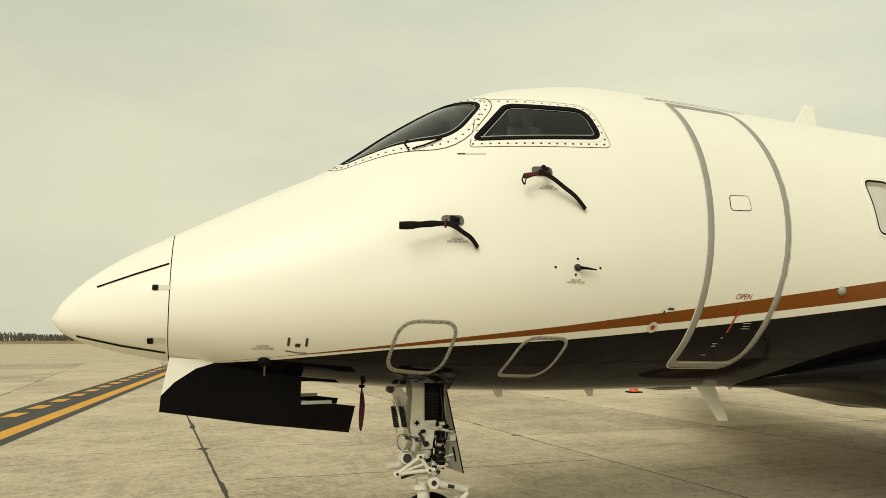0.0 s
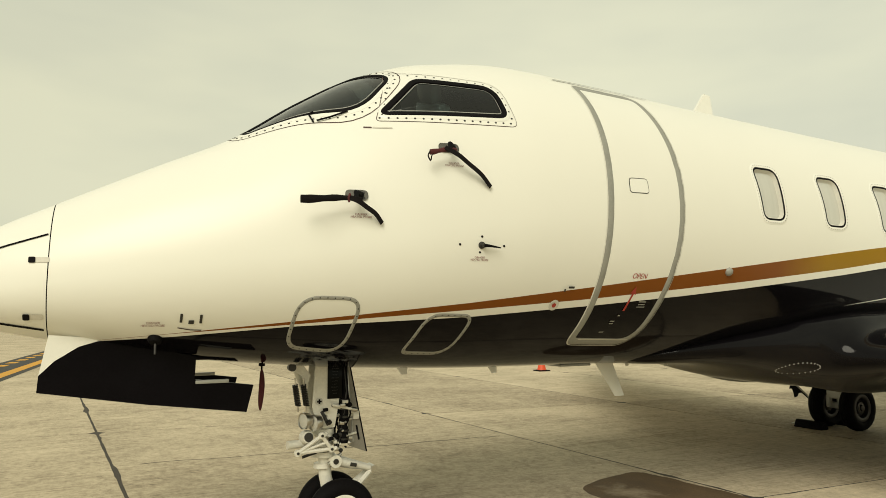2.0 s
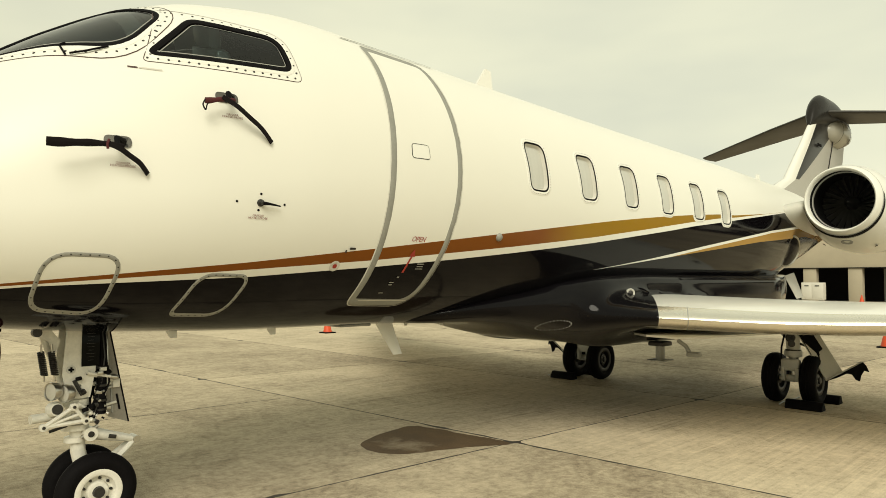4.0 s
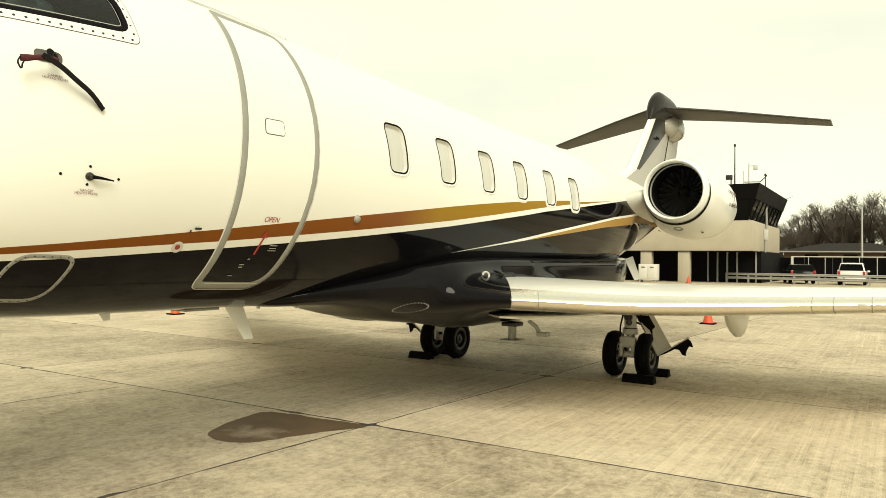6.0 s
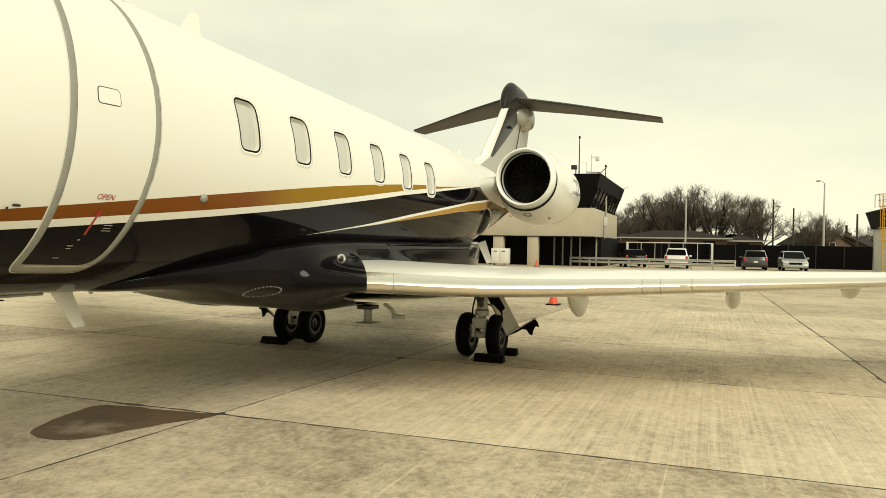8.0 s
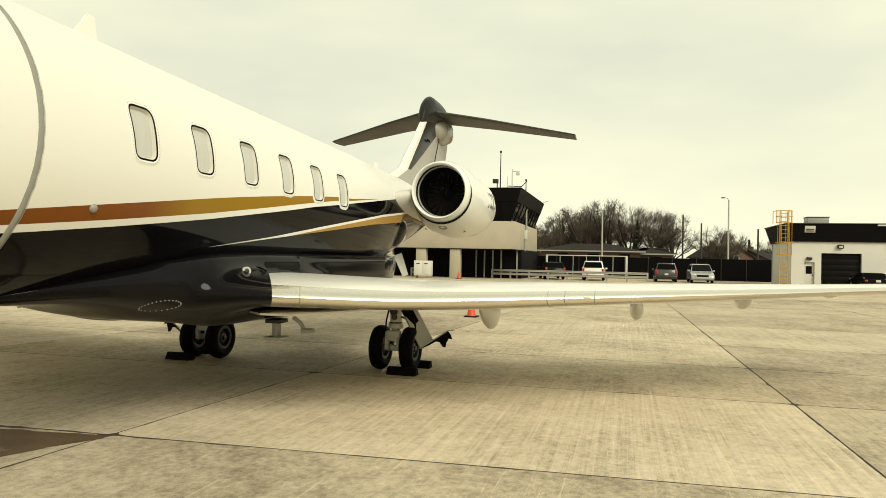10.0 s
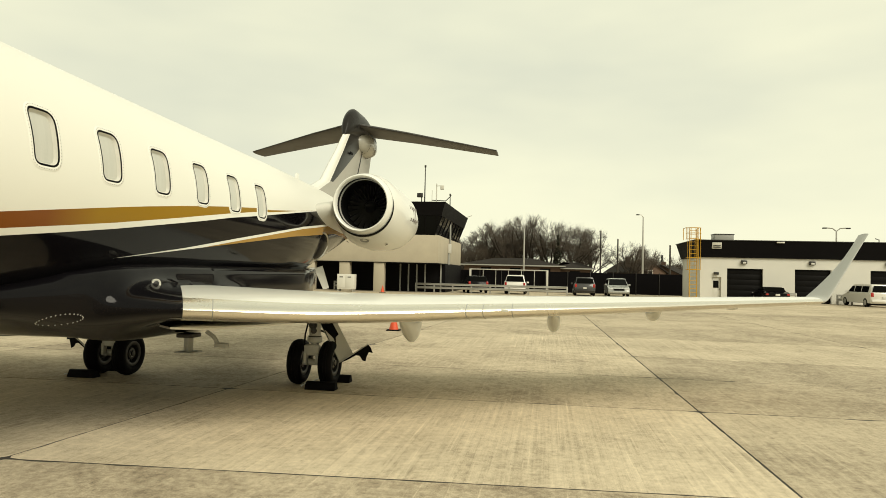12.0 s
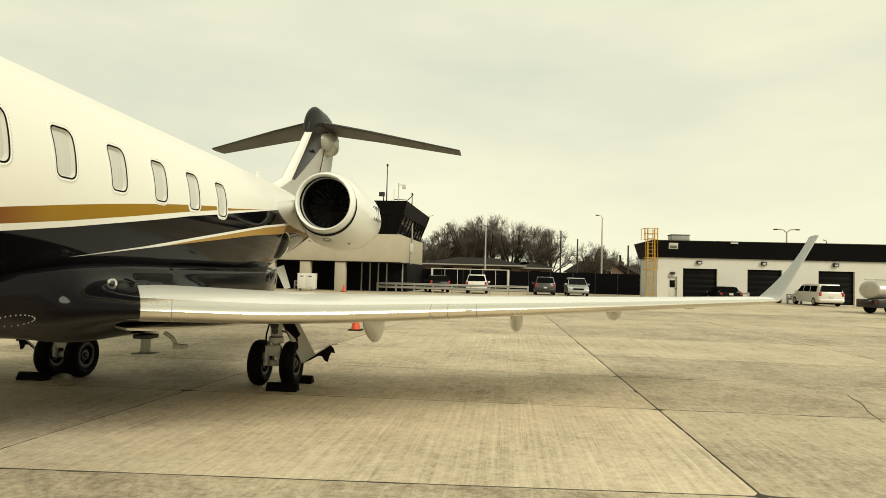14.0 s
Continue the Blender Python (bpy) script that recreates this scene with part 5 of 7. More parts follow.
    for xx, zz in ((x - 0.14, 0.925), (x - 0.065, 0.905)):
        lamp = part("taxi_lamp", lathe(bmesh.new(), [(0, 0.018), (0.018, 0.050), (0.06, 0.060), (0.074, 0.058), (0.070, 0.05)], (xx + 0.04, -0.10, zz), (-1, -0.4, 0), 20, cap=False), M_metal, g, "round taxi lamp")
        part("lamp_lens", lathe(bmesh.new(), [(0.066, 0.053), (0.072, 0.03), (0.074, 0.001)], (xx + 0.04, -0.10, zz), (-1, -0.4, 0), 18), M_light_grey, lamp)
    # links, rods and hoses
    for a, b, r, m in (((-0.12, -0.09, 0.70), (0.02, -0.10, 0.82), 0.016, M_gear_white), ((0.0, -0.10, 0.83), (0.11, -0.09, 0.74), 0.014, M_gear_white), ((-0.10, -0.10, 0.72), (0.12, -0.10, 0.70), 0.012, M_metal), ((0.05, -0.10, 1.02), (0.23, -0.06, 0.955), 0.012, M_gear_white), ((0.12, -0.06, 0.88), (0.24, -0.04, 0.91), 0.009, M_metal), ((0.10, -0.09, 0.78), (0.26, -0.04, 0.80), 0.009, M_gear_white), ((0.13, -0.05, 1.30), (0.14, -0.05, 0.75), 0.013, M_dark_metal), ((0.16, -0.03, 1.28), (0.15, -0.03, 0.80), 0.016, M_dark_metal), ((-0.02, -0.09, 0.98), (0.03, -0.10, 0.88), 0.013, M_dark_metal), ((-0.15, -0.06, 0.66), (-0.05, -0.08, 0.69), 0.010, M_dark_metal), ((0.03, -0.09, 0.60), (0.14, -0.06, 0.66), 0.012, M_metal)):
        part("link_rod", T([(x + a[0], a[1], a[2]), (x + b[0], b[1], b[2])], r, 8), m, g)
    for k in range(4):
        pts = []
        for j in range(9):
            s = j / 8
            pts.append((x + 0.12 + 0.03 * math.sin(s * 6 + k * 1.7), -0.05 + 0.015 * k, 1.28 - 0.55 * s))
        part("hose", T(pts, 0.008, 6), M_rubber, g)
    # small unions, clips and blocks among the hoses
    rnd = random.Random(11)
    for k in range(30):
        size = rnd.uniform(0.010, 0.026)
        c = (x + rnd.uniform(0.0, 0.20), rnd.uniform(-0.13, -0.08), rnd.uniform(0.70, 1.02))
        m = rnd.choice([M_rubber, M_metal, M_gear_white, M_rubber, M_dark_metal])
        if k % 2:
            part("union", lathe(bmesh.new(), [(0, size * 0.5), (0.003, size * 0.7), (size, size * 0.7), (size + 0.003, size * 0.45)], c, (rnd.uniform(-1, 1), -0.6, rnd.uniform(-1, 1)), 8, cap=True), m, g)
        else:
            part("fitting", B(c, (size * 1.5, size, size), size * 0.2, Matrix.Rotation(rnd.uniform(-0.6, 0.6), 4, "Y")), m, g)
    # steering bellcrank: an open white triangle with bolted corners
    tri = [(x - 0.20, -0.13, 0.705), (x - 0.03, -0.14, 0.815), (x + 0.045, -0.13, 0.715)]
    for a, b in zip(tri, tri[1:] + tri[:1]):
        part("bellcrank_bar", T([a, b], 0.014, 8), M_gear_white, g)
    part("bellcrank_bar", T([tri[0], (x + 0.01, -0.135, 0.765)], 0.010, 8), M_gear_white, g)
    for a in tri:
        bolt = part("bellcrank_boss", lathe(bmesh.new(), [(-0.016, 0.020), (-0.014, 0.024), (0.012, 0.024), (0.014, 0.018)], a, (0, -1, 0), 14, cap=True), M_gear_white, g)
        part("bolt_head", lathe(bmesh.new(), [(0.014, 0.011), (0.022, 0.010)], a, (0, -1, 0), 6, cap=True), M_dark_metal, bolt)
    # hydraulic pipes running up the leg's aft side
    for k in range(5):
        x0 = x + 0.125 + 0.016 * k
        part("hydraulic_pipe", T([(x0, -0.07 + 0.01 * k, 1.30), (x0 + 0.01 * math.sin(k), -0.09, 1.12), (x0 + 0.02 * math.cos(2 * k), -0.10, 0.95), (x0 - 0.03, -0.09, 0.80), (x0 - 0.05 - 0.01 * k, -0.10, 0.70)], 0.007 + 0.002 * (k % 2), 6), (M_rubber, M_rubber, M_dark_metal, M_rubber, M_metal)[k], g)
    part("door_strut", T([(x + 0.05, -0.12, 1.025), (x + 0.20, -0.10, 0.985)], 0.011, 8), M_gear_white, g)
    part("strut_tip", lathe(bmesh.new(), [(0, 0.014), (0.03, 0.020), (0.05, 0.014)], (x + 0.20, -0.10, 0.985), (1, 0.1, -0.25), 10, cap=True), M_metal, g)
    # torque links: a boss on the leg, a tapering arm aft and the lower arm down to the axle
    part("torque_boss", T([(x + 0.09, -0.10, 0.615), (x + 0.09, 0.10, 0.615)], 0.045, 18), M_gear_white, g)
    part("torque_eye", T([(x + 0.09, -0.106, 0.615), (x + 0.09, -0.09, 0.615)], 0.020, 12), M_dark_metal, g)
    for y in (-0.06, 0.06):
        part("torque_link", T([(x + 0.09, y, 0.615), (x + 0.22, y * 0.8, 0.575), (x + 0.40, y * 0.4, 0.525)], [0.038, 0.030, 0.018], 10), M_gear_white, g)
        part("torque_link", T([(x + 0.40, y * 0.4, 0.525), (x + 0.20, y, 0.36)], [0.018, 0.024], 8), M_gear_white, g)
    part("link_plate", B((x + 0.23, -0.082, 0.577), (0.05, 0.006, 0.026), 0.002, Matrix.Rotation(0.25, 4, "Y")), M_dark_metal, g, "small dark data plate")
    part("torque_pin", T([(x + 0.40, -0.06, 0.528), (x + 0.40, 0.05, 0.528)], 0.024, 12), M_metal, g)
    # aft leg door
    d = bmesh.new()
    outline = [(x + 0.15, -0.02, 1.31), (x + 0.205, -0.02, 1.31), (x + 0.345, -0.02, 0.655), (x + 0.215, -0.02, 0.705), (x + 0.17, -0.02, 0.95)]
    plate(d, outline, (0.006, 0.03, 0))
    ld = part("leg_door", d, M_bay_door, g, "grey-brown door plate behind the leg")
    part("door_edge", T([(x + 0.207, -0.036, 1.31), (x + 0.347, -0.036, 0.655)], 0.005, 6), M_rubber, ld, "dark rubber edge strip")
    part("door_slot", B((x + 0.275, -0.037, 0.80), (0.012, 0.008, 0.11), 0.002, Matrix.Rotation(-0.2, 4, "Y")), M_rubber, ld)
    part("door_rib", T([(x + 0.185, -0.036, 1.28), (x + 0.225, -0.036, 0.95), (x + 0.24, -0.036, 0.73)], 0.007, 6), M_grey, ld)
    # dark actuator between the leg and its door
    act = part("actuator", T([(x + 0.150, -0.06, 1.22), (x + 0.155, -0.07, 1.02), (x + 0.150, -0.08, 0.74)], [0.012, 0.030, 0.034], 12), M_rubber, g, "dark hydraulic actuator")
    for zz in (1.04, 0.98, 0.92, 0.82, 0.76):
        part("actuator_ring", lathe(bmesh.new(), [(0, 0.030), (0.004, 0.039), (0.016, 0.039), (0.02, 0.030)], (x + 0.153, -0.075, zz), (0, 0, 1), 14, cap=True), M_dark_metal, act)
    part("actuator_eye", T([(x + 0.13, -0.11, 1.04), (x + 0.17, -0.11, 1.04)], 0.014, 8), M_gear_white, act)
    part("leg_door_arm", T([(x + 0.09, -0.05, 0.94), (x + 0.25, -0.03, 0.93)], 0.014, 8), M_gear_white, g)
    part("arm_end", B((x + 0.255, -0.045, 0.93), (0.05, 0.03, 0.06), 0.008), M_gear_white, g)


nose_gear()


M_door_black = mat("door_black_paint", (0.004, 0.0035, 0.0045), 0.22, vary=0.3, scale=5)
M_door_black.node_tree.nodes["Principled BSDF"].inputs["Specular IOR Level"].default_value = 0.05


def nose_doors():
    """Two long nose-bay doors hanging open; the port one black with a white front corner."""
    for sgn in (-1, 1):
        y = sgn * 0.31
        bm = bmesh.new()
        plate(bm, [(1.365, y, 1.535), (1.87, y, 1.415), (1.865, y, 1.275), (2.225, y, 1.225), (2.185, y, 1.055), (1.6, y, 1.135), (1.02, y, 1.235), (1.025, y, 1.33), (1.10, y, 1.41), (1.22, y, 1.49)], (0, 0.018, 0))
        d = part("nose_bay_door", bm, M_door_black, jet, "open black nose-bay door with white front corner")
        bm = bmesh.new()
        plate(bm, [(1.065, y, 1.56), (1.365, y, 1.535), (1.22, y, 1.49), (1.10, y, 1.41), (1.025, y, 1.33)], (0, 0.018, 0))
        part("white_corner", bm, M_white, d, "white painted corner")
        part("door_lip", B((1.97, y, 1.257), (0.2, 0.03, 0.022), 0.004), M_grey, d)
        for x0 in (1.45, 1.75):
            part("door_hinge", T([(x0, y, 1.47 - (x0 - 1.45) * 0.2), (x0 + 0.02, y * 0.6, 1.50)], 0.014, 8), M_dark_metal, d)
    # black sheet standing in for the shade up inside the wheel bay
    part("wheel_bay_shade", B((2.3, 0, 1.40), (1.5, 0.5, 0.02)), M_rubber, jet)


nose_doors()


def streamer():
    s = thing("warning_streamer", "dark red fabric streamer hanging under the jet's nose", "streamer", at=(2.335, -0.02, 1.02))
    bm = bmesh.new()
    rings = []
    for k in range(15):
        u = k / 14
        w = 0.005 + 0.015 * math.sin(math.pi * min(1, u * 1.02)) ** 0.5
        rings.append([(w * math.cos(a) + 0.004 * math.sin(5 * u), 0.006 * math.sin(a), 0.28 * (1 - u)) for a in [2 * math.pi * j / 8 for j in range(8)]])
    loft(bm, rings)
    bmesh.ops.recalc_face_normals(bm, faces=bm.faces)
    part("ribbon", bm, M_red, s, "folded dark red ribbon")
    part("cord", T([(0, 0, 0.27), (0, 0, 0.33)], 0.006, 6), M_strap, s)
    part("clip", B((0, 0, 0.325), (0.04, 0.03, 0.05), 0.006), M_rubber, s)


streamer()


def belly_aerials():
    for x, z0, h, c, lean, y in ((5.25, 1.255, 0.31, 0.20, 0.22, 0.0), (3.35, 1.28, 0.06, 0.09, 0.04, 0.0), (4.15, 1.26, 0.06, 0.09, 0.04, 0.0), (5.85, 1.24, 0.06, 0.07, 0.02, 0.3), (6.25, 1.24, 0.07, 0.08, 0.02, 0.2)):
        bm = bmesh.new()
        rings = [[(x + lean * s + c * (1 - 0.45 * s) * u, y + c * v * 0.9, z0 - h * s) for u, v in airfoil(14, 0.14)] for s in (0, 0.5, 1.0)]
        loft(bm, rings)
        bmesh.ops.recalc_face_normals(bm, faces=bm.faces)
        part("blade_aerial", bm, M_white, jet, "white blade aerial under the belly")
    part("belly_panel", B((4.95, 0, 1.245), (0.32, 0.25, 0.02), 0.006), M_grey, jet)
    # masts under the wing fairing
    a = part("drain_mast", B((8.93, -0.85, 0.80), (0.12, 0.06, 0.22), 0.006), M_grey, jet, "grey drain mast under the fairing")
    part("mast_foot", B((8.93, -0.85, 0.69), (0.24, 0.22, 0.012), 0.003), M_grey, a)
    part("mast_root", B((8.93, -0.85, 0.885), (0.22, 0.2, 0.05), 0.012), M_dark_metal, a)
    part("mast_pipe", T([(8.78, -1.15, 0.95), (8.79, -1.24, 0.89), (8.80, -1.29, 0.80)], 0.026, 8), M_grey, jet, "bent grey drain pipe")
    part("pipe_foot", B((8.80, -1.33, 0.80), (0.10, 0.14, 0.05), 0.01), M_grey, jet)


belly_aerials()


def main_gear(sgn):
    x, y = 11.12, sgn * 1.62
    g = part("main_gear_leg", T([(x, y, 1.35), (x, y, 0.85), (x + 0.02, y, 0.62)], [0.095, 0.09, 0.085], 20), M_light_grey, jet, "stout grey main-wheel leg with twin wheels")
    part("piston", T([(x + 0.02, y, 0.64), (x + 0.02, y, 0.38)], [0.06, 0.06], 16), M_metal, g)
    part("axle", T([(x + 0.02, y - 0.3, 0.33), (x + 0.02, y + 0.3, 0.33)], 0.05, 14), M_gear_white, g)
    for dy in (-0.235, 0.235):
        wheel("main_wheel", g, (x + 0.02, y + dy, 0.33), 0.33, 0.20, M_dark_metal, 10)
    bm = bmesh.new()
    box(bm, (x - 0.10, y, 0.52), (0.10, 0.24, 0.16), 0.03)
    box(bm, (x - 0.12, y - 0.09, 0.40), (0.09, 0.05, 0.18), 0.015)
    box(bm, (x - 0.12, y + 0.09, 0.40), (0.09, 0.05, 0.18), 0.015)
    part("brake_yoke", bm, M_light_grey, g)
    part("leg_collar", lathe(bmesh.new(), [(0, 0.08), (0.01, 0.11), (0.08, 0.11), (0.09, 0.08)], (x, y, 0.62), (0, 0, 1), 20, cap=True), M_light_grey, g)
    part("leg_joint", lathe(bmesh.new(), [(0, 0.06), (0.03, 0.06), (0.03, 0.02), (0.05, 0.02)], (x - 0.08, y, 0.88), (-1, 0, 0), 14, cap=True), M_dark_metal, g)
    part("side_brace", T([(x - 0.02, y, 0.92), (x - 0.15, sgn * 0.95, 1.22)], 0.034, 10), M_dark_metal, g)
    part("brake_hose", T([(x - 0.09, y + 0.07, 0.95), (x - 0.14, y + 0.10, 0.75), (x - 0.12, y + 0.12, 0.5)], 0.012, 6), M_rubber, g)
    part("retract_jack", T([(x + 0.02, y, 0.80), (x + 0.12, sgn * 1.2, 1.15)], 0.03, 10), M_metal, g)
    def leaf(nm, pts, m, thick, lb=""):
        q = [Vector((x + px, sgn * py, pz)) for px, py, pz in pts]
        n = (q[1] - q[0]).cross(q[2] - q[0]).normalized()
        if n.x > 0:
            n = -n
        return part(nm, plate(bmesh.new(), [v + n * thick[1] for v in q], n * thick[0]), m, g, lb, smooth=False)

    leaf("leg_door", [(-0.06, 1.66, 1.0), (0.12, 1.86, 1.0), (0.12, 2.17, 0.46), (-0.04, 2.02, 0.355)], M_light_grey, (0.02, 0), "pale leg door slanting outwards")
    leaf("door_liner", [(-0.06, 1.66, 1.0), (0.06, 1.80, 1.0), (0.075, 1.95, 0.74), (0.03, 1.92, 0.70), (0.03, 1.95, 0.56), (-0.035, 1.97, 0.44)], M_rubber, (0.004, 0.014), "dark worn lining on the door")
    # the lower flap folds out, its rubber seal torn along the edge
    leaf("door_flap", [(-0.04, 2.02, 0.345), (0.0, 2.14, 0.40), (0.02, 2.24, 0.46), (0.02, 2.30, 0.455), (0.03, 2.34, 0.39), (0.04, 2.385, 0.375), (0.04, 2.40, 0.45), (0.05, 2.43, 0.51), (0.06, 2.485, 0.50), (0.05, 2.46, 0.57), (0.04, 2.42, 0.615), (0.02, 2.30, 0.54), (0.0, 2.17, 0.45)], M_rubber, (0.02, 0), "dark lower door flap with torn seal")
    part("flap_edge", T([(x - 0.05, sgn * 2.02, 0.35), (x + 0.0, sgn * 2.18, 0.455), (x + 0.03, sgn * 2.42, 0.62)], 0.008, 6), M_light_grey, g)
    part("door_stay", T([(x - 0.02, y, 0.83), (x + 0.02, sgn * 1.78, 0.77), (x + 0.04, sgn * 1.86, 0.77)], 0.016, 6), M_dark_metal, g)
    part("leg_pin", lathe(bmesh.new(), [(0, 0.045), (0.03, 0.045), (0.035, 0.02)], (x - 0.09, y - 0.01, 0.80), (-1, -0.3, 0), 14, cap=True), M_dark_metal, g)
    for zz in (0.70, 0.98):
        part("leg_band", lathe(bmesh.new(), [(0, 0.094), (0.002, 0.10), (0.018, 0.10), (0.02, 0.094)], (x, y, zz), (0, 0, 1), 20, cap=True), M_dark_metal, g)


main_gear(-1)
main_gear(1)


def chock(at, turn=0.0):
    c = thing("wheel_chock", "black rubber wheel chock beside a main wheel", "chock", "wheel chocks", at)
    c.rotation_euler = (0, 0, turn)
    for dx in (-0.40, 0.36):
        bm = bmesh.new()
        prof = [(-0.09, 0), (0.09, 0), (0.035, 0.11), (-0.035, 0.11)]
        loft(bm, [[(dx * 0.94 + u, yy, v) for u, v in prof] for yy in (-0.22, 0.22)])
        bmesh.ops.recalc_face_normals(bm, faces=bm.faces)
        bmesh.ops.bevel(bm, geom=list(bm.edges), offset=0.008, segments=1, affect="EDGES")
        part("block", bm, M_rubber, c)
    part("rope", T([(-0.40, 0.30, 0.03), (-0.1, 0.36, 0.012), (0.2, 0.33, 0.012), (0.36, 0.30, 0.03)], 0.010, 6), M_light_grey, c, "pale rope")
    return c


chock((11.14, -1.86, 0.0))
chock((11.14, 1.86, 0.0))


# ---- beyond the jet: buildings, vehicles, trees ----
M_cream = mat("cream_concrete", (0.40, 0.355, 0.265), 0.8, vary=0.12, scale=0.8, bump=0.2)
M_whitewall = mat("painted_block_wall", (0.60, 0.585, 0.52), 0.7, vary=0.06, scale=0.7, bump=0.15)
M_blackclad = mat("black_cladding", (0.0045, 0.004, 0.0045), 0.6, vary=0.25, scale=0.9, stretch=(1, 1, 8))
M_fence = mat("black_fence_screen", (0.0035, 0.003, 0.0035), 0.9, vary=0.3, scale=2)
M_shutter = mat("dark_roller_shutter", (0.006, 0.0055, 0.005), 0.5, vary=0.2, scale=1.5)
M_roof = mat("brown_shingle_roof", (0.028, 0.024, 0.021), 0.85, vary=0.25, scale=3, bump=0.4)
M_brick = mat("brown_brick", (0.095, 0.058, 0.038), 0.85, vary=0.25, scale=6)
M_galv = mat("galvanised_steel", (0.42, 0.41, 0.37), 0.45, 0.6, vary=0.12)
M_bark = mat("winter_bark", (0.030, 0.024, 0.018), 0.9, vary=0.3, scale=5)
M_twig = mat("winter_twigs", (0.085, 0.068, 0.052), 0.9, vary=0.3, scale=1.5)
M_conifer = mat("dark_conifer", (0.022, 0.026, 0.014), 0.9, vary=0.4, scale=3)
M_grass = mat("dry_winter_grass", (0.20, 0.155, 0.07), 0.95, vary=0.35, scale=0.05, grain=1.5)
M_car_black = mat("black_car_paint", (0.005, 0.005, 0.0055), 0.2, coat=0.15)
M_car_white = mat("white_car_paint", (0.72, 0.70, 0.64), 0.25, vary=0.03, coat=0.5)
M_car_silver = mat("silver_car_paint", (0.40, 0.41, 0.39), 0.28, 0.3, vary=0.04, coat=0.5)
M_car_grey = mat("dark_grey_car_paint", (0.05, 0.05, 0.05), 0.25, vary=0.05, coat=0.5)
M_tail_red = mat("red_lamp_lens", (0.35, 0.015, 0.01), 0.2, coat=0.5)
M_head = mat("clear_lamp_lens", (0.6, 0.6, 0.58), 0.1, coat=0.8)
M_yellowline = mat("yellow_road_paint", (0.60, 0.30, 0.025), 0.75, vary=0.22, scale=3, bump=0.2)
M_blackline = mat("black_road_paint", (0.035, 0.034, 0.03), 0.8, vary=0.3, scale=3)


def control_tower():
    t = thing("control_tower", "low control tower, dark slanted glass cab over cream concrete", "building")
    part("ground_wall", B((70, 13.0, 1.35), (12, 17, 2.7)), M_blackclad, t, "dark recessed ground floor")
    for y in (9.99, 13.2, 16.5, 20.0):
        part("pillar", B((60.6, y, 1.33), (0.7, 0.95, 2.66), 0.02), M_cream, t, "cream concrete pillar")
    for y in (4.9, 6.4, 7.2, 8.0, 8.8):
        part("mullion", B((63.9, y, 1.35), (0.15, 0.12, 2.7)), M_grey, t)
    part("upper_storey", B((68.0, 13.1, 3.9), (15.6, 17.0, 2.5), 0.03), M_cream, t, "cream concrete band")
    part("soffit", B((68.0, 13.1, 2.64), (15.7, 17.1, 0.06)), M_blackclad, t)
    rings = []
    for z, o in ((5.15, -0.25), (6.85, 0.40), (6.86, 0.44), (8.05, 0.80)):
        rings.append([(60.2 - o, 4.75 - o, z), (75.6 + o, 4.75 - o, z), (75.6 + o, 12.0 + o, z), (60.2 - o, 12.0 + o, z)])
    bm = bmesh.new()
    loft(bm, rings[:2])
    part("cab_glass", bm, M_darkglass, t, "dark slanted cab windows", smooth=False)
    bm = bmesh.new()
    loft(bm, rings[2:])
    part("cab_fascia", bm, M_blackclad, t, "black cab fascia", smooth=False)
    for k in range(8):
        y = 4.75 + 7.25 * k / 7
        part("cab_mullion", T([(60.42, y, 5.15), (59.77, y, 6.85)], 0.05, 4), M_blackclad, t)
    for k in range(9):
        x = 60.2 + 15.4 * k / 8
        part("cab_mullion", T([(x, 4.97, 5.15), (x, 4.32, 6.85)], 0.05, 4), M_blackclad, t)
    part("downpipe", T([(66.5, 4.5, 6.9), (66.5, 4.45, 4.4), (66.0, 4.5, 3.9), (66.0, 4.5, 2.6)], 0.09, 6), M_grey, t)
    part("service_box", B((66.2, 4.45, 4.2), (0.7, 0.25, 0.9), 0.02), M_light_grey, t)
    # masts and aerials on the roof
    for y, x, top in ((6.0, 60.5, 11.35), (3.9, 66, 9.45)):
        part("mast", T([(x, y + 0.6, 8.0), (x, y + 0.6, top)] if y < 5 else [(x, y, 8.0), (x, y, top)], [0.06, 0.035], 6), M_dark_metal, t, "thin roof mast")
        part("mast_head", B((x, y if y > 5 else y + 0.6, top), (0.16, 0.16, 0.22), 0.03), M_dark_metal, t)
    part("floodlight", B((60.6, 6.45, 8.75), (0.3, 0.5, 0.38), 0.03), M_dark_metal, t, "dark floodlight box")
    part("floodlight_post", T([(60.6, 6.3, 8.0), (60.6, 6.3, 8.7)], 0.05, 6), M_dark_metal, t)
    part("aerial_post", T([(60.6, 4.95, 8.0), (60.6, 4.95, 9.8)], 0.05, 6), M_light_grey, t)
    part("aerial_arm", T([(60.6, 4.9, 9.6), (60.6, 4.4, 9.62)], 0.035, 6), M_light_grey, t)
    part("aerial_box", B((60.6, 4.45, 9.45), (0.2, 0.32, 0.38), 0.02), M_light_grey, t)
    part("aerial_arm", T([(60.6, 5.3, 8.3), (60.6, 4.1, 8.25), (60.6, 3.6, 8.75)], 0.04, 6), M_dark_metal, t)
    part("whip_aerial", T([(60.6, 5.35, 8.0), (60.6, 5.35, 9.2)], 0.03, 5), M_light_grey, t)
    part("camera_arm", T([(75.5, 4.2, 8.0), (75.5, 3.4, 8.3)], 0.04, 5), M_light_grey, t)


control_tower()


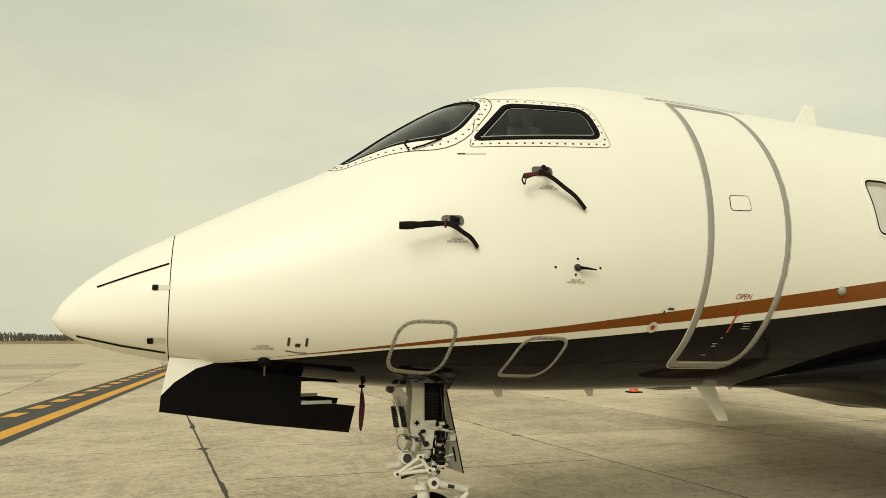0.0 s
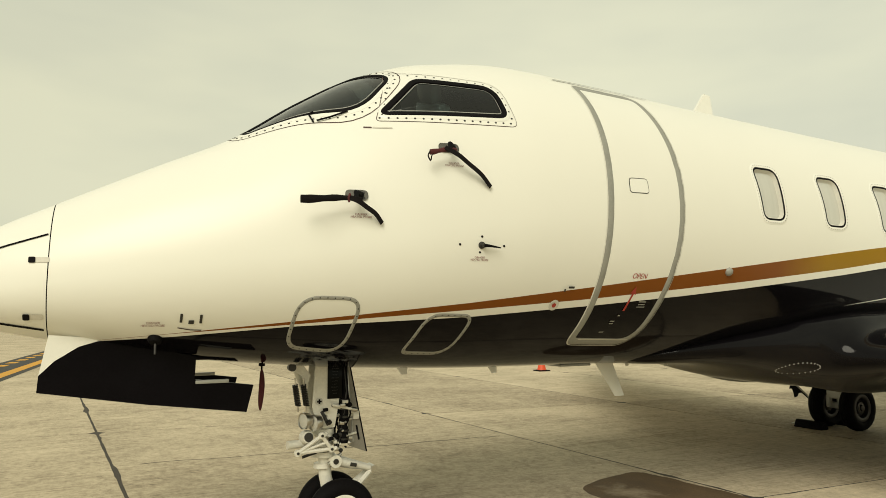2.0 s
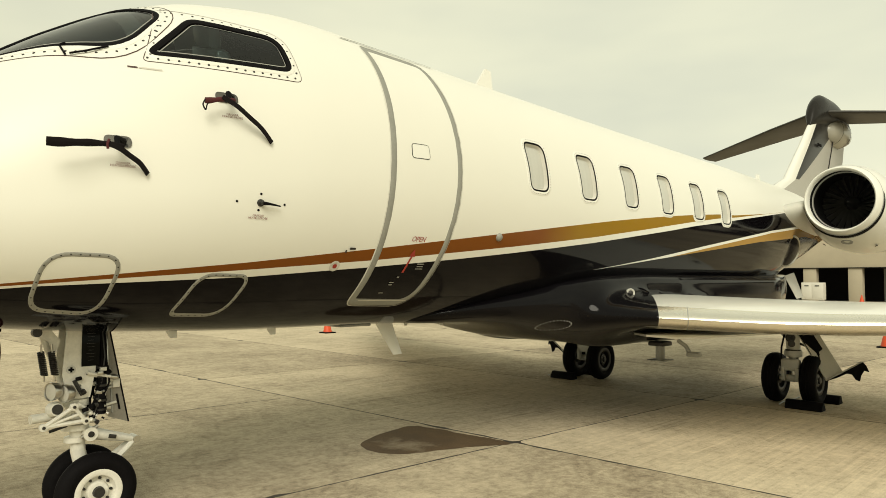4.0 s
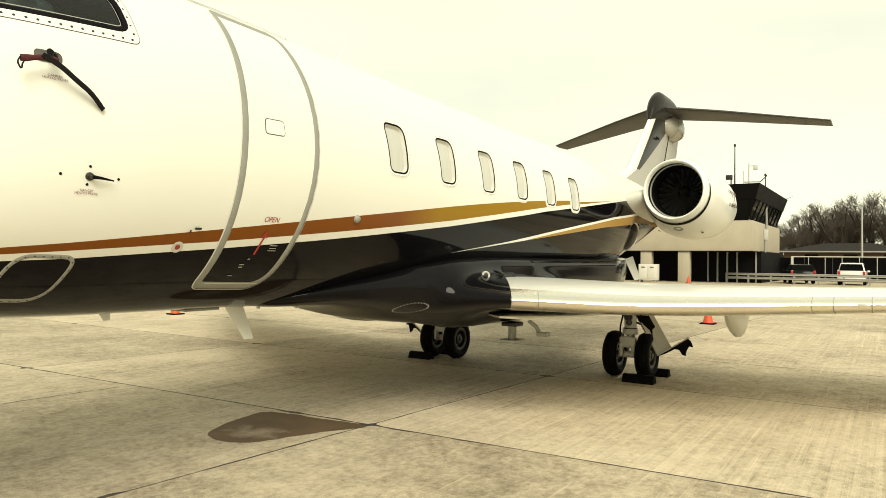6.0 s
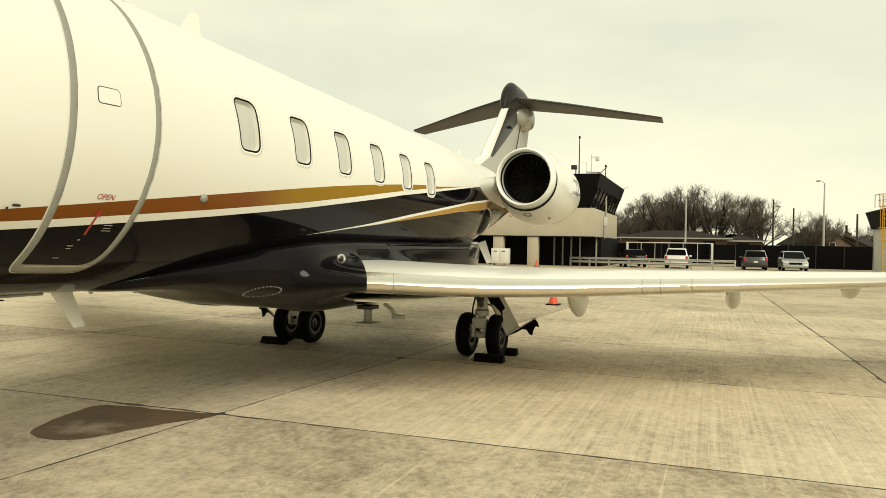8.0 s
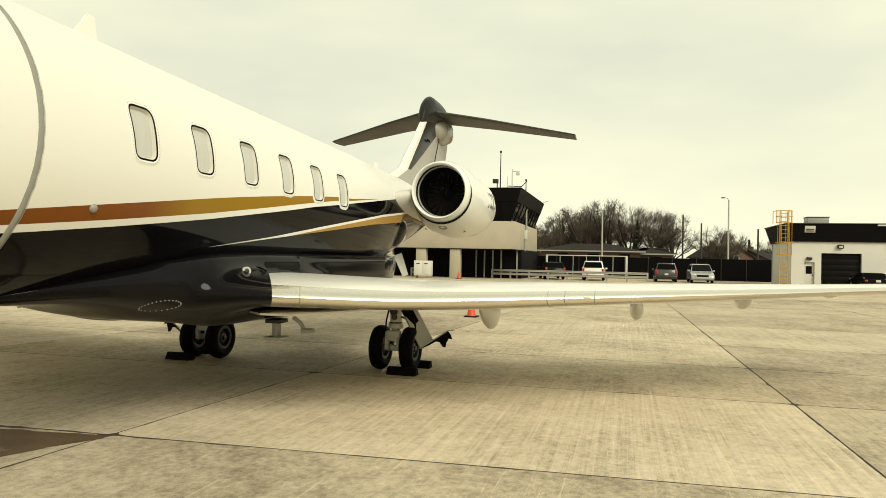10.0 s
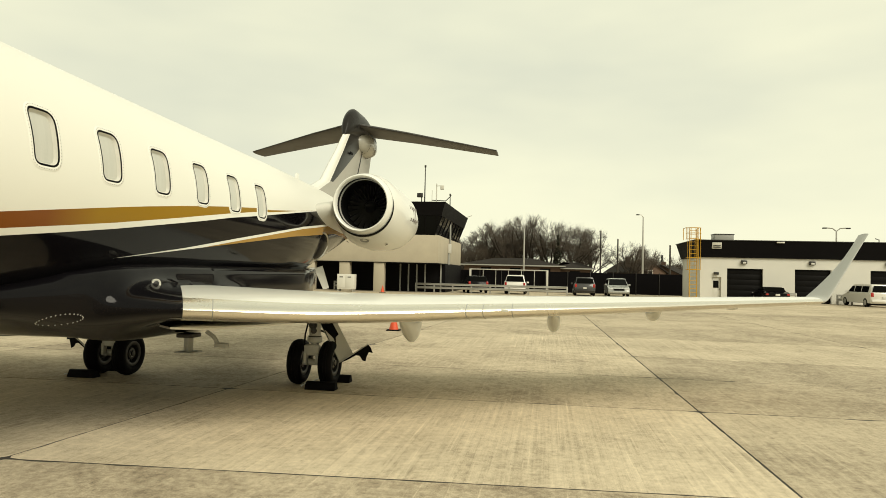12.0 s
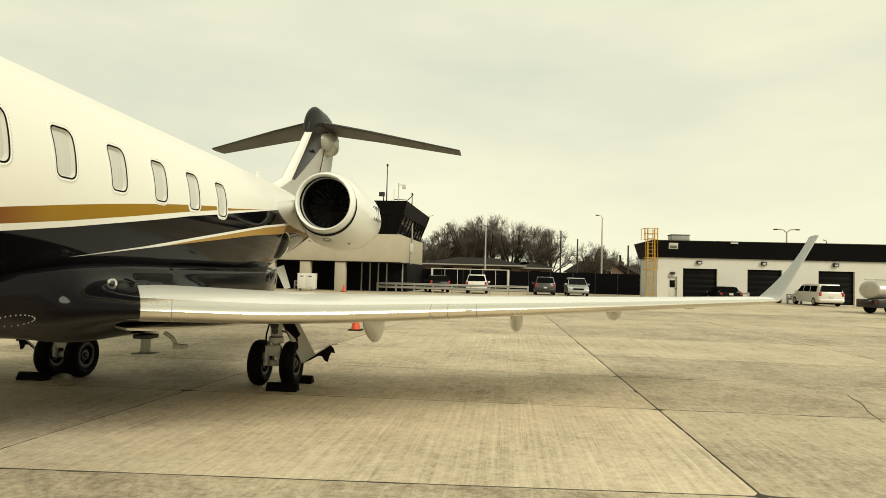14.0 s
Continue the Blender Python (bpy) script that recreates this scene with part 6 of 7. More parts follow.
def service_building():
    b = thing("service_building", "low white service building with black fascia and roller doors", "building")
    x0, x1, y0, y1 = 62.0, 69.5, -18.0, -52.0
    doors = [(-20.2, -23.1, 2.8), (-25.63, -28.5, 2.83), (-31.5, -34.45, 2.85), (-38.5, -41.5, 2.85)]
    edges = [y0, -18.95, -19.72] + [v for d in doors for v in d[:2]] + [y1]
    heights = [None, 2.05] + [h for d in doors for h in (None, d[2])] + [None]
    for k in range(len(edges) - 1):
        a, c = edges[k], edges[k + 1]
        h = heights[k]
        lo = 0.0 if h is None else h
        part("wall_panel", B((x0 + 0.15, (a + c) / 2, (lo + 3.75) / 2), (0.3, abs(c - a), 3.75 - lo)), M_whitewall, b, "white painted wall")
    part("side_wall", B(((x0 + x1) / 2 + 0.15, y0 - 0.15, 1.87), (x1 - x0 - 0.3, 0.3, 3.75)), M_whitewall, b, "white painted wall")
    part("back_wall", B((x1, (y0 + y1) / 2, 1.87), (0.3, 34, 3.75)), M_whitewall, b)
    rings = [[(x0 - o, y0 + o, z), (x1 + o, y0 + o, z), (x1 + o, y1, z), (x0 - o, y1, z)] for z, o in ((3.72, 0.15), (5.15, 0.55))]
    bm = bmesh.new()
    loft(bm, rings)
    part("fascia", bm, M_blackclad, b, "deep black flared fascia", smooth=False)
    part("roof_trim", B(((x0 + x1) / 2, (y0 + y1) / 2, 5.18), (x1 - x0 + 1.2, 35.2, 0.06)), M_dark_metal, b)
    for a, c, h in doors:
        d = part("roller_door", B((x0 + 0.28, (a + c) / 2, h / 2), (0.08, abs(c - a), h)), M_shutter, b, "dark closed roller door")
        for k in range(6):
            part("door_slat", B((x0 + 0.235, (a + c) / 2, h * (k + 0.5) / 6), (0.02, abs(c - a) - 0.1, h / 6 - 0.05), 0.006), M_shutter, d)
        l = part("wall_lamp", B((x0 - 0.10, (a + c) / 2 + 0.1, h + 0.55), (0.25, 0.45, 0.32), 0.04), M_dark_metal, b, "dark wall lamp")
        part("lamp_glass", B((x0 - 0.23, (a + c) / 2 + 0.1, h + 0.50), (0.02, 0.26, 0.14), 0.01), M_light_grey, l)
    d = part("side_door", B((x0 + 0.22, -19.335, 1.02), (0.06, 0.76, 2.04), 0.01), M_whitewall, b, "white personnel door")
    part("door_pane", B((x0 + 0.18, -19.335, 1.42), (0.02, 0.44, 0.62)), M_darkglass, d)
    part("door_knob", B((x0 + 0.16, -19.62, 1.0), (0.06, 0.06, 0.12), 0.01), M_dark_metal, d)
    part("door_lamp", B((x0 - 0.1, -19.3, 2.35), (0.2, 0.4, 0.22), 0.03), M_dark_metal, b)
    s = part("roof_sign", B((x0 - 0.42, -19.25, 4.72), (0.04, 0.78, 0.55), 0.01, Matrix.Rotation(-0.27, 4, "Y")), M_light_grey, b, "small pale sign with unreadable lines")
    for k in range(3):
        part("sign_line", B((x0 - 0.47 - 0.04 * (k - 1), -19.25, 4.86 - 0.15 * k), (0.02, 0.6, 0.07)), M_dark_metal, s)
    u = part("roof_unit", B((64.5, -20.4, 5.5), (1.4, 1.6, 0.66), 0.03), M_grey, b, "grey rooftop cooling unit")
    part("unit_cap", B((64.5, -20.4, 5.85), (1.5, 1.7, 0.06), 0.01), M_dark_metal, u)
    part("fascia_lamp", B((x0 - 0.6, -24.3, 5.05), (0.2, 0.6, 0.12), 0.02), M_light_grey, b)
    part("roof_camera", T([(63, -32.6, 5.1), (63, -32.6, 5.5), (63, -32.3, 5.6)], 0.05, 5), M_grey, b)
    # caged ladder
    lad = thing("caged_ladder", "yellow caged access ladder beside the white building", "ladder")
    for y in (-16.95, -17.55):
        part("rail", T([(61.2, y, 0.0), (61.2, y, 6.15)], 0.045, 6), M_yellow, lad)
    for k in range(18):
        part("rung", T([(61.2, -16.95, 0.35 + 0.33 * k), (61.2, -17.55, 0.35 + 0.33 * k)], 0.022, 5), M_yellow, lad)
    for z in (2.6, 3.6, 5.2, 5.7, 6.15):
        pts = [(61.2 - 0.65 * math.sin(math.pi * j / 10), -17.25 + 0.6 * math.cos(math.pi * j / 10), z) for j in range(11)]
        part("hoop", T(pts, 0.03, 5), M_yellow, lad)
    for j in range(1, 6):
        a = math.pi * j / 6
        part("cage_bar", T([(61.2 - 0.65 * math.sin(a), -17.25 + 0.6 * math.cos(a), 2.6), (61.2 - 0.65 * math.sin(a), -17.25 + 0.6 * math.cos(a), 6.15)], 0.02, 5), M_yellow, lad)
    for y in (-16.7, -17.8):
        part("handrail", T([(61.2, y, 5.2), (61.2, y, 6.2), (62.6, y, 6.2), (62.6, y, 5.2)], 0.03, 5), M_yellow, lad)


service_building()


def fence():
    f = thing("screen_fence", "tall black screened fence with posts", "fence", kind="structure")
    y = 24.0
    while y > -17.5:
        part("fence_screen", B((75.8, y - 1.2, 1.15), (0.05, 2.36, 2.24)), M_fence, f)
        part("fence_post", T([(75.75, y, 0), (75.75, y, 2.36)], 0.05, 6), M_dark_metal, f)
        y -= 2.4
    for y in (3.4, -5.0):
        part("pale_post", B((75.2, y, 1.2), (0.22, 0.22, 2.4), 0.02), M_light_grey, f, "pale gate post")
    part("gate_rail", T([(75.4, 3.4, 2.36), (75.4, -5.0, 2.36)], 0.05, 6), M_light_grey, f)
    for k in range(1, 6):
        part("gate_bar", T([(75.4, 3.4 - 1.4 * k, 0.1), (75.4, 3.4 - 1.4 * k, 2.36)], 0.03, 5), M_light_grey, f)


fence()


def bungalow(at, w, d, h, ridge, name="bungalow", wall=None):
    b = thing(name, "low brick house with dark brown hip roof behind a fence", "house", at=at)
    part("wall", B((0, 0, h / 2), (d, w, h)), wall or M_brick, b)
    o = 0.7
    bm = bmesh.new()
    base = [bm.verts.new(p) for p in ((-d / 2 - o, -w / 2 - o, h), (d / 2 + o, -w / 2 - o, h), (d / 2 + o, w / 2 + o, h), (-d / 2 - o, w / 2 + o, h))]
    r0, r1 = bm.verts.new((0, -w / 2 + d / 2, ridge)), bm.verts.new((0, w / 2 - d / 2, ridge))
    for f in ((base[0], base[1], r0), (base[1], base[2], r1, r0), (base[2], base[3], r1), (base[3], base[0], r0, r1), tuple(reversed(base))):
        bm.faces.new(f)
    bmesh.ops.recalc_face_normals(bm, faces=bm.faces)
    part("roof", bm, M_roof, b, "dark brown shingle roof", smooth=False)
    part("eave_board", B((-d / 2 - o, 0, h - 0.06), (0.06, w + 2 * o, 0.16)), M_grey, b, "grey gutter board")
    for k in range(max(1, int(w // 4))):
        wd = part("window", B((-d / 2 - 0.02, -w / 2 + 2 + 4 * k, h - 0.8), (0.06, 1.4, 0.8)), M_darkglass, b)
        part("sill", B((-d / 2 - 0.06, -w / 2 + 2 + 4 * k, h - 1.24), (0.12, 1.5, 0.06)), M_light_grey, wd)
    return b


bungalow((97, -0.2, 0), 13.0, 8.0, 3.2, 4.25)
bungalow((97.5, -8.2, 0), 5.0, 7.0, 2.95, 3.85)


def gable_house(at, w, h, ridge, turn):
    g = thing("gable_house", "small brick house with brown gable roof in the distance", "house", "far houses", at)
    g.rotation_euler = (0, 0, turn)
    bm = bmesh.new()
    loft(bm, [[(x, -w / 2, 0), (x, w / 2, 0), (x, w / 2, h), (x, 0, ridge - 0.1), (x, -w / 2, h)] for x in (-4, 4)])
    bmesh.ops.recalc_face_normals(bm, faces=bm.faces)
    part("wall", bm, M_brick, g, smooth=False)
    for s in (-1, 1):
        bm = bmesh.new()
        plate(bm, [(-4.4, s * (w / 2 + 0.4), h - 0.25), (4.4, s * (w / 2 + 0.4), h - 0.25), (4.4, 0, ridge), (-4.4, 0, ridge)], (0, 0, 0.15))
        part("roof", bm, M_roof, g, smooth=False)
    part("chimney", B((1.0, 0.9, ridge), (0.7, 0.7, 1.5)), M_brick, g)
    wd = part("window", B((-4.03, 0, h - 0.2), (0.06, 1.0, 0.9)), M_light_grey, g)
    part("pane", B((-4.07, 0, h - 0.2), (0.03, 0.8, 0.7)), M_darkglass, wd)


gable_house((122, -20.2, 0), 6.5, 3.0, 4.8, 0.5)
gable_house((126, -26.2, 0), 6.5, 2.7, 4.2, -0.4)


# ---- vehicles ----
def vehicle(name, label, at, turn, paint, length=4.8, width=1.92, height=1.75, style="suv"):
    """Nose towards +x before turning."""
    v = thing(name, label, "car", at=at)
    v.rotation_euler = (0, 0, turn)
    L, W, H = length, width, height
    if style == "sedan":
        low = [(-L / 2, 0.45), (-L / 2 + 0.02, 0.85), (-L / 2 + 0.5, 0.98), (-0.3, 0.95), (L / 2 - 1.2, 0.92), (L / 2 - 0.1, 0.72), (L / 2, 0.45)]
        cab = [(-L / 2 + 0.75, 0.95), (-L / 2 + 1.35, H), (0.2, H), (1.0, 0.93)]
    elif style == "van":
        low = [(-L / 2, 0.40), (-L / 2, 1.0), (-L / 2 + 0.1, 1.06), (0.6, 1.06), (L / 2 - 0.9, 0.98), (L / 2 - 0.08, 0.75), (L / 2, 0.42)]
        cab = [(-L / 2 + 0.06, 1.04), (-L / 2 + 0.28, H - 0.04), (-L / 2 + 0.7, H), (0.5, H - 0.02), (L / 2 - 0.95, 1.0)]
    else:
        low = [(-L / 2, 0.42), (-L / 2, 0.95), (-L / 2 + 0.1, 1.08), (0.4, 1.08), (L / 2 - 1.1, 1.03), (L / 2 - 0.1, 0.88), (L / 2, 0.45)]
        cab = [(-L / 2 + 0.08, 1.06), (-L / 2 + 0.38, H - 0.03), (-L / 2 + 0.9, H), (0.2, H - 0.02), (1.0, 1.05)]

    def body(profile, w0, w1, zbase, m, nm, parent, lb=""):
        bm = bmesh.new()
        ztop = max(z for _, z in profile)
        zmin = min(z for _, z in profile)

        def half(z, y):
            k = (z - zmin) / max(0.01, ztop - zmin)
            return y * (w0 + (w1 - w0) * k) / 2
        rings = []
        for y in (-1, -0.9, 0, 0.9, 1):
            ins = 0.05 if abs(y) == 1 else 0.0
            cx = sum(x for x, _ in profile) / len(profile)
            rings.append([(x - (ins if x > cx else -ins), half(z, y), z - (ins if z > (ztop + zmin) / 2 else -ins) * 0.5) for x, z in profile])
        loft(bm, rings)
        bmesh.ops.recalc_face_normals(bm, faces=bm.faces)
        return part(nm, bm, m, parent, lb)

    lowp = low + [(L / 2 - 0.1, 0.28), (-L / 2 + 0.1, 0.28)]
    b = body(lowp, W * 0.97, W, 0.28, paint, "body", v, "painted lower body")
    c = body(cab, W * 0.95, W * 0.76, 1.0, paint, "cabin", v, "painted roof and pillars")
    # glazing: rear, front and sides
    def quad(nm, pts, m, parent, thick=0.02):
        bm = bmesh.new()
        n = (Vector(pts[1]) - Vector(pts[0])).cross(Vector(pts[2]) - Vector(pts[0])).normalized()
        plate(bm, pts, n * thick)
        return part(nm, bm, m, parent, smooth=False)

    (xb, zb), (xt, zt) = cab[0], cab[1]
    f = 0.15
    quad("rear_window", [(xb + (xt - xb) * f - 0.015, s * W * 0.40 * k, zb + (zt - zb) * g) for s, k, g in ((-1, 1.05, f), (1, 1.05, f), (1, 0.9, 0.88), (-1, 0.9, 0.88))], M_darkglass, c)
    (xb, zb), (xt, zt) = cab[-1], cab[-2]
    quad("windscreen", [(xb + (xt - xb) * g + 0.015, s * W * 0.41 * k, zb + (zt - zb) * g) for s, k, g in ((-1, 1.05, 0.1), (1, 1.05, 0.1), (1, 0.9, 0.9), (-1, 0.9, 0.9))], M_darkglass, c)
    for s in (-1, 1):
        x0, x1 = cab[0][0] + 0.45, cab[-1][0] - 0.3
        for a, d in ((0.0, 0.32), (0.35, 0.66), (0.69, 0.97)):
            xa, xd = x0 + (x1 - x0) * a, x0 + (x1 - x0) * d
            sh = -0.45 if d > 0.9 else 0.0
            quad("side_window", [(xa, s * (W * 0.465), 1.12), (xd, s * (W * 0.465), 1.12), (xd + sh, s * (W * 0.40), H - 0.16), (xa + 0.04, s * (W * 0.40), H - 0.16)], M_darkglass, c)
        part("rear_lamp", B((-L / 2 + 0.03, s * (W / 2 - 0.14), 0.95 if style != "sedan" else 0.75), (0.10, 0.2, 0.32 if style != "sedan" else 0.14), 0.03), M_tail_red, b, "red tail lamp")
        part("head_lamp", B((L / 2 - 0.12, s * (W / 2 - 0.25), 0.74), (0.16, 0.36, 0.14), 0.03), M_head, b)
        part("mirror", B((1.0, s * (W / 2 + 0.09), 1.1), (0.12, 0.2, 0.15), 0.03), paint, c)
        for xw in (-L / 2 + 0.85, L / 2 - 0.9):
            t = part("wheel", lathe(bmesh.new(), [(-0.11, 0.2), (-0.11, 0.31), (-0.07, 0.345), (0.07, 0.345), (0.11, 0.31), (0.11, 0.2)], (xw, s * (W / 2 - 0.12), 0.345), (0, 1, 0), 24, cap=True), M_rubber, v, "black tyre")
            part("rim", lathe(bmesh.new(), [(0.0, 0.21), (0.012, 0.2), (0.0, 0.06), (0.012, 0.01)], (xw, s * (W / 2 - 0.005), 0.345), (0, s, 0), 18, cap=True), M_galv, t)
    part("rear_bumper", B((-L / 2 - 0.02, 0, 0.48), (0.16, W * 0.94, 0.22), 0.05), M_dark_metal if paint is not M_car_white else paint, b)
    part("front_bumper", B((L / 2 - 0.02, 0, 0.45), (0.16, W * 0.92, 0.22), 0.05), paint, b)
    part("grille", B((L / 2 - 0.005, 0, 0.66), (0.06, W * 0.5, 0.15), 0.02), M_rubber, b)
    part("plate_bar", B((-L / 2 - 0.02, 0, 0.72), (0.03, 0.32, 0.16), 0.005), M_light_grey, b)
    return v


vehicle("suv", "dark parked sport-utility car seen from behind", (66.5, 1.95, 0), 0.25, M_car_black, height=1.62, width=1.95)
vehicle("suv", "white parked sport-utility car seen from behind", (66.5, -2.05, 0), 0.0, M_car_white, height=1.80, width=2.0)
vehicle("suv", "dark grey parked sport-utility car", (68, -8.5, 0), 0.0, M_car_grey, height=1.75, width=1.95)
vehicle("minivan", "silver parked minivan facing the apron", (68, -11.6, 0), math.pi, M_car_silver, 4.9, 1.98, 1.72, "van")
vehicle("sedan", "black parked saloon car before a roller door", (59.6, -22.9, 0), -0.05, M_car_black, 4.6, 1.8, 1.32, "sedan")
vehicle("minivan", "white parked minivan with dark windows", (58.8, -29.9, 0), 0.03, M_car_white, 5.0, 1.98, 1.74, "van")


M_tank = mat("dirty_tank_metal", (0.50, 0.475, 0.41), 0.35, 0.35, vary=0.3, scale=1.4, bump=0.1)


def fuel_truck():
    v = thing("fuel_truck", "small white tank truck with black chassis and red emblem", "truck", at=(44.6, -26.75, 0))
    v.rotation_euler = (0, 0, radians(-76))
    v.scale = (0.9, 0.9, 0.9)
    bm = bmesh.new()
    rings = []
    for x, k in ((-0.02, 0.80), (0.0, 0.90), (0.05, 0.97), (0.15, 1.0), (4.35, 1.0), (4.45, 0.97), (4.5, 0.90), (4.52, 0.80)):
        rings.append([(x, 0.92 * k * math.cos(a), 1.60 + 0.62 * k * math.sin(a)) for a in [2 * math.pi * j / 32 for j in range(32)]])
    loft(bm, rings)
    bmesh.ops.recalc_face_normals(bm, faces=bm.faces)
    tank = part("tank", bm, M_tank, v, "dirty pale metal rounded tank")
    part("tank_rail", T([(0.1, -0.5, 2.30), (4.4, -0.5, 2.30)], 0.04, 6), M_galv, tank)
    part("tank_rail", T([(0.1, 0.5, 2.30), (4.4, 0.5, 2.30)], 0.04, 6), M_galv, tank)
    for y in (-1, 1):
        bm = bmesh.new()
        plate(bm, [(0.9, y * 1.01, 1.85), (1.3, y * 1.01, 1.55), (1.7, y * 1.01, 1.85), (1.4, y * 1.01, 1.72), (1.2, y * 1.01, 1.45)], (0, 0.02, 0))
        part("emblem", bm, M_redink, tank, "red angular emblem", smooth=False)
    part("chassis", B((2.9, 0, 0.82), (6.6, 0.9, 0.22), 0.03), M_dark_metal, v)
    part("rear_cabinet", B((0.25, 0, 0.70), (0.7, 2.0, 0.55), 0.04), M_dark_metal, v)
    part("cab", B((5.6, 0, 1.55), (1.7, 2.1, 1.7), 0.12), M_car_white, v)
    part("cab_side_window", B((5.75, 0, 1.95), (0.9, 2.13, 0.6), 0.05), M_darkglass, v)
    for x in (0.9, 5.5):
        for y in (-0.9, 0.9):
            t = part("wheel", lathe(bmesh.new(), [(-0.16, 0.28), (-0.16, 0.40), (-0.1, 0.44), (0.1, 0.44), (0.16, 0.40), (0.16, 0.28)], (x, y, 0.44), (0, 1, 0), 28, cap=True), M_rubber, v, "black truck tyre")
            part("rim", lathe(bmesh.new(), [(0.165, 0.26), (0.12, 0.22), (0.13, 0.1), (0.17, 0.02)], (x, y, 0.44), (0, 1 if y > 0 else -1, 0), 18, cap=True), M_light_grey, t)
    for y in (-0.8, 0.8):
        part("tail_lamp", B((-0.12, y, 0.78), (0.06, 0.22, 0.12), 0.02), M_tail_red, v)


fuel_truck()


# ---- street furniture ----
def cone(at, h=0.48):
    c = thing("traffic_cone", "orange traffic cone standing on concrete", "cone", "traffic cones", at)
    part("cone_body", lathe(bmesh.new(), [(0.03, h * 0.29), (h * 0.9, 0.045), (h, 0.035), (h + 0.002, 0.005)], (0, 0, 0), (0, 0, 1), 20), M_orange, c, "orange plastic cone")
    part("base", B((0, 0, 0.018), (h * 0.78, h * 0.78, 0.036), 0.01), M_rubber, c, "black square base")


cone((13.35, 12.5, 0))
cone((20.75, -0.6, 0))
cone((57.5, 8.9, 0), 0.6)


def guard_rail(y0, y1, x):
    g = thing("guard_rail", "pale steel guard rail on posts along the car park", "railing", "guard rails")
    for z in (0.42, 0.74):
        bm = bmesh.new()
        prof = [(0, -0.13), (-0.05, -0.08), (0, 0), (-0.05, 0.08), (0, 0.13), (0.02, 0.13), (0.02, -0.13)]
        loft(bm, [[(x + u, y, z + v * 0.8) for u, v in prof] for y in (y0, y1)])
        bmesh.ops.recalc_face_normals(bm, faces=bm.faces)
        part("rail", bm, M_galv, g, smooth=False)
    n = int(abs(y1 - y0) / 2) + 1
    for k in range(n + 1):
        part("post", B((x + 0.08, y0 + (y1 - y0) * k / n, 0.42), (0.1, 0.14, 0.84), 0.01), M_galv, g)


guard_rail(14.5, 12.9, 61.5)
guard_rail(7.2, -6.8, 63.5)
guard_rail(-23.6, -25.4, 61.0)
guard_rail(-28.6, -30.8, 61.0)


def utility_box():
    u = thing("utility_cabinet", "white two-door utility cabinet on legs", "cabinet", at=(57.5, 12.1, 0))
    part("body", B((0, 0, 0.85), (0.8, 1.5, 1.3), 0.03), M_whitewall, u)
    for y in (-0.36, 0.36):
        d = part("door", B((-0.41, y, 0.88), (0.03, 0.68, 1.1), 0.01), M_whitewall, u)
        part("vent", B((-0.43, y, 1.25), (0.02, 0.3, 0.08)), M_dark_metal, d)
        part("leg", B((0, y * 1.8, 0.1), (0.7, 0.1, 0.2)), M_galv, u)


utility_box()


def lamp_post(at, h, arms=1):
    p = thing("street_lamp", "tall pale street lamp in the car park", "lamp", "street lamps", at)
    part("pole", T([(0, 0, 0), (0, 0, h * 0.6), (0, 0, h - 0.3)], [0.13, 0.10, 0.07], 8), M_galv, p)
    for s in ((1,) if arms == 1 else (-1, 1)):
        reach = 0.55 if arms == 1 else 1.0
        part("arm", T([(0, 0, h - 0.35), (0, s * reach * 0.35, h - 0.05), (0, s * reach, h)], 0.06, 6), M_galv, p)
        part("head", B((0, s * (reach + 0.12), h - 0.03), (0.3, 0.42, 0.13), 0.05), M_dark_metal, p, "dark lamp head")


lamp_post((90, -17.0, 0), 9.97)
lamp_post((88, -2.0, 0), 8.1)
lamp_post((75, -34.0, 0), 7.4, 2)


def pole(at, h):
    p = thing("utility_pole", "bare wooden utility pole behind the fence", "pole", "utility poles", at)
    part("shaft", T([(0, 0, 0), (0, 0, h)], [0.14, 0.10], 8), M_bark, p)


for xx, yy, hh in ((92, -20.7, 6.2), (104, -12.8, 8.8), (104, -15.3, 7.6)):
    pole((xx, yy, 0), hh)


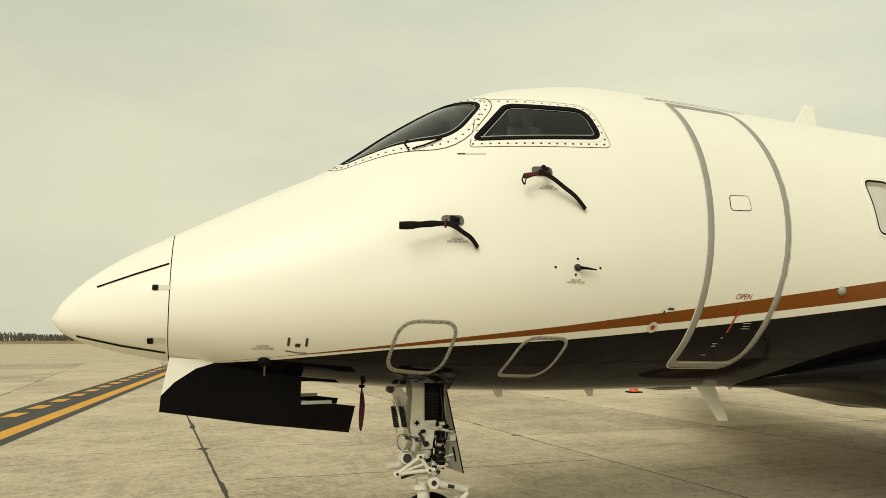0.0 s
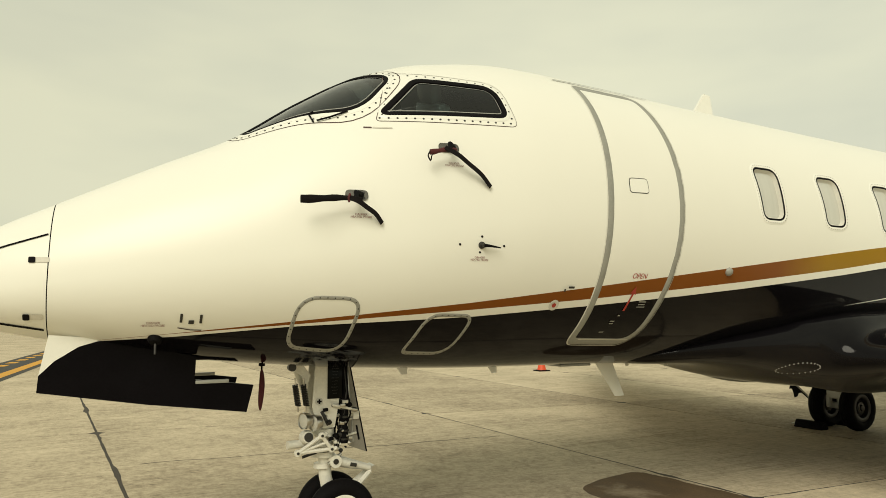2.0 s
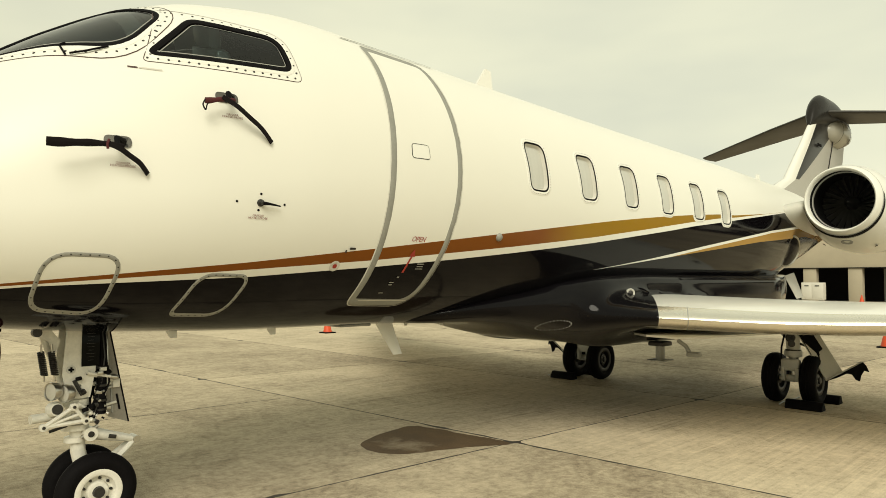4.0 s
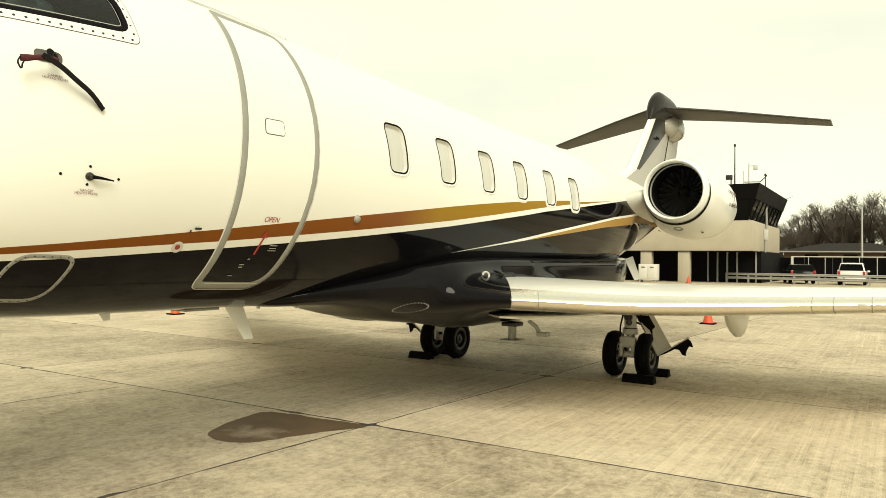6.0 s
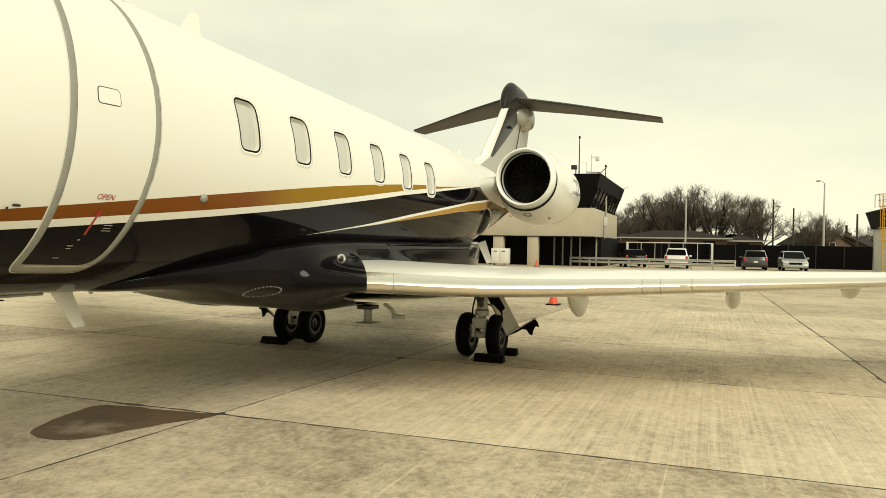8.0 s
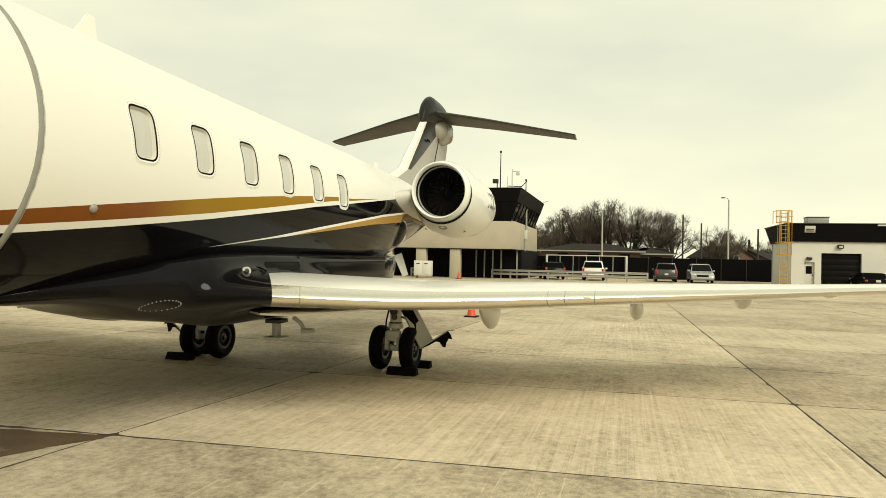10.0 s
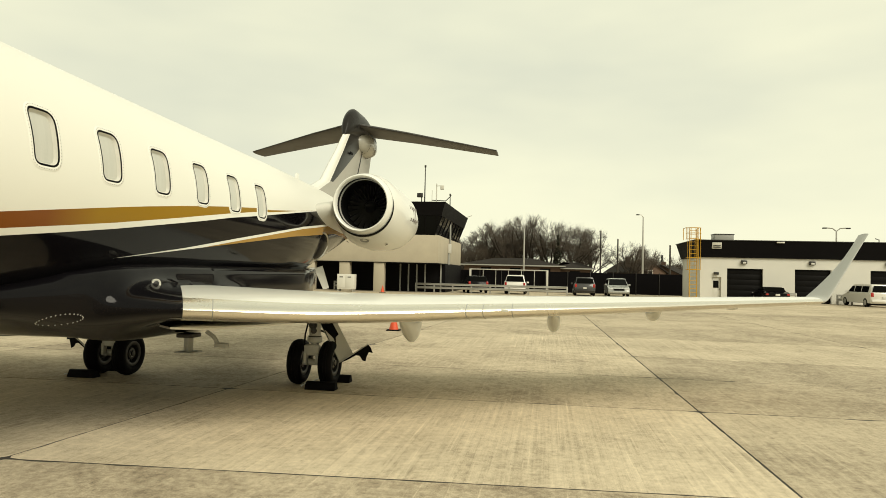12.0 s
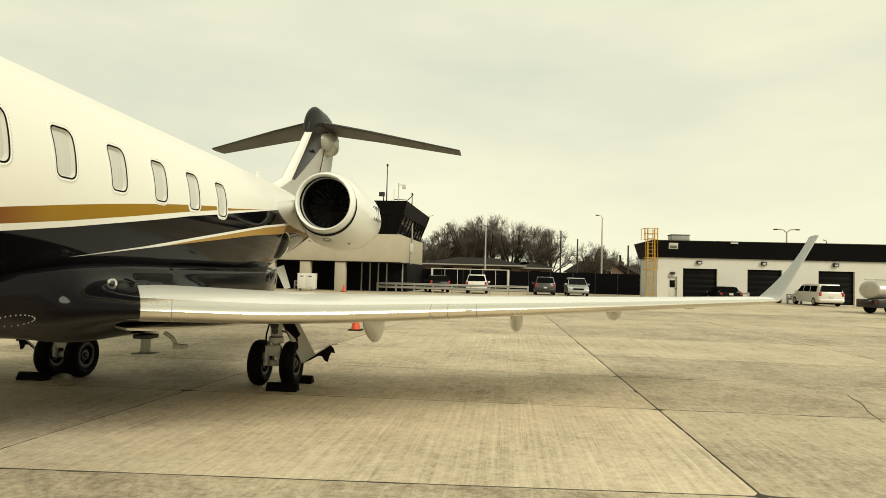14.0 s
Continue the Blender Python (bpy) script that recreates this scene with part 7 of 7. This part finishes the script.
# ---- trees ----
def bare_tree(seed, h, spread):
    """Limbs fan out into a broad dome that twigs fill."""
    rnd = random.Random(seed)
    wood, twig = bmesh.new(), bmesh.new()

    def held(p):
        """Keeps a twig's end inside the crown's dome."""
        v = Vector((p.x / (h * 0.47 * spread), p.y / (h * 0.47 * spread), (p.z - h * 0.50) / (h * 0.48)))
        if v.length > 1:
            v = v / v.length * rnd.uniform(0.93, 1.01)
        return Vector((v.x * h * 0.47 * spread, v.y * h * 0.47 * spread, h * 0.50 + v.z * h * 0.48))

    def stick(bm, a, b, r0, r1, seg):
        if (b - a).length < 1e-4:
            return
        u, v = frame_along(b - a)
        r = [[bm.verts.new(p + q * (math.cos(2 * math.pi * k / seg) * u + math.sin(2 * math.pi * k / seg) * v)) for k in range(seg)] for p, q in ((a, r0), (b, r1))]
        for k in range(seg):
            bm.faces.new((r[0][k], r[0][(k + 1) % seg], r[1][(k + 1) % seg], r[1][k]))

    def limb(bm, a, b, r0, r1, n, bow, seg):
        """A bent branch; gives its points."""
        pts = [a]
        side = Vector((rnd.uniform(-1, 1), rnd.uniform(-1, 1), rnd.uniform(0.0, 0.8))) * bow
        for k in range(1, n + 1):
            t = k / n
            pts.append(a + (b - a) * t + side * math.sin(math.pi * t) + Vector((rnd.uniform(-1, 1), rnd.uniform(-1, 1), rnd.uniform(-1, 1))) * bow * 0.2)
        for k in range(n):
            stick(bm, pts[k], pts[k + 1], r0 + (r1 - r0) * k / n, r0 + (r1 - r0) * (k + 1) / n, seg)
        return pts

    def dome():
        a, b = rnd.uniform(0, 2 * math.pi), rnd.uniform(-0.12, 1.0)
        k = rnd.uniform(0.72, 0.94)
        c = math.sqrt(max(0.0, 1 - b * b))
        return Vector((c * math.cos(a) * h * 0.46 * spread * k, c * math.sin(a) * h * 0.46 * spread * k, h * 0.50 + b * h * 0.47 * k))

    fork = Vector((rnd.uniform(-0.3, 0.3), rnd.uniform(-0.3, 0.3), h * rnd.uniform(0.16, 0.26)))
    limb(wood, Vector((0, 0, 0)), fork, h * 0.024, h * 0.018, 4, 0.1, 8)
    for _ in range(15):
        main = limb(wood, fork, dome(), h * 0.0125, 0.022, 8, h * 0.04, 5)
        for _ in range(11):
            p = main[rnd.randint(2, 8)]
            t = p + (dome() - p) * rnd.uniform(0.18, 0.42) 
            sub = limb(twig, p, t, 0.026, 0.012, 4, 0.18, 3)
            for _ in range(11):
                q = sub[rnd.randint(1, 4)]
                d = (q - Vector((0, 0, h * 0.35))).normalized() + Vector((rnd.uniform(-1, 1), rnd.uniform(-1, 1), rnd.uniform(-0.5, 1.0)))
                e = held(q + d * rnd.uniform(0.25, 0.60))
                stick(twig, q, e, 0.010, 0.006, 3)
                for _ in range(4):
                    f = q + (e - q) * rnd.uniform(0.3, 0.9)
                    stick(twig, f, held(f + (d + Vector((rnd.uniform(-1, 1), rnd.uniform(-1, 1), rnd.uniform(-0.6, 0.9)))) * rnd.uniform(0.18, 0.40)), 0.007, 0.004, 3)
    return wood, twig


TREE_KINDS = []
for seed, h, s in ((3, 10.6, 1.0), (8, 10.0, 1.15), (21, 9.2, 1.05)):
    wood, twig = bare_tree(seed, h, s)
    tr = thing("bare_tree", "leafless winter tree with dense brown twigs behind the fence", "tree", "bare trees")
    part("trunk", wood, M_bark, tr, "brown trunk and limbs", smooth=False)
    part("crown", twig, M_twig, tr, "dense bare twigs", smooth=False)
    TREE_KINDS.append(tr)

TREE_SPOTS = [(113, -2.2, 12.8), (111, -5.4, 12.3), (112, 1.4, 12.0), (114, 5.0, 10.9), (113, 8.4, 9.2), (113, -9.4, 11.3), (114, -12.0, 10.6), (114, -18.2, 8.6), (117, -21.2, 7.6), (120, 3.2, 11.4), (121, -0.6, 11.9), (118, 11.8, 9.0), (120, 6.8, 10.2), (140, -25.0, 7.7), (150, -33.0, 7.7)]
TREE_TALL = (10.6, 10.0, 9.2)
for k, (x, y, tall) in enumerate(TREE_SPOTS):
    s = tall / TREE_TALL[k % 3]
    m = pose(x, y, 0, 0, 0, 67 * k) @ Matrix.Diagonal((s, s, s, 1))
    if k < 3:
        TREE_KINDS[k].matrix_basis = m
    else:
        c = copy_thing(TREE_KINDS[k % 3], pose(x, y, 0, 0, 0, 67 * k))
        c.scale = (s, s, s)


def conifer(at, h):
    t = thing("conifer", "dark evergreen tree among bare trees", "tree", "conifers", at)
    part("trunk", T([(0, 0, 0), (0, 0, h * 0.9)], [0.16, 0.03], 8), M_bark, t)
    rnd = random.Random(5)
    bm = bmesh.new()
    for k in range(900):
        z = h * (0.12 + 0.88 * rnd.random() ** 1.2)
        r = (h - z) * 0.27 * rnd.uniform(0.55, 1.1)
        a = rnd.uniform(0, 2 * math.pi)
        c = Vector((r * math.cos(a), r * math.sin(a), z - 0.15 * r))
        d = Vector((math.cos(a), math.sin(a), -0.35)) * rnd.uniform(0.3, 0.6)
        u = Vector((-math.sin(a), math.cos(a), 0)) * rnd.uniform(0.08, 0.18)
        vs = [bm.verts.new(p) for p in (c - d * 0.5 - u, c - d * 0.5 + u, c + d * 0.6)]
        bm.faces.new(vs)
    part("crown", bm, M_conifer, t, "dark needle boughs", smooth=False)


conifer((108, -6.55, 0), 8.2)
conifer((140, -27.5, 0), 6.5)


def far_woods():
    """A long leafless wood on the horizon beyond the field."""
    rnd = random.Random(9)
    bm = bmesh.new()
    for k in range(7000):
        x = rnd.uniform(-420, 160)
        y = 430 + rnd.uniform(0, 30)
        n = 0.5 + 0.5 * noise.noise(Vector((x * 0.03, 0, 0))) + 0.35 * noise.noise(Vector((x * 0.13, 5, 0)))
        h = 3.0 + 4.2 * max(0.1, n)
        z = rnd.uniform(0.0, 0.55) * h
        w = rnd.uniform(0.3, 0.9)
        top = min(h, z + rnd.uniform(1.5, 3.2))
        lean = rnd.uniform(-1, 1)
        bm.faces.new([bm.verts.new(p) for p in ((x - w / 2, y, z), (x + w / 2, y, z), (x + lean + 0.15, y, top), (x + lean - 0.15, y, top))])
    ob = part("far_woods", bm, M_twig, None, smooth=False)
    tagged(ob, "dark leafless wood along the far field", "woods", kind="stuff")


far_woods()


def grass_field():
    bm = bmesh.new()
    bmesh.ops.create_grid(bm, x_segments=2, y_segments=2, size=1, matrix=Matrix.Translation((-200, 620, -0.006)) @ Matrix.Diagonal((1600, 390, 1, 1)))
    tagged(part("grass_field", bm, M_grass, None, smooth=False), "dry brown winter grass beyond the apron", "grass", kind="structure")


grass_field()


# ---- painted lines, stain and slabs of the apron ----
def taxi_line():
    g = thing("taxi_marking", "solid and dashed yellow line on black-painted concrete", "marking", kind="structure")

    def xline(y, o):
        return -2.05 + 0.0724 * (y - 9.05) + o

    def strip(o0, o1, y0, y1, z, m, nm):
        bm = bmesh.new()
        n = max(1, int((y1 - y0) / 2))
        rows = [[bm.verts.new((xline(y, o), y, z)) for o in (o0, o1)] for y in [y0 + (y1 - y0) * k / n for k in range(n + 1)]]
        for a, b in zip(rows, rows[1:]):
            bm.faces.new((a[0], a[1], b[1], b[0]))
        part(nm, bm, m, g, smooth=False)

    strip(-1.30, 0.42, 3, 60, 0.003, M_blackline, "black_ground")
    strip(-0.18, 0.18, 3, 60, 0.006, M_yellowline, "solid_line")
    y = 3.2
    while y < 60:
        strip(-1.05, -0.72, y, y + 0.9, 0.006, M_yellowline, "dash")
        y += 1.8


taxi_line()


def stain():
    knot = [(5.47, 0.33), (5.56, 0.60), (5.85, 0.76), (6.2, 0.86), (6.48, 0.86), (6.60, 0.50), (6.64, 0.05), (6.67, -0.41), (6.40, -0.30), (6.05, -0.14), (5.75, -0.06), (5.55, 0.08)]
    pts, n = [], len(knot)
    for k in range(n):
        a, b, c, d = (Vector(knot[(k + q) % n]) for q in (-1, 0, 1, 2))
        for j in range(8):
            t = j / 8
            p = 0.5 * (2 * b + (c - a) * t + (2 * a - 5 * b + 4 * c - d) * t * t + (3 * b - a - 3 * c + d) * t ** 3)
            w = 0.035 * noise.noise(Vector((p.x * 5, p.y * 5, 2))) + 0.015 * noise.noise(Vector((p.x * 16, p.y * 16, 5)))
            pts.append((p.x + w, p.y + w * 0.7, 0.0025))
    bm = bmesh.new()
    bm.faces.new([bm.verts.new(p) for p in pts])
    tagged(part("damp_patch", bm, M_stain, None, smooth=False), "damp brown patch on the concrete", "stain", kind="structure")


stain()


def slabs():
    along = [(-39.0, 0.0), (-32.6, 0.0), (-26.2, 0.0), (-19.8, 0.0), (-13.4, 0.005), (-7.09, 0.014), (-0.01, -0.0577), (6.44, -0.09), (12.8, -0.08), (19.2, -0.08), (25.6, -0.07), (32.0, -0.07), (38.4, -0.07), (46.0, -0.07)]
    across = [(-33.0, -0.07), (-28.0, -0.07), (-23.0, -0.07), (-18.0, -0.07), (-13.0, -0.07), (-8.0, -0.07), (-3.1, -0.072), (1.76, -0.0737), (6.72, -0.062), (10.46, -0.022), (13.55, 0.01), (16.9, 0.036), (21.5, 0.03), (26.0, 0.03), (30.5, 0.03), (35.0, 0.03), (39.5, 0.02), (44.0, 0.02), (48.5, 0.0), (53.0, 0.0), (57.5, 0.0), (62.0, 0.0)]

    def cross(a, c):
        y0, s = a
        x0, t = c
        y = (y0 + s * x0) / (1 - s * t)
        return Vector((x0 + t * y, y, 0))

    rnd = random.Random(2)
    for i in range(len(along) - 1):
        for j in range(len(across) - 1):
            q = [cross(along[i], across[j]), cross(along[i], across[j + 1]), cross(along[i + 1], across[j + 1]), cross(along[i + 1], across[j])]
            c = sum(q, Vector()) / 4
            ring, low = [], []
            for k in range(4):
                a, b = q[k], q[(k + 1) % 4]
                d = (b - a).normalized()
                inn = Vector((-d.y, d.x, 0))
                n = 44
                for m in range(n):
                    p = a + (b - a) * (m / n)
                    wob = 0.010 * noise.noise(p * 1.7) + 0.004 * noise.noise(p * 9) + (0.09 * max(0, noise.noise(p * 2.3 + Vector((7, i, j))) - 0.30)) + 0.012 * max(0, noise.noise(p * 14))
                    corner = (0.03 + 0.06 * rnd.random()) if m == 0 else 0.0
                    ring.append(p + inn * ((0.011 if k % 2 == 0 else 0.014) + abs(wob)) + (c - p).normalized() * corner)
            bm = bmesh.new()
            top = [bm.verts.new(p) for p in ring]
            bot = [bm.verts.new(p + (p - c).normalized() * 0.004 + Vector((0, 0, -0.012))) for p in ring]
            bm.faces.new(top)
            for k in range(len(top)):
                bm.faces.new((top[k], bot[k], bot[(k + 1) % len(top)], top[(k + 1) % len(top)]))
            slab = part("slab", bm, M_concrete, GROUND, smooth=False)
            # extra light painted in: the lane beside the jet is paler than its neighbours
            tone = (1.13 if -7.2 < along[i][0] < -7.0 else 1.02) + 0.06 * (rnd.random() - 0.5)
            slab.color = (tone, tone, tone, 1)
    # dark filler below the joints
    bm = bmesh.new()
    bmesh.ops.create_grid(bm, x_segments=1, y_segments=1, size=1, matrix=Matrix.Translation((14.5, 3.5, -0.003)) @ Matrix.Diagonal((47, 42, 1, 1)))
    part("joint_filler", bm, M_joint, GROUND, smooth=False)
    # cracks that wander over the slabs
    for pts in ([(1.75, 3.78), (3.6, 3.62), (5.0, 3.5), (6.45, 3.45)], [(10.4, -9.6), (12.5, -10.2), (13.4, -9.7)]):
        bm = bmesh.new()
        prev = None
        for (xa, ya), (xb, yb) in zip(pts, pts[1:]):
            for k in range(14):
                x, y = xa + (xb - xa) * k / 14, ya + (yb - ya) * k / 14
                off = 0.05 * noise.noise(Vector((x * 2, y * 2, 0))) + 0.02 * noise.noise(Vector((x * 9, y * 9, 4)))
                w = 0.006 + 0.010 * abs(noise.noise(Vector((x * 3, 2, 1))))
                cur = (bm.verts.new((x, y + off - w, 0.0015)), bm.verts.new((x, y + off + w, 0.0015)))
                if prev:
                    bm.faces.new((prev[0], cur[0], cur[1], prev[1]))
                prev = cur
        part("crack", bm, M_joint, GROUND, smooth=False)


slabs()
